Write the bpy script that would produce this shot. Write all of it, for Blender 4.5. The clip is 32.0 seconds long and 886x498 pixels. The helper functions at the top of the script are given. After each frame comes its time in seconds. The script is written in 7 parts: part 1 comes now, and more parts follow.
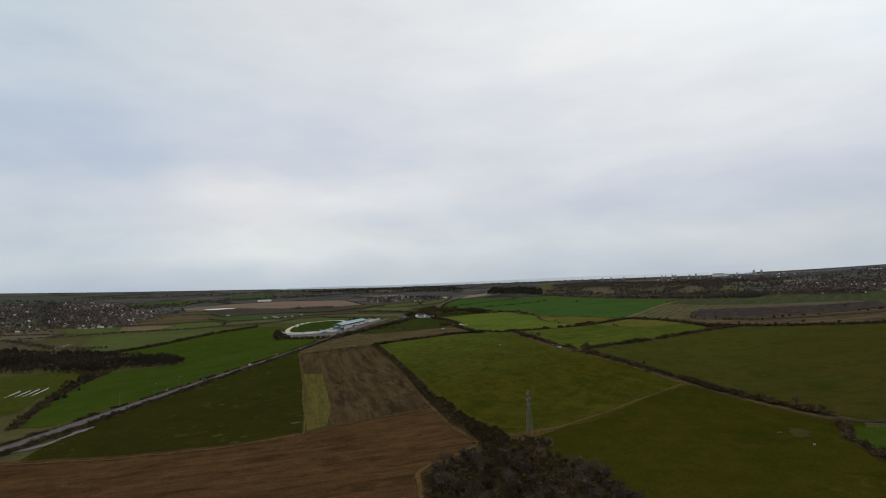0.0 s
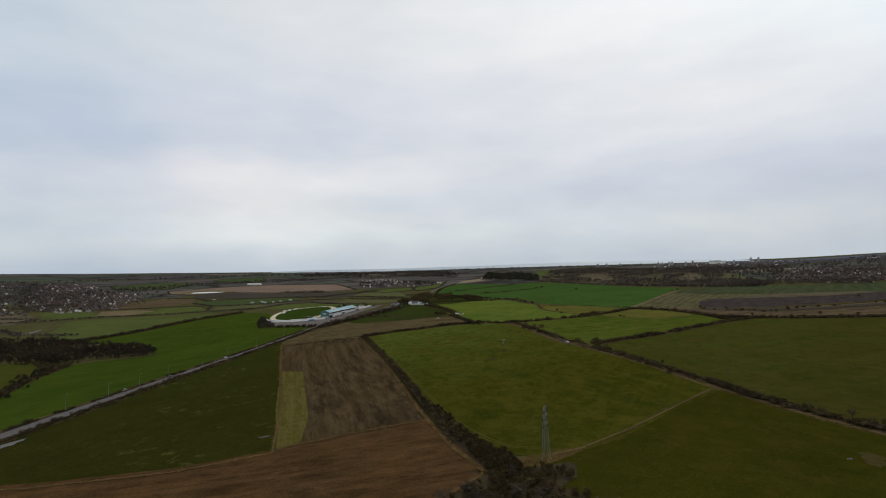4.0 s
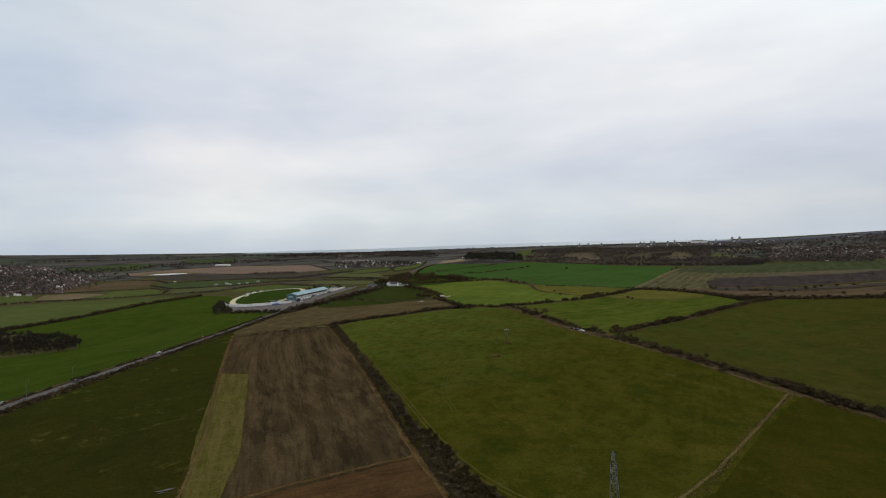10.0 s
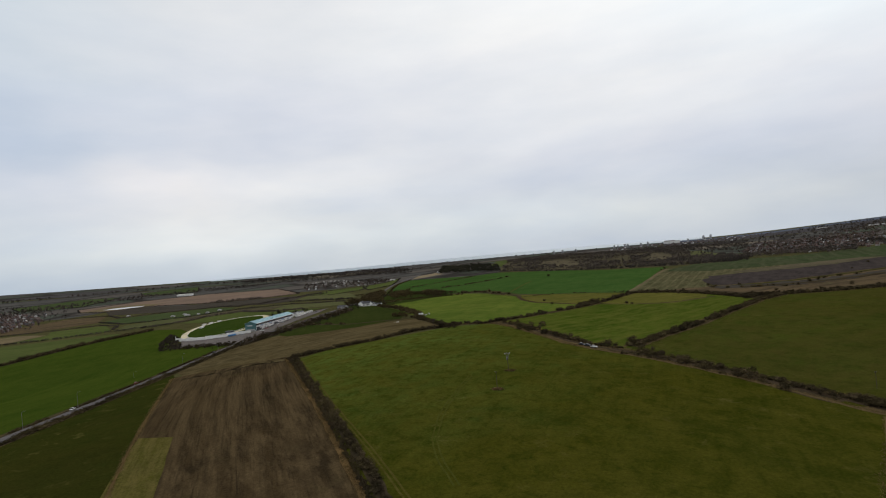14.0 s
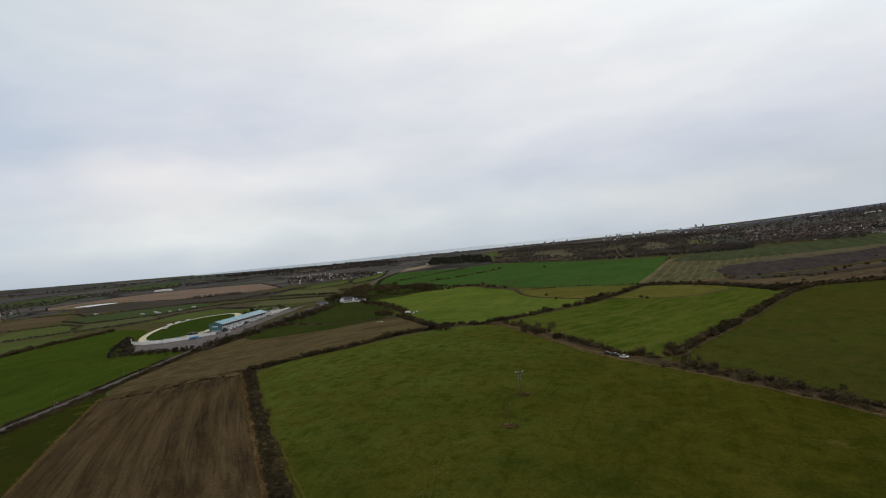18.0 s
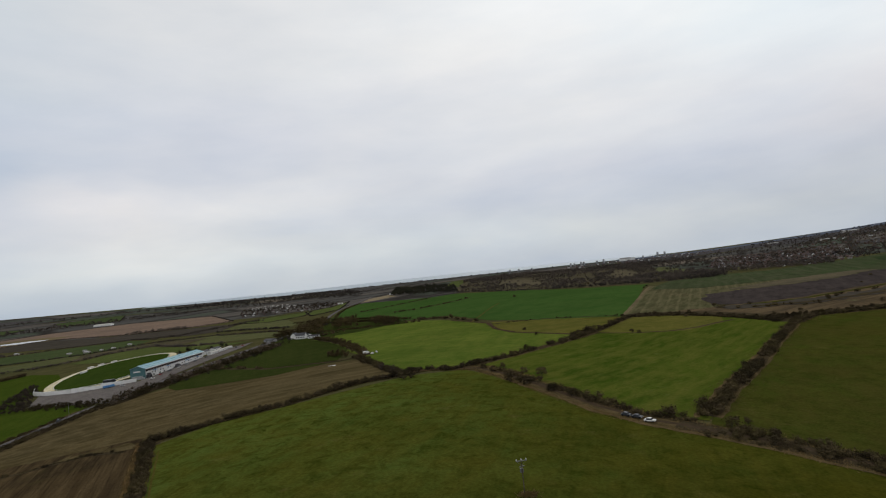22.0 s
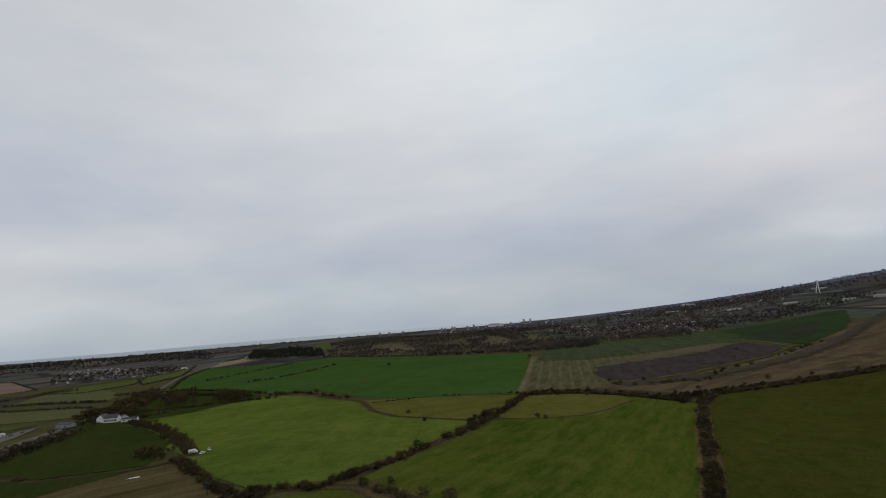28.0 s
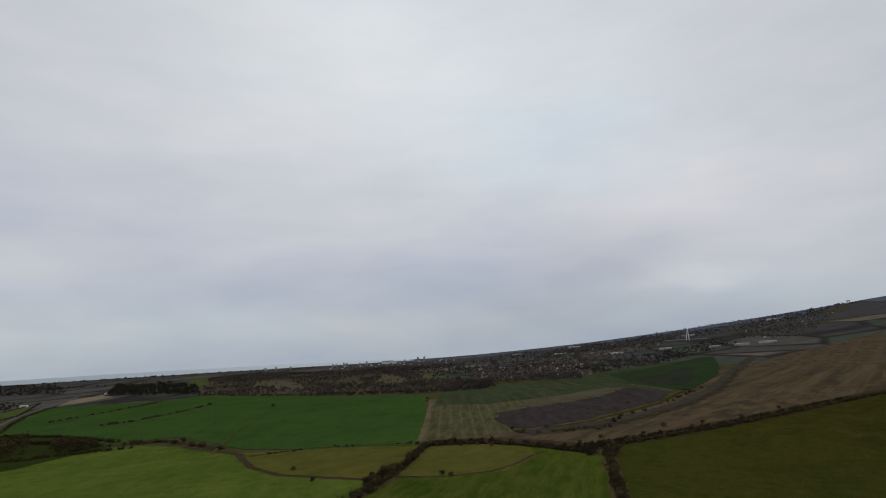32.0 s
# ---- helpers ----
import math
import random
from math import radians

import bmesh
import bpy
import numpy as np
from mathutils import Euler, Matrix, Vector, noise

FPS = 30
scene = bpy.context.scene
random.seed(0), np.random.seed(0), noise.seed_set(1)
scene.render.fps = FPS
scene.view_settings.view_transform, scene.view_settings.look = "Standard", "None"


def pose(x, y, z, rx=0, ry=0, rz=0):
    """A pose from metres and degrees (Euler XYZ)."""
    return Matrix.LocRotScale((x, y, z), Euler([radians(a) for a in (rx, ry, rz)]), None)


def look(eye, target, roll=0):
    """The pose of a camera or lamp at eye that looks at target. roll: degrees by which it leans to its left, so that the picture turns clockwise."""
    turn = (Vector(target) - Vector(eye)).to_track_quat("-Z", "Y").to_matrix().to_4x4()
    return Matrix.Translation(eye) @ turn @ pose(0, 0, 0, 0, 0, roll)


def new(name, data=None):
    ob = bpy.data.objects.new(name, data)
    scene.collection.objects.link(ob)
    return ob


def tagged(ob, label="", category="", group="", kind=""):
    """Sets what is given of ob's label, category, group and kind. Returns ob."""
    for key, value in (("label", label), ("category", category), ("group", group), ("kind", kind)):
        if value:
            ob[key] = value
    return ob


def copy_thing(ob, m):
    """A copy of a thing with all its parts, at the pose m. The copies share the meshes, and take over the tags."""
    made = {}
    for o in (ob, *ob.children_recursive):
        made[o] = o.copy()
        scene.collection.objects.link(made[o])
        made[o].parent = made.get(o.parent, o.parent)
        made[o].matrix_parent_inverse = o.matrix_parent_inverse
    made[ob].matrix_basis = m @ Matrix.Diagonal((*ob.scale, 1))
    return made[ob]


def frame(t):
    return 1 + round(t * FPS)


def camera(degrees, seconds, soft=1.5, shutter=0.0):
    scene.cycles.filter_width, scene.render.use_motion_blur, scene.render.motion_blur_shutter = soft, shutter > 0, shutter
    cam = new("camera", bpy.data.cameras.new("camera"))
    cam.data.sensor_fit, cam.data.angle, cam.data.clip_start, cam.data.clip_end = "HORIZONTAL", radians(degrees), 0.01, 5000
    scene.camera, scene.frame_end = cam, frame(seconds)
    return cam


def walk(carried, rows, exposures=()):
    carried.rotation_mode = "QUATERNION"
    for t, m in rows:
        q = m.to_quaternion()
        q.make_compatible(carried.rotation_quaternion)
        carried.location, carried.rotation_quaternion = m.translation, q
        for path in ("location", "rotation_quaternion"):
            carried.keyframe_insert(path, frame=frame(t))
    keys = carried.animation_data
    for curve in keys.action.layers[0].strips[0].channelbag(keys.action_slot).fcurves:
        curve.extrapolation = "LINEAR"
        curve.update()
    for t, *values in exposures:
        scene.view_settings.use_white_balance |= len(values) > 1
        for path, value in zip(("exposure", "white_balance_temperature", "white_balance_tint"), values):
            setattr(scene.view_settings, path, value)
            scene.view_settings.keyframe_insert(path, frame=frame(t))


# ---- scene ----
cam = camera(78.28, 32.0, soft=1.1)
EXPO = [(0.0, 0.06, 6530, 10), (7.0, 0.15, 6580, 10.5), (12.0, 0.17, 6590, 10.5), (18.0, 0.13, 6600, 10.5), (22.0, 0.05, 6600, 10.5), (24.0, -0.03, 6580, 10.5), (27.0, -0.23, 6430, 10.5), (32.0, -0.31, 6350, 11)]
PATH = [
    (0.0, look((-0.00, 0.05, 89.20), (-25.88, 198.09, 99.74), -2.37)),
    (0.5, look((-1.48, 7.35, 89.89), (-27.05, 205.45, 99.83), -2.09)),
    (1.0, look((-2.84, 14.64, 90.45), (-28.13, 212.83, 99.49), -2.33)),
    (1.5, look((-4.12, 21.90, 90.86), (-29.28, 220.13, 99.35), -2.25)),
    (2.0, look((-5.34, 29.15, 91.16), (-30.22, 227.44, 99.26), -2.23)),
    (2.5, look((-6.49, 36.39, 91.41), (-31.04, 234.74, 98.88), -2.25)),
    (3.0, look((-7.62, 43.63, 91.60), (-32.06, 242.02, 98.18), -2.16)),
    (3.5, look((-8.85, 50.90, 91.69), (-33.09, 249.35, 97.22), -2.00)),
    (5.5, look((-14.12, 81.72, 90.78), (-37.45, 280.33, 93.61), -1.45)),
    (6.0, look((-15.56, 89.91, 90.31), (-38.88, 288.53, 92.41), -1.35)),
    (6.5, look((-17.08, 98.18, 89.82), (-39.95, 296.87, 91.21), -1.04)),
    (7.0, look((-18.65, 106.63, 89.18), (-41.05, 305.37, 89.89), -0.96)),
    (7.5, look((-20.23, 115.27, 88.36), (-42.59, 314.02, 88.36), -0.76)),
    (8.0, look((-21.88, 124.14, 87.36), (-43.78, 322.94, 86.79), -0.82)),
    (8.5, look((-23.64, 133.25, 86.32), (-45.21, 332.08, 85.25), -0.81)),
    (9.0, look((-25.55, 142.65, 85.35), (-46.50, 341.54, 83.47), -0.98)),
    (9.5, look((-27.60, 152.18, 84.56), (-46.93, 351.23, 82.12), -1.31)),
    (10.0, look((-29.56, 161.76, 83.80), (-45.75, 361.09, 81.28), -1.93)),
    (10.5, look((-31.36, 171.48, 83.08), (-43.76, 371.08, 80.54), -2.71)),
    (11.0, look((-32.94, 181.29, 82.25), (-42.68, 381.05, 81.20), -2.96)),
    (11.5, look((-34.15, 190.86, 81.06), (-43.31, 390.65, 82.04), -2.83)),
    (12.0, look((-35.17, 200.30, 79.98), (-43.60, 400.12, 81.37), -3.37)),
    (12.5, look((-36.15, 209.69, 79.25), (-43.71, 409.54, 80.62), -4.33)),
    (13.0, look((-37.16, 219.14, 78.86), (-44.14, 419.02, 80.23), -4.92)),
    (13.5, look((-38.17, 228.86, 78.58), (-44.49, 428.75, 80.11), -5.26)),
    (14.0, look((-39.21, 238.84, 78.45), (-45.06, 438.74, 80.92), -5.29)),
    (14.5, look((-40.10, 249.08, 78.47), (-45.47, 448.99, 80.98), -5.28)),
    (16.5, look((-41.24, 288.95, 77.25), (-44.91, 488.91, 77.66), -5.70)),
    (17.0, look((-41.47, 298.13, 76.82), (-44.59, 498.11, 76.65), -5.73)),
    (17.5, look((-41.67, 307.26, 76.48), (-44.39, 507.24, 76.02), -5.84)),
    (18.0, look((-41.85, 316.52, 76.18), (-44.08, 516.51, 75.34), -5.77)),
    (18.5, look((-42.09, 325.94, 75.95), (-43.57, 525.94, 76.34), -5.68)),
    (19.0, look((-42.36, 335.43, 75.78), (-43.22, 535.41, 78.40), -5.57)),
    (19.5, look((-42.53, 344.81, 75.61), (-42.87, 544.74, 80.93), -5.23)),
    (20.0, look((-42.62, 354.02, 75.53), (-42.30, 553.87, 83.25), -4.97)),
    (20.5, look((-42.57, 363.14, 75.61), (-41.82, 562.99, 83.33), -5.21)),
    (21.0, look((-42.52, 372.25, 75.79), (-40.07, 572.10, 83.06), -5.95)),
    (21.5, look((-42.65, 381.22, 75.84), (-35.34, 580.96, 83.05), -6.16)),
    (22.0, look((-42.88, 389.83, 75.79), (-30.75, 589.29, 84.17), -6.14)),
    (22.5, look((-43.11, 398.18, 75.72), (-27.70, 597.31, 86.13), -5.98)),
    (23.0, look((-43.22, 406.47, 75.68), (-25.67, 605.33, 87.84), -5.88)),
    (23.5, look((-43.09, 414.73, 75.57), (-22.81, 613.22, 89.29), -6.11)),
    (24.0, look((-42.67, 422.95, 75.59), (-18.71, 620.95, 90.47), -6.14)),
    (24.5, look((-42.19, 431.07, 75.80), (-13.91, 628.43, 91.62), -5.93)),
    (25.0, look((-41.81, 439.34, 76.34), (-8.91, 635.91, 92.95), -5.74)),
    (25.5, look((-41.44, 447.84, 77.07), (-4.08, 643.53, 94.64), -5.77)),
    (27.5, look((-38.97, 479.21, 79.92), (15.91, 669.85, 105.28), -4.97)),
    (28.0, look((-38.49, 485.08, 80.71), (21.40, 674.07, 107.12), -4.63)),
    (28.5, look((-38.08, 490.68, 81.55), (26.65, 677.86, 109.40), -4.62)),
    (29.0, look((-37.60, 495.96, 82.49), (31.38, 681.34, 112.09), -4.30)),
    (29.5, look((-36.90, 501.01, 83.47), (35.37, 684.81, 115.02), -4.04)),
    (30.0, look((-35.96, 505.99, 84.39), (39.88, 688.10, 117.31), -3.85)),
    (30.5, look((-34.85, 510.89, 85.12), (45.45, 690.87, 119.14), -3.92)),
    (31.0, look((-33.70, 515.66, 85.60), (51.11, 693.37, 120.61), -3.70)),
    (31.5, look((-32.50, 520.30, 85.83), (57.31, 695.37, 121.68), -3.42)),
    (32.0, look((-31.24, 524.85, 85.86), (63.15, 697.31, 122.57), -3.16)),
]
walk(cam, PATH, EXPO)

# ---- light ----
SUN_EL, SUN_AZ = radians(42), radians(15)
world = bpy.data.worlds.new("sky")
scene.world = world
world.use_nodes = True
wt = world.node_tree
wt.nodes.clear()


def wnode(kind, **values):
    n = wt.nodes.new(kind)
    for k, v in values.items():
        n.inputs[k].default_value = v
    return n


w_out = wnode("ShaderNodeOutputWorld")
w_bg = wnode("ShaderNodeBackground")
w_sky = wt.nodes.new("ShaderNodeTexSky")
w_sky.sky_type, w_sky.sun_disc = "NISHITA", False
w_sky.sun_elevation, w_sky.sun_rotation = SUN_EL, SUN_AZ
w_dim = wnode("ShaderNodeMix")
w_dim.data_type, w_dim.blend_type = "RGBA", "MULTIPLY"
w_dim.inputs[0].default_value = 1.0
w_dim.inputs[7].default_value = (0.1, 0.1, 0.1, 1)
wt.links.new(w_sky.outputs[0], w_dim.inputs[6])
w_co = wnode("ShaderNodeTexCoord")
w_sep = wnode("ShaderNodeSeparateXYZ")
wt.links.new(w_co.outputs["Generated"], w_sep.inputs[0])
# the cloud sheet: directions divided by their height give a flat layer seen in perspective
w_up = wnode("ShaderNodeMath")
w_up.operation = "MAXIMUM"
w_up.inputs[1].default_value = 0.0
wt.links.new(w_sep.outputs["Z"], w_up.inputs[0])
w_lift = wnode("ShaderNodeMath")
w_lift.operation = "ADD"
w_lift.inputs[1].default_value = 0.42
wt.links.new(w_up.outputs[0], w_lift.inputs[0])
w_div = wnode("ShaderNodeVectorMath")
w_div.operation = "DIVIDE"
w_three = wnode("ShaderNodeCombineXYZ")
for k in range(3):
    wt.links.new(w_lift.outputs[0], w_three.inputs[k])
wt.links.new(w_co.outputs["Generated"], w_div.inputs[0])
wt.links.new(w_three.outputs[0], w_div.inputs[1])
w_map = wnode("ShaderNodeMapping")
w_map.inputs["Location"].default_value = (1.7, 0.4, 0)
w_map.inputs["Scale"].default_value = (0.7, 0.8, 0.5)
wt.links.new(w_div.outputs[0], w_map.inputs[0])
w_n1 = wnode("ShaderNodeTexNoise", Scale=1.05, Detail=4.0, Roughness=0.46, Distortion=0.55)
w_n2 = wnode("ShaderNodeTexNoise", Scale=3.4, Detail=5.0, Roughness=0.55, Distortion=0.3)
for n in (w_n1, w_n2):
    wt.links.new(w_map.outputs[0], n.inputs["Vector"])
w_sum = wnode("ShaderNodeMix")
w_sum.data_type = "FLOAT"
w_sum.inputs[0].default_value = 0.3
wt.links.new(w_n1.outputs[0], w_sum.inputs[2])
wt.links.new(w_n2.outputs[0], w_sum.inputs[3])
w_ramp = wnode("ShaderNodeValToRGB")
r = w_ramp.color_ramp
r.elements[0].position, r.elements[0].color = 0.34, (0.69, 0.71, 0.765, 1)
r.elements[1].position, r.elements[1].color = 0.66, (0.80, 0.79, 0.795, 1)
e = r.elements.new(0.48)
e.color = (0.755, 0.76, 0.785, 1)
wt.links.new(w_sum.outputs[0], w_ramp.inputs[0])
# overcast gradient: brighter overhead, blue-grey towards the horizon
w_gr = wnode("ShaderNodeValToRGB")
g = w_gr.color_ramp
g.elements[0].position, g.elements[0].color = 0.0, (0.60, 0.69, 0.765, 1)
g.elements[1].position, g.elements[1].color = 0.62, (0.91, 0.915, 0.91, 1)
for pos, col in ((0.05, (0.72, 0.785, 0.815, 1)), (0.16, (0.82, 0.85, 0.865, 1)), (0.35, (0.885, 0.90, 0.905, 1))):
    e = g.elements.new(pos)
    e.color = col
wt.links.new(w_up.outputs[0], w_gr.inputs[0])
w_calm = wnode("ShaderNodeMapRange")
w_calm.inputs[1].default_value, w_calm.inputs[2].default_value = 0.12, 0.55
w_calm.inputs[3].default_value, w_calm.inputs[4].default_value = 0.0, 0.72
wt.links.new(w_up.outputs[0], w_calm.inputs[0])
w_even = wnode("ShaderNodeMix")
w_even.data_type = "RGBA"
w_even.inputs[7].default_value = (0.775, 0.785, 0.80, 1)
wt.links.new(w_calm.outputs[0], w_even.inputs[0])
wt.links.new(w_ramp.outputs[0], w_even.inputs[6])
# long low bands of warmer and bluer cloud
w_long = wnode("ShaderNodeVectorMath")
w_long.operation = "MULTIPLY"
w_long.inputs[1].default_value = (1.0, 1.0, 5.0)
wt.links.new(w_co.outputs["Generated"], w_long.inputs[0])
w_n3 = wnode("ShaderNodeTexNoise", Scale=2.1, Detail=5.0, Roughness=0.55, Distortion=0.5)
wt.links.new(w_long.outputs[0], w_n3.inputs["Vector"])
w_band = wnode("ShaderNodeValToRGB")
r3 = w_band.color_ramp
r3.elements[0].position, r3.elements[0].color = 0.34, (0.965, 0.98, 1.012, 1)
r3.elements[1].position, r3.elements[1].color = 0.68, (1.055, 1.035, 1.015, 1)
wt.links.new(w_n3.outputs[0], w_band.inputs[0])
w_low = wnode("ShaderNodeMapRange")
w_low.inputs[1].default_value, w_low.inputs[2].default_value = 0.03, 0.42
w_low.inputs[3].default_value, w_low.inputs[4].default_value = 1.0, 0.25
wt.links.new(w_up.outputs[0], w_low.inputs[0])
w_tone = wnode("ShaderNodeMix")
w_tone.data_type, w_tone.blend_type = "RGBA", "MULTIPLY"
wt.links.new(w_low.outputs[0], w_tone.inputs[0])
wt.links.new(w_even.outputs[2], w_tone.inputs[6])
wt.links.new(w_band.outputs[0], w_tone.inputs[7])
w_mul = wnode("ShaderNodeMix")
w_mul.data_type, w_mul.blend_type = "RGBA", "MULTIPLY"
w_mul.inputs[0].default_value = 1.0
wt.links.new(w_tone.outputs[2], w_mul.inputs[6])
wt.links.new(w_gr.outputs[0], w_mul.inputs[7])
# broad soft clouds: bearing and height of each in degrees, its reach, and how far it warms, cools or lifts the sheet
CLOUDS = [(-30, 7.0, 10, 2.8, (0.26, 0.18, 0.11)), (-34, 13.5, 18, 4.4, (-0.09, -0.075, -0.02)), (21, 8.6, 20, 3.6, (-0.11, -0.09, -0.03)),
          (-5, 20.0, 24, 8.0, (0.05, 0.05, 0.035)), (-46, 23.0, 14, 13.0, (-0.20, -0.11, -0.05)), (4, 6.4, 12, 2.2, (-0.09, -0.075, -0.03)),
          (42, 5.0, 13, 5.0, (-0.16, -0.17, -0.16)), (-8, 15.4, 15, 3.6, (-0.06, -0.05, -0.01)), (22, 26.0, 18, 8.0, (0.14, 0.14, 0.13)),
          (50, 13.0, 11, 4.5, (0.16, 0.10, 0.05)), (53.5, 5.8, 6.0, 1.4, (0.26, 0.23, 0.17)), (-14, 3.0, 26, 1.6, (0.08, 0.08, 0.07)), (38, 21.0, 10, 6.0, (-0.03, 0.04, 0.06)),
          (-22, 4.0, 7, 1.1, (0.12, 0.10, 0.08)), (10, 11.5, 9, 2.2, (0.07, 0.06, 0.04)), (-14, 8.6, 9, 1.8, (0.10, 0.09, 0.07)), (30, 12.5, 12, 2.4, (0.05, 0.045, 0.035)),
          (48, 17.0, 18, 14.0, (0.13, 0.13, 0.13)), (24, 36.0, 26, 9.0, (0.13, 0.17, 0.17)), (61, 9.0, 8, 4.0, (0.10, 0.07, 0.04))]


def wmath(op, a, b=None, c=None):
    n = wt.nodes.new("ShaderNodeMath")
    n.operation = op
    for k, v in enumerate((a, b, c)):
        if isinstance(v, bpy.types.NodeSocket):
            wt.links.new(v, n.inputs[k])
        elif v is not None:
            n.inputs[k].default_value = v
    return n.outputs[0]


w_warp = wnode("ShaderNodeTexNoise", Scale=2.4, Detail=2.0, Roughness=0.5)
w_warp2 = wnode("ShaderNodeTexNoise", Scale=4.0, Detail=2.5, Roughness=0.5)
w_squash = wnode("ShaderNodeVectorMath")
w_squash.operation = "MULTIPLY"
w_squash.inputs[1].default_value = (1.0, 1.0, 2.6)
wt.links.new(w_co.outputs["Generated"], w_squash.inputs[0])
wt.links.new(w_squash.outputs[0], w_warp.inputs["Vector"])
wt.links.new(w_squash.outputs[0], w_warp2.inputs["Vector"])
w_az = wmath("MULTIPLY_ADD", wmath("SUBTRACT", w_warp.outputs[0], 0.5), 26.0, wmath("MULTIPLY", wmath("ARCTAN2", w_sep.outputs["X"], w_sep.outputs["Y"]), 57.3))
w_el = wmath("MULTIPLY_ADD", wmath("SUBTRACT", w_warp2.outputs[0], 0.5), 8.0, wmath("MULTIPLY", wmath("ARCSINE", w_sep.outputs["Z"]), 57.3))
w_acc = wt.nodes.new("ShaderNodeCombineXYZ").outputs[0]
for az, el, wide, high, tint in CLOUDS:
    u = wmath("MULTIPLY_ADD", w_az, 1 / wide, -az / wide)
    v = wmath("MULTIPLY_ADD", w_el, 1 / high, -el / high)
    bell = wmath("EXPONENT", wmath("MULTIPLY", wmath("MULTIPLY_ADD", u, u, wmath("MULTIPLY", v, v)), -0.7))
    n = wt.nodes.new("ShaderNodeVectorMath")
    n.operation = "MULTIPLY_ADD"
    wt.links.new(bell, n.inputs[0])
    n.inputs[1].default_value = tint
    wt.links.new(w_acc, n.inputs[2])
    w_acc = n.outputs[0]
w_fleece = wnode("ShaderNodeTexNoise", Scale=5.5, Detail=5.0, Roughness=0.55)
w_flat = wnode("ShaderNodeVectorMath")
w_flat.operation = "MULTIPLY"
w_flat.inputs[1].default_value = (1.0, 1.0, 3.4)
wt.links.new(w_co.outputs["Generated"], w_flat.inputs[0])
wt.links.new(w_flat.outputs[0], w_fleece.inputs["Vector"])
w_puff = wt.nodes.new("ShaderNodeVectorMath")
w_puff.operation = "MULTIPLY_ADD"
wt.links.new(wmath("SUBTRACT", w_fleece.outputs[0], 0.5), w_puff.inputs[0])
w_puff.inputs[1].default_value = (0.25, 0.20, 0.14)
wt.links.new(w_acc, w_puff.inputs[2])
w_acc = w_puff.outputs[0]
w_one = wt.nodes.new("ShaderNodeVectorMath")
w_one.operation = "ADD"
w_one.inputs[1].default_value = (1, 1, 1)
wt.links.new(w_acc, w_one.inputs[0])
w_cloud = wnode("ShaderNodeMix")
w_cloud.data_type, w_cloud.blend_type = "RGBA", "MULTIPLY"
w_cloud.inputs[0].default_value = 1.0
wt.links.new(w_mul.outputs[2], w_cloud.inputs[6])
wt.links.new(w_one.outputs[0], w_cloud.inputs[7])
w_mix = wnode("ShaderNodeMix")
w_mix.data_type = "RGBA"
w_mix.inputs[0].default_value = 0.94
wt.links.new(w_dim.outputs[2], w_mix.inputs[6])
wt.links.new(w_cloud.outputs[2], w_mix.inputs[7])
wt.links.new(w_mix.outputs[2], w_bg.inputs[0])
w_bg.inputs[1].default_value = 1.0
wt.links.new(w_bg.outputs[0], w_out.inputs[0])

sun = new("sun", bpy.data.lights.new("sun", "SUN"))
sun.data.energy, sun.data.angle, sun.data.color = 0.5, radians(25), (1.0, 0.97, 0.92)
sun.matrix_world = look((0, 0, 300), (-300 * math.sin(SUN_AZ) / math.tan(SUN_EL), -300 * math.cos(SUN_AZ) / math.tan(SUN_EL), 0))

# ---- terrain ----
BUMPS = [(-20, 560, 190, 14.7), (-150, 780, 190, 7.9), (40, 900, 200, 4.2), (-130, 330, 180, -4.5), (180, 480, 190, -12.1), (-480, 720, 260, -10.8), (430, 880, 260, -11.4), (250, 1250, 320, 16.5), (-300, 1150, 300, 10.3), (-620, 1250, 360, -9.3), (3588, 2221, 150, 20.0), (450, 2750, 430, 15.0)]


def land(x, y):
    """Height of the ground: low swells round the fields, a far rim of hills."""
    x, y = np.asarray(x, float), np.asarray(y, float)
    z = np.zeros_like(x)
    for a, b, rad, h in BUMPS:
        z = z + h * np.exp(-((x - a) / rad) ** 2 - ((y - b) / rad) ** 2)
    d = np.hypot(x, y - 300)
    s = np.clip((d - 1700) / 2700, 0, 1)
    az = np.degrees(np.arctan2(x, y - 300))
    rim = 24 + 75 * np.clip((-az - 12) / 35, 0, 1.2) ** 1.3 + 270 * np.clip((az - 25) / 42, 0, 1.1) ** 1.5
    return z + rim * s ** 1.2


def gz(x, y):
    return float(land(x, y))


# ---- materials ----
def material(name, rough=0.9, metal=0.0):
    m = bpy.data.materials.new(name)
    m.use_nodes = True
    t = m.node_tree
    b = t.nodes["Principled BSDF"]
    b.inputs["Roughness"].default_value = rough
    b.inputs["Metallic"].default_value = metal
    b.inputs["Specular IOR Level"].default_value = 0.25
    return m, t, b


def mixed(t, fac, a, b, blend="MIX"):
    n = t.nodes.new("ShaderNodeMix")
    n.data_type, n.blend_type = "RGBA", blend
    for k, v in ((0, fac), (6, a), (7, b)):
        if isinstance(v, bpy.types.NodeSocket):
            t.links.new(v, n.inputs[k])
        else:
            n.inputs[k].default_value = v if k == 0 else (*v[:3], 1)
    return n.outputs[2]


def ramp(t, fac, lo, hi):
    n = t.nodes.new("ShaderNodeMapRange")
    n.inputs[1].default_value, n.inputs[2].default_value = lo, hi
    t.links.new(fac, n.inputs[0])
    return n.outputs[0]


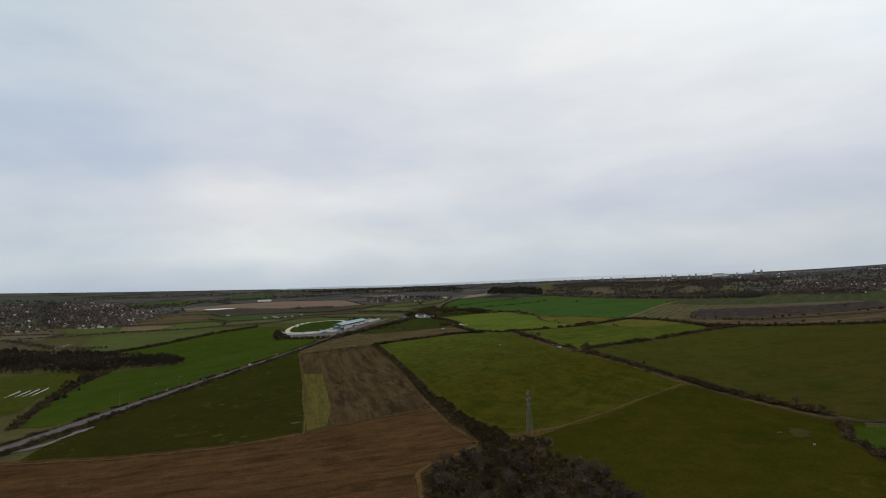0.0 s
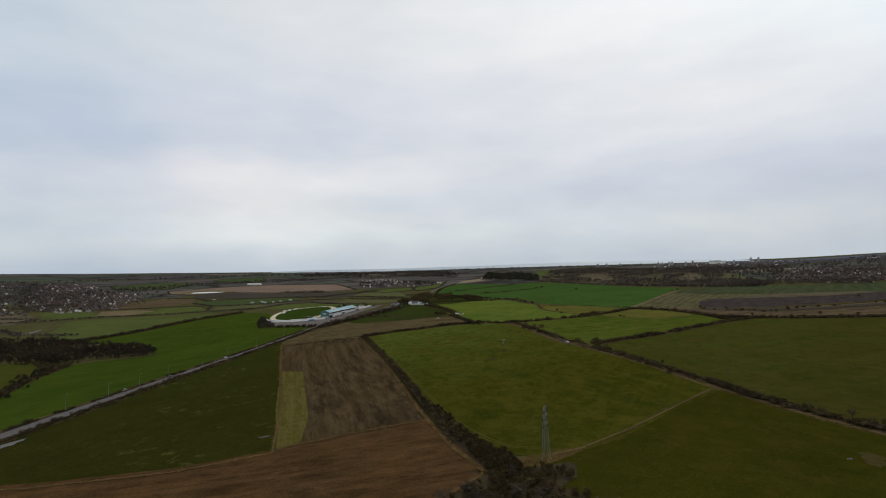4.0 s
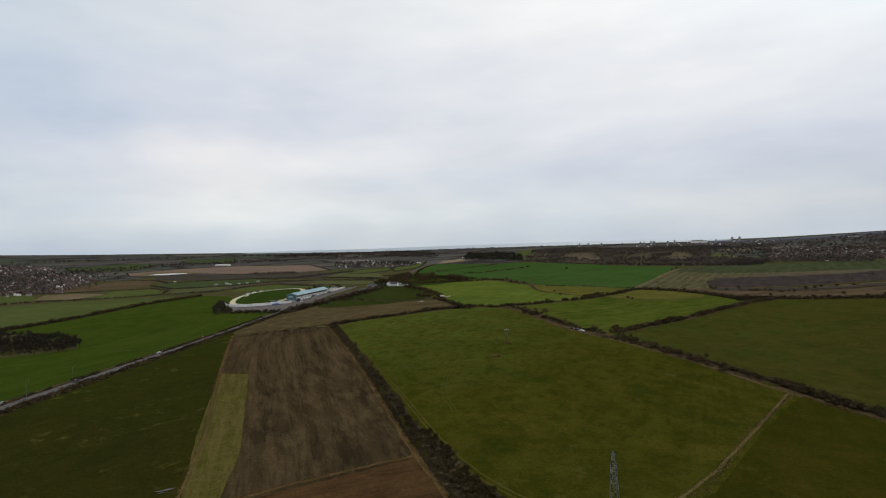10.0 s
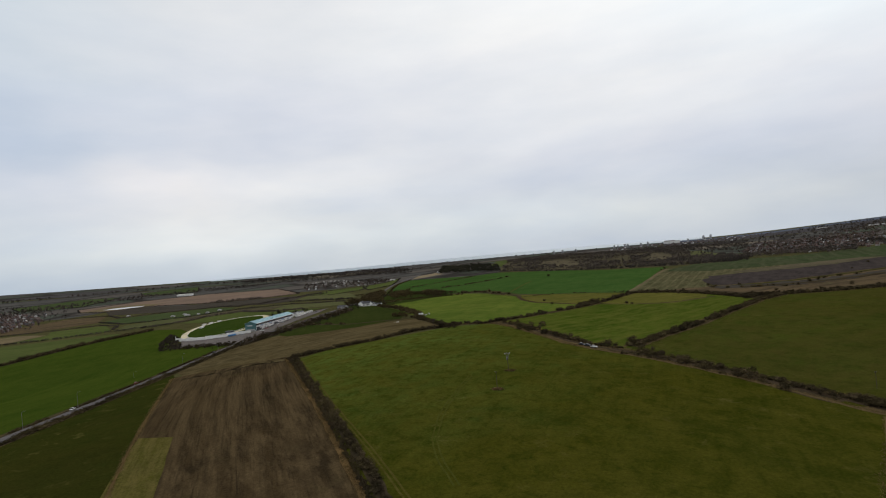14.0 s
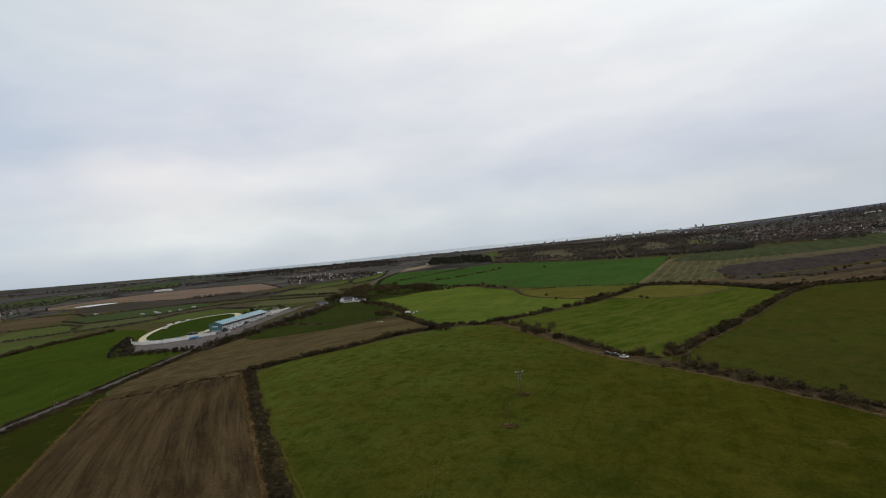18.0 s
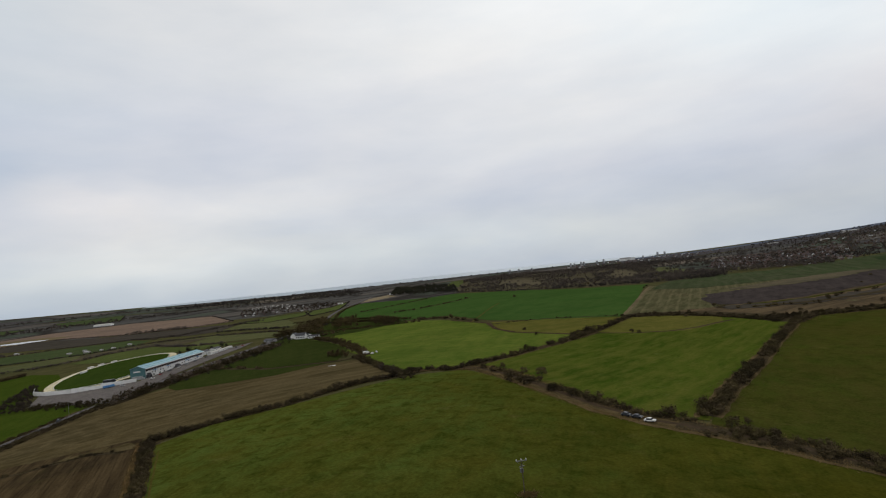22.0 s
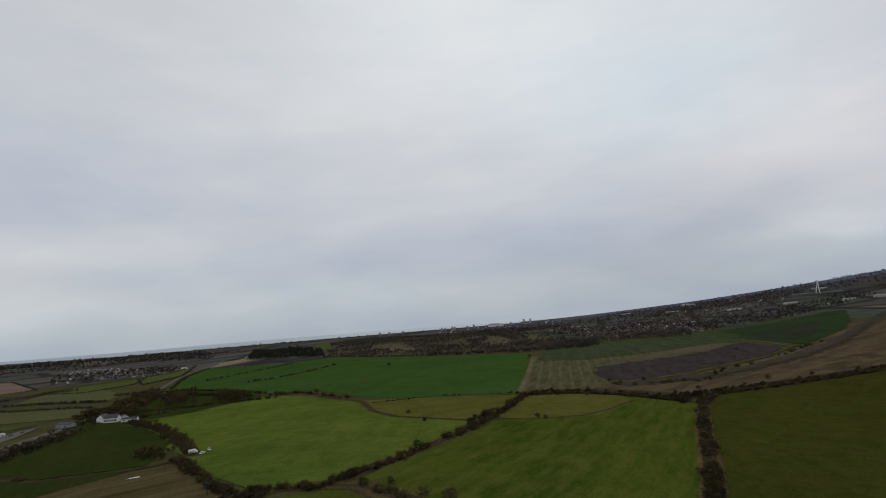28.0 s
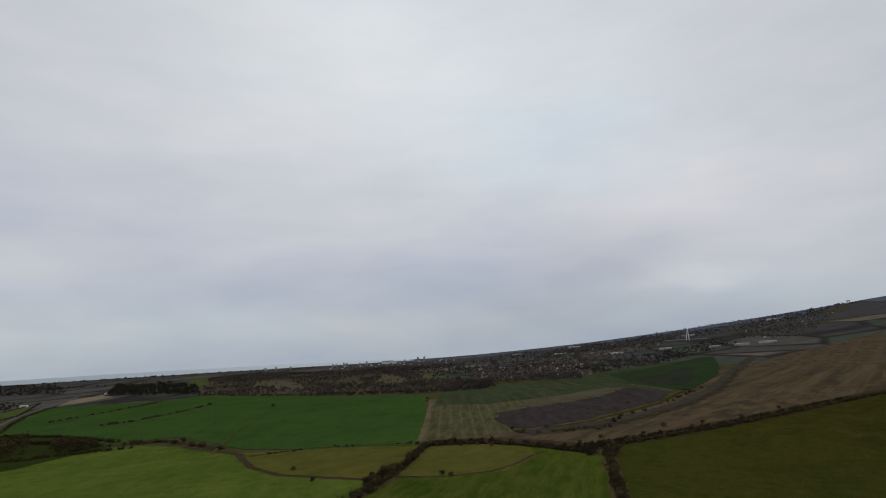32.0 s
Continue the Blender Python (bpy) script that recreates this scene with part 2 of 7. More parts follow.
def noise_of(t, co, scale, detail=4.0, rough=0.55, distort=0.0):
    n = t.nodes.new("ShaderNodeTexNoise")
    n.inputs["Scale"].default_value, n.inputs["Detail"].default_value = scale, detail
    n.inputs["Roughness"].default_value, n.inputs["Distortion"].default_value = rough, distort
    t.links.new(co, n.inputs["Vector"])
    return n.outputs[0]


def turned(t, angle, sx=1.0, sy=1.0):
    """World position turned about z, stretched: (across, along, up)."""
    geo = t.nodes.new("ShaderNodeNewGeometry")
    mp = t.nodes.new("ShaderNodeMapping")
    mp.inputs["Rotation"].default_value = (0, 0, radians(angle))
    t.links.new(geo.outputs["Position"], mp.inputs[0])
    m2 = t.nodes.new("ShaderNodeMapping")
    m2.inputs["Scale"].default_value = (sx, sy, 1)
    t.links.new(mp.outputs[0], m2.inputs[0])
    return m2.outputs[0]


def soil(name, base, dark, light, angle=0.0, rows=14.0, row_mix=0.35, mottling=0.6, patch=(0.012, 0.07), bump=0.4, tuft=None, ridges=None, drift=None, drawn=None):
    """A field: patches at two scales, fine grain, tramlines or furrows that run along one bearing."""
    m, t, b = material(name, 1.0)
    b.inputs["Specular IOR Level"].default_value = 0.0
    co = turned(t, angle)
    big = ramp(t, noise_of(t, co, patch[0], 5, 0.65, 0.8), 0.38, 0.62)
    along_rows = turned(t, angle, 1.0, drawn) if drawn else co
    mid = ramp(t, noise_of(t, along_rows, patch[1], 5, 0.65, 0.3), 0.35, 0.7)
    fine = ramp(t, noise_of(t, co, 0.9, 5, 0.7), 0.25, 0.75)
    col = mixed(t, big, dark, base)
    if drift:
        (dx, dy), lo, hi, tone, amount = drift
        dot = t.nodes.new("ShaderNodeVectorMath")
        dot.operation = "DOT_PRODUCT"
        t.links.new(turned(t, 0), dot.inputs[0])
        dot.inputs[1].default_value = (dx, dy, 0)
        wander = t.nodes.new("ShaderNodeMath")
        wander.operation = "MULTIPLY_ADD"
        t.links.new(noise_of(t, co, 0.014, 5, 0.65, 0.5), wander.inputs[0])
        wander.inputs[1].default_value = (hi - lo) * 1.6
        t.links.new(dot.outputs["Value"], wander.inputs[2])
        k7 = t.nodes.new("ShaderNodeMath")
        k7.operation = "MULTIPLY"
        t.links.new(ramp(t, wander.outputs[0], lo + (hi - lo) * 0.8, hi + (hi - lo) * 0.8), k7.inputs[0])
        k7.inputs[1].default_value = amount
        col = mixed(t, k7.outputs[0], col, tone)
    keep = t.nodes.new("ShaderNodeMath")
    keep.operation = "MULTIPLY"
    t.links.new(mid, keep.inputs[0])
    keep.inputs[1].default_value = mottling
    col = mixed(t, keep.outputs[0], col, light)
    blot = t.nodes.new("ShaderNodeMath")
    blot.operation = "MULTIPLY"
    t.links.new(ramp(t, noise_of(t, along_rows, patch[1] * 2.3, 6, 0.68, 0.6), 0.46, 0.68), blot.inputs[0])
    blot.inputs[1].default_value = 0.35 + mottling * 0.6
    col = mixed(t, blot.outputs[0], col, dark)
    if row_mix:
        streak = ramp(t, noise_of(t, turned(t, angle, 1 / rows, 1 / (rows * 26)), 1.0, 5, 0.62, 0.1), 0.43, 0.62)
        k2 = t.nodes.new("ShaderNodeMath")
        k2.operation = "MULTIPLY"
        t.links.new(streak, k2.inputs[0])
        k2.inputs[1].default_value = row_mix
        col = mixed(t, k2.outputs[0], col, light)
        lines = noise_of(t, turned(t, angle, 1 / (rows * 0.18), 1 / (rows * 9)), 1.0, 3, 0.6)
        k3 = t.nodes.new("ShaderNodeMath")
        k3.operation = "MULTIPLY"
        t.links.new(ramp(t, lines, 0.5, 0.75), k3.inputs[0])
        k3.inputs[1].default_value = row_mix * 0.9
        col = mixed(t, k3.outputs[0], col, dark)
    if ridges:
        period, amount = ridges
        sep = t.nodes.new("ShaderNodeSeparateXYZ")
        t.links.new(turned(t, angle, 2 * math.pi / period, 1.0), sep.inputs[0])
        wob = t.nodes.new("ShaderNodeMath")
        wob.operation = "MULTIPLY_ADD"
        t.links.new(noise_of(t, co, 0.02, 3), wob.inputs[0])
        wob.inputs[1].default_value = 2.2
        t.links.new(sep.outputs[0], wob.inputs[2])
        sn = t.nodes.new("ShaderNodeMath")
        sn.operation = "SINE"
        t.links.new(wob.outputs[0], sn.inputs[0])
        k5 = t.nodes.new("ShaderNodeMath")
        k5.operation = "MULTIPLY"
        t.links.new(ramp(t, sn.outputs[0], 0.45, 0.95), k5.inputs[0])
        t.links.new(ramp(t, noise_of(t, co, 0.03, 4, 0.7), 0.32, 0.62), k5.inputs[1])
        k6 = t.nodes.new("ShaderNodeMath")
        k6.operation = "MULTIPLY"
        t.links.new(k5.outputs[0], k6.inputs[0])
        k6.inputs[1].default_value = amount
        col = mixed(t, k6.outputs[0], col, light)
    if tuft:
        k4 = t.nodes.new("ShaderNodeMath")
        k4.operation = "MULTIPLY"
        t.links.new(ramp(t, noise_of(t, co, 0.085, 6, 0.74, 0.3), 0.56, 0.74), k4.inputs[0])
        k8 = t.nodes.new("ShaderNodeMath")
        k8.operation = "MULTIPLY"
        t.links.new(k4.outputs[0], k8.inputs[0])
        t.links.new(ramp(t, noise_of(t, co, 0.02, 4, 0.6), 0.42, 0.62), k8.inputs[1])
        k4.inputs[1].default_value = 0.75
        col = mixed(t, k8.outputs[0], col, tuft)
    grain = mixed(t, fine, (0.7, 0.7, 0.7), (1.36, 1.36, 1.36))
    col = mixed(t, 1.0, col, grain, "MULTIPLY")
    t.links.new(col, b.inputs["Base Color"])
    bp = t.nodes.new("ShaderNodeBump")
    bp.inputs["Strength"].default_value, bp.inputs["Distance"].default_value = bump, 0.6
    t.links.new(noise_of(t, co, 0.6, 6, 0.7), bp.inputs["Height"])
    t.links.new(bp.outputs[0], b.inputs["Normal"])
    return m


def plain(name, col, rough=0.8, metal=0.0, vary=0.2, scale=0.6, dirt=None):
    """Paint, metal, brick or bark: a colour with grime at two scales and a touch of difference from piece to piece."""
    m, t, b = material(name, rough, metal)
    geo = t.nodes.new("ShaderNodeNewGeometry")
    co = geo.outputs["Position"]
    n1 = ramp(t, noise_of(t, co, scale, 5, 0.65), 0.3, 0.7)
    n2 = ramp(t, noise_of(t, co, scale * 9, 4, 0.6), 0.3, 0.7)
    dark = dirt or [c * (1 - vary) ** 2 for c in col]
    k = t.nodes.new("ShaderNodeMath")
    k.operation = "MULTIPLY"
    t.links.new(n1, k.inputs[0])
    k.inputs[1].default_value = 0.75
    c = mixed(t, k.outputs[0], col, dark)
    c = mixed(t, 1.0, c, mixed(t, n2, (1 - vary * 0.5,) * 3, (1 + vary * 0.4,) * 3), "MULTIPLY")
    info = t.nodes.new("ShaderNodeObjectInfo")
    c = mixed(t, 1.0, c, mixed(t, info.outputs["Random"], (1 - vary * 0.6,) * 3, (1 + vary * 0.6,) * 3), "MULTIPLY")
    t.links.new(c, b.inputs["Base Color"])
    return m


def twiggy(name, a, b_, c):
    """Bare twigs and winter leaves: each island and each shrub has its own tone."""
    m, t, b = material(name, 1.0)
    b.inputs["Specular IOR Level"].default_value = 0.0
    geo = t.nodes.new("ShaderNodeNewGeometry")
    info = t.nodes.new("ShaderNodeObjectInfo")
    col = mixed(t, geo.outputs["Random Per Island"], a, b_)
    n = ramp(t, noise_of(t, geo.outputs["Position"], 0.11, 3, 0.6), 0.4, 0.7)
    col = mixed(t, n, col, c)
    wide = ramp(t, noise_of(t, geo.outputs["Position"], 0.011, 3, 0.6), 0.35, 0.65)
    col = mixed(t, 1.0, col, mixed(t, wide, (0.72, 0.72, 0.74), (1.3, 1.25, 1.15)), "MULTIPLY")
    col = mixed(t, 1.0, col, mixed(t, info.outputs["Random"], (0.65, 0.65, 0.65), (1.35, 1.3, 1.25)), "MULTIPLY")
    t.links.new(col, b.inputs["Base Color"])
    return m


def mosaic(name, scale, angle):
    """Far farmland: a patchwork of small fields, each of one crop greyed for distance haze, with dark hedge lines
    between them.
    """
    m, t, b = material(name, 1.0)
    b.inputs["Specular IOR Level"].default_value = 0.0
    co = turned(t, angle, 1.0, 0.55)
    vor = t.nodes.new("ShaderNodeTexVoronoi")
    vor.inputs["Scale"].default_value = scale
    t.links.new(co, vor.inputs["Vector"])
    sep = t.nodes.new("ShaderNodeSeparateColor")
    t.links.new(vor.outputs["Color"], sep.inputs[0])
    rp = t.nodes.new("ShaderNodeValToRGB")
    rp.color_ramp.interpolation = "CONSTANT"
    # crop colours with the grey of distance haze mixed in
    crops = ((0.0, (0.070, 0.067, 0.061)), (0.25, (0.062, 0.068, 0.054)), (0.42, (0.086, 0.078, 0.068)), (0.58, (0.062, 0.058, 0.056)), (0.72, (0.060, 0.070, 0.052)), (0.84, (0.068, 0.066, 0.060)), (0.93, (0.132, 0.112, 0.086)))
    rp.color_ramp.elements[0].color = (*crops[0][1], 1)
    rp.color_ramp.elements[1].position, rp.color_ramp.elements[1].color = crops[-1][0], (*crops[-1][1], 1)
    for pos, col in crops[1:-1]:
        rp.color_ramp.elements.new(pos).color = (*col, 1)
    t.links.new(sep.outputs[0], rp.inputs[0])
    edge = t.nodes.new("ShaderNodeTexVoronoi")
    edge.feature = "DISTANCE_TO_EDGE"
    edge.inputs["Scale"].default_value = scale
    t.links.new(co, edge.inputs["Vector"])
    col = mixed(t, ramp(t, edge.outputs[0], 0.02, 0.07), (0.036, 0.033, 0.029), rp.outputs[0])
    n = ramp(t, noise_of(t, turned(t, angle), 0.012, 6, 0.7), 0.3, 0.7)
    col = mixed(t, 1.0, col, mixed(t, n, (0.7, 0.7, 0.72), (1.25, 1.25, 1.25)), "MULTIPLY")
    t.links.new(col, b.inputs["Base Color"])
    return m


M = {}
M["ground"] = soil("rough_grass", (0.0569, 0.0574, 0.0213), (0.0407, 0.0404, 0.0183), (0.0894, 0.0787, 0.0335), 10, 30, 0.25, 0.7, (0.0065, 0.045), 0.5, (0.0458, 0.0589, 0.0158))
# Drift: greener grass north-west, plus lens-edge darkening put into the near colour
M["pasture"] = soil("pasture", (0.0400, 0.0404, 0.0045), (0.0204, 0.0266, 0.0029), (0.0612, 0.0565, 0.0090), 20, 16, 0.3, 0.75, (0.016, 0.06), 0.7, (0.098, 0.082, 0.024), None, ((-0.7, 0.71), 330, 540, (0.067, 0.096, 0.0188), 0.85))
M["dull_pasture"] = soil("dull_pasture", (0.0408, 0.0387, 0.0069), (0.0244, 0.0277, 0.0053), (0.0567, 0.0480, 0.0120), 60, 18, 0.3, 0.6, (0.012, 0.05), 0.7, (0.0839, 0.0693, 0.0202), None, ((-0.8, 0.6), 60, 380, (0.0420, 0.0647, 0.0091), 0.7))
M["meadow"] = soil("meadow", (0.025, 0.0255, 0.0048), (0.018, 0.0205, 0.0042), (0.035, 0.031, 0.0070), 0, 20, 0.1, 0.45, (0.012, 0.06), 0.6, (0.125, 0.110, 0.032), None, ((-0.6, 0.8), 400, 640, (0.023, 0.032, 0.0055), 0.7))
M["wheat"] = soil("winter_wheat", (0.0321, 0.0530, 0.0066), (0.0237, 0.0416, 0.0055), (0.0473, 0.0625, 0.0095), 5, 22, 0.4, 0.45, (0.007, 0.03), 0.4, None, (24, 0.12), ((0.5, 0.86), 300, 900, (0.038, 0.055, 0.0078), 0.7))
M["deep_wheat"] = soil("deep_wheat", (0.0356, 0.0760, 0.0164), (0.0263, 0.0591, 0.0130), (0.0508, 0.0866, 0.0217), 20, 24, 0.35, 0.5, (0.005, 0.02), 0.4, (0.0459, 0.0716, 0.0221))
M["bright_grass"] = soil("bright_grass", (0.0469, 0.0698, 0.0088), (0.0263, 0.0489, 0.0055), (0.0854, 0.0889, 0.0173), 47, 7, 0.55, 0.55, (0.014, 0.06), 0.5, (0.1033, 0.1081, 0.0300), (15, 0.3), drawn=0.3)
M["yellow_grass"] = soil("yellow_grass", (0.0864, 0.0834, 0.0171), (0.0583, 0.0628, 0.0130), (0.1165, 0.1039, 0.0271), 70, 12, 0.35, 0.55, (0.014, 0.06), 0.5, (0.1306, 0.1078, 0.0458))
M["plough"] = soil("ploughed_soil", (0.0476, 0.0324, 0.0156), (0.0232, 0.0172, 0.0101), (0.0830, 0.0586, 0.0293), -22, 6, 0.85, 0.3, (0.013, 0.09), 1.2, (0.052, 0.045, 0.017), (17, 0.3), ((0.95, -0.35), -215, -130, (0.026, 0.0195, 0.0115), 0.5), drawn=0.08)
M["plough2"] = soil("ploughed_soil_front", (0.0630, 0.0348, 0.0140), (0.0284, 0.0174, 0.0084), (0.1050, 0.0592, 0.0256), 66, 7, 0.4, 0.7, (0.022, 0.11), 1.2, (0.1092, 0.0620, 0.0288), None, drawn=0.4)
M["strip"] = soil("grass_strip", (0.066, 0.062, 0.0130), (0.046, 0.046, 0.0110), (0.104, 0.084, 0.027), -22, 5, 0.7, 0.6, (0.02, 0.1), 0.8, (0.115, 0.085, 0.034), (7, 0.35))
M["stubble"] = soil("stubble", (0.0653, 0.0489, 0.0205), (0.0410, 0.0333, 0.0147), (0.1046, 0.0814, 0.0409), 73, 9, 0.6, 0.6, (0.010, 0.05), 0.8, (0.1232, 0.0972, 0.0499), (14, 0.35), drawn=0.2)
M["pink_soil"] = soil("bare_red_soil", (0.1595, 0.1144, 0.0858), (0.1155, 0.0858, 0.0660), (0.1925, 0.1408, 0.1056), 80, 30, 0.4, 0.5, (0.004, 0.02), 0.4)
M["tan"] = soil("dry_grass", (0.1313, 0.1029, 0.0578), (0.0861, 0.0714, 0.0399), (0.1785, 0.1418, 0.0840), 80, 20, 0.3, 0.5, (0.01, 0.05), 0.5)
M["striped"] = soil("striped_crop", (0.0648, 0.0578, 0.0295), (0.0440, 0.0474, 0.0216), (0.1296, 0.1155, 0.0606), 29, 6, 0.4, 0.3, (0.010, 0.05), 0.5, (0.0475, 0.0609, 0.0205), (12, 0.6))
M["dull_wheat"] = soil("dull_wheat", (0.0444, 0.0636, 0.0240), (0.0348, 0.0504, 0.0204), (0.0624, 0.0744, 0.0312), 60, 24, 0.4, 0.5, (0.006, 0.03), 0.4)
M["thin_crop"] = soil("thin_crop_on_dark_soil", (0.030, 0.034, 0.022), (0.024, 0.026, 0.019), (0.034, 0.044, 0.022), 60, 24, 0.35, 0.6, (0.006, 0.03), 0.5)
M["pale_stubble"] = soil("pale_stubble", (0.200, 0.160, 0.100), (0.150, 0.122, 0.075), (0.245, 0.200, 0.130), 80, 20, 0.3, 0.5, (0.01, 0.05), 0.5)
M["footpath"] = soil("trodden_pale_earth", (0.1168, 0.0900, 0.0376), (0.0758, 0.0596, 0.0235), (0.1484, 0.1154, 0.0504), 0, 3, 0.0, 0.6, (0.06, 0.4), 0.6)
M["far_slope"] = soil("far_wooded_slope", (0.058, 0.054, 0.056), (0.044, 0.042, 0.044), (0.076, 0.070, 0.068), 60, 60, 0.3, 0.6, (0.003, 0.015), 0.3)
M["deep_green"] = soil("deep_green_crop", (0.0272, 0.0437, 0.0180), (0.0224, 0.0359, 0.0158), (0.0384, 0.0499, 0.0225), 60, 24, 0.35, 0.5, (0.006, 0.03), 0.4)
# Skyline hills: blue-grey of distance haze put into the base colour
M["hazed_moor"] = soil("far_moorland", (0.0834, 0.0967, 0.1253), (0.0637, 0.0742, 0.0980), (0.1103, 0.1246, 0.1539), 60, 60, 0.3, 0.6, (0.002, 0.012), 0.3)
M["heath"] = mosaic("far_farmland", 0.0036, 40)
M["striped_green"] = soil("striped_green_crop", (0.0333, 0.0533, 0.0200), (0.0314, 0.0399, 0.0190), (0.0743, 0.0743, 0.0419), 29, 12, 0.45, 0.35, (0.008, 0.04), 0.5, None, (27, 0.35))
M["dark_soil"] = soil("dark_soil", (0.0394, 0.0324, 0.0316), (0.0277, 0.0236, 0.0229), (0.0639, 0.0523, 0.0457), 29, 11, 0.5, 0.6, (0.010, 0.05), 0.7, None, (21, 0.25))
M["brown"] = soil("brown_field", (0.0693, 0.0515, 0.0297), (0.0416, 0.0337, 0.0228), (0.1089, 0.0792, 0.0446), 69, 18, 0.9, 0.5, (0.006, 0.03), 0.7, (0.120, 0.078, 0.038), (60, 0.5))
M["track"] = soil("trodden_track", (0.1230, 0.0770, 0.0312), (0.0779, 0.0503, 0.0210), (0.1681, 0.1080, 0.0468), 0, 3, 0.0, 0.7, (0.10, 0.5), 0.8)
M["lane"] = soil("muddy_lane", (0.0551, 0.0391, 0.0248), (0.0380, 0.0272, 0.0180), (0.0808, 0.0595, 0.0375), 0, 3, 0.0, 0.6, (0.05, 0.3), 0.6)
M["scrub"] = soil("scrub_ground", (0.076, 0.056, 0.026), (0.046, 0.037, 0.019), (0.135, 0.098, 0.048), 0, 20, 0.0, 0.7, (0.03, 0.15), 0.8)
M["asphalt"] = soil("asphalt", (0.1067, 0.0990, 0.0979), (0.0810, 0.0752, 0.0739), (0.1383, 0.1297, 0.1259), 0, 3, 0.0, 0.5, (0.05, 0.5), 0.2)
M["gravel"] = soil("grey_gravel", (0.130, 0.116, 0.108), (0.088, 0.079, 0.074), (0.170, 0.152, 0.140), 0, 3, 0.0, 0.7, (0.03, 0.2), 0.5)
M["sand"] = soil("track_sand", (0.5200, 0.4656, 0.3200), (0.4200, 0.3686, 0.2480), (0.6000, 0.5432, 0.3840), 0, 3, 0.0, 0.5, (0.03, 0.2), 0.2)
M["infield"] = soil("mown_grass", (0.027, 0.046, 0.0075), (0.020, 0.036, 0.0060), (0.040, 0.056, 0.012), -14, 9, 0.3, 0.4, (0.015, 0.06), 0.3)
M["hedge"] = twiggy("hedge_twigs", (0.0382, 0.0309, 0.0196), (0.0742, 0.0608, 0.0376), (0.0551, 0.0480, 0.0227))
M["twigs"] = twiggy("bare_twigs", (0.046, 0.037, 0.031), (0.088, 0.072, 0.060), (0.062, 0.054, 0.038))
M["ever"] = twiggy("dark_needles", (0.026, 0.028, 0.020), (0.044, 0.046, 0.032), (0.035, 0.036, 0.025))
M["south_pasture"] = soil("south_pasture", (0.0299, 0.0317, 0.0035), (0.0211, 0.0246, 0.0030), (0.0466, 0.0378, 0.0062), 40, 18, 0.3, 0.6, (0.012, 0.05), 0.7, (0.070, 0.054, 0.014))
M["light_grass"] = soil("light_grass", (0.0756, 0.1083, 0.0168), (0.0437, 0.0745, 0.0109), (0.1134, 0.1269, 0.0249), 20, 12, 0.25, 0.6, (0.014, 0.05), 0.5, (0.1134, 0.1079, 0.0327))
M["litter"] = soil("leaf_litter", (0.0431, 0.0342, 0.0203), (0.0304, 0.0247, 0.0158), (0.0725, 0.0551, 0.0300), 0, 20, 0.0, 0.7, (0.02, 0.1), 0.8)
M["far_twigs"] = twiggy("far_bare_twigs", (0.0506, 0.0448, 0.0425), (0.0805, 0.0701, 0.0644), (0.0609, 0.0563, 0.0483))
M["ridge_twigs"] = twiggy("ridge_bare_twigs", (0.0476, 0.0425, 0.0409), (0.0824, 0.0721, 0.0660), (0.0643, 0.0592, 0.0502))
M["dry_blades"] = twiggy("dry_grass_blades", (0.110, 0.078, 0.036), (0.180, 0.128, 0.062), (0.115, 0.092, 0.038))
M["thicket"] = twiggy("thicket_twigs", (0.0335, 0.0268, 0.0149), (0.0716, 0.0559, 0.0306), (0.0473, 0.0414, 0.0188))
M["wood_twigs"] = twiggy("wood_twigs", (0.022, 0.019, 0.016), (0.045, 0.038, 0.031), (0.033, 0.030, 0.021))
M["straw"] = soil("orange_dry_grass", (0.098, 0.070, 0.032), (0.066, 0.050, 0.025), (0.140, 0.100, 0.046), 0, 3, 0.0, 0.7, (0.06, 0.4), 0.8)
M["olive"] = soil("olive_pasture", (0.0618, 0.0791, 0.0232), (0.0464, 0.0620, 0.0190), (0.0869, 0.0984, 0.0328), 70, 20, 0.35, 0.5, (0.008, 0.03), 0.4)
M["heathland"] = soil("scrubby_heath", (0.0672, 0.0560, 0.0381), (0.0470, 0.0426, 0.0269), (0.1075, 0.0896, 0.0493), 0, 20, 0.0, 0.7, (0.006, 0.03), 0.8, (0.062, 0.072, 0.028))
M["pale_olive"] = soil("pale_olive_pasture", (0.078, 0.084, 0.034), (0.058, 0.064, 0.028), (0.105, 0.104, 0.046), 70, 20, 0.35, 0.5, (0.008, 0.03), 0.4)
M["tan_rough"] = soil("rough_tan_grass", (0.090, 0.076, 0.048), (0.058, 0.052, 0.034), (0.125, 0.104, 0.064), 80, 20, 0.2, 0.6, (0.01, 0.05), 0.5, (0.045, 0.042, 0.026))
M["dark_heath"] = soil("dark_heath", (0.050, 0.043, 0.035), (0.038, 0.034, 0.028), (0.070, 0.060, 0.046), 70, 24, 0.2, 0.6, (0.008, 0.03), 0.5, (0.048, 0.054, 0.028))
M["worn"] = soil("worn_ground", (0.0495, 0.0399, 0.0140), (0.0342, 0.0314, 0.0080), (0.0648, 0.0494, 0.0220), 0, 5, 0.0, 0.7, (0.05, 0.2), 0.6)
M["pylon_grass"] = soil("trodden_grass", (0.0700, 0.0483, 0.0162), (0.0500, 0.0378, 0.0114), (0.1000, 0.0651, 0.0247), 0, 5, 0.0, 0.7, (0.05, 0.2), 0.6)
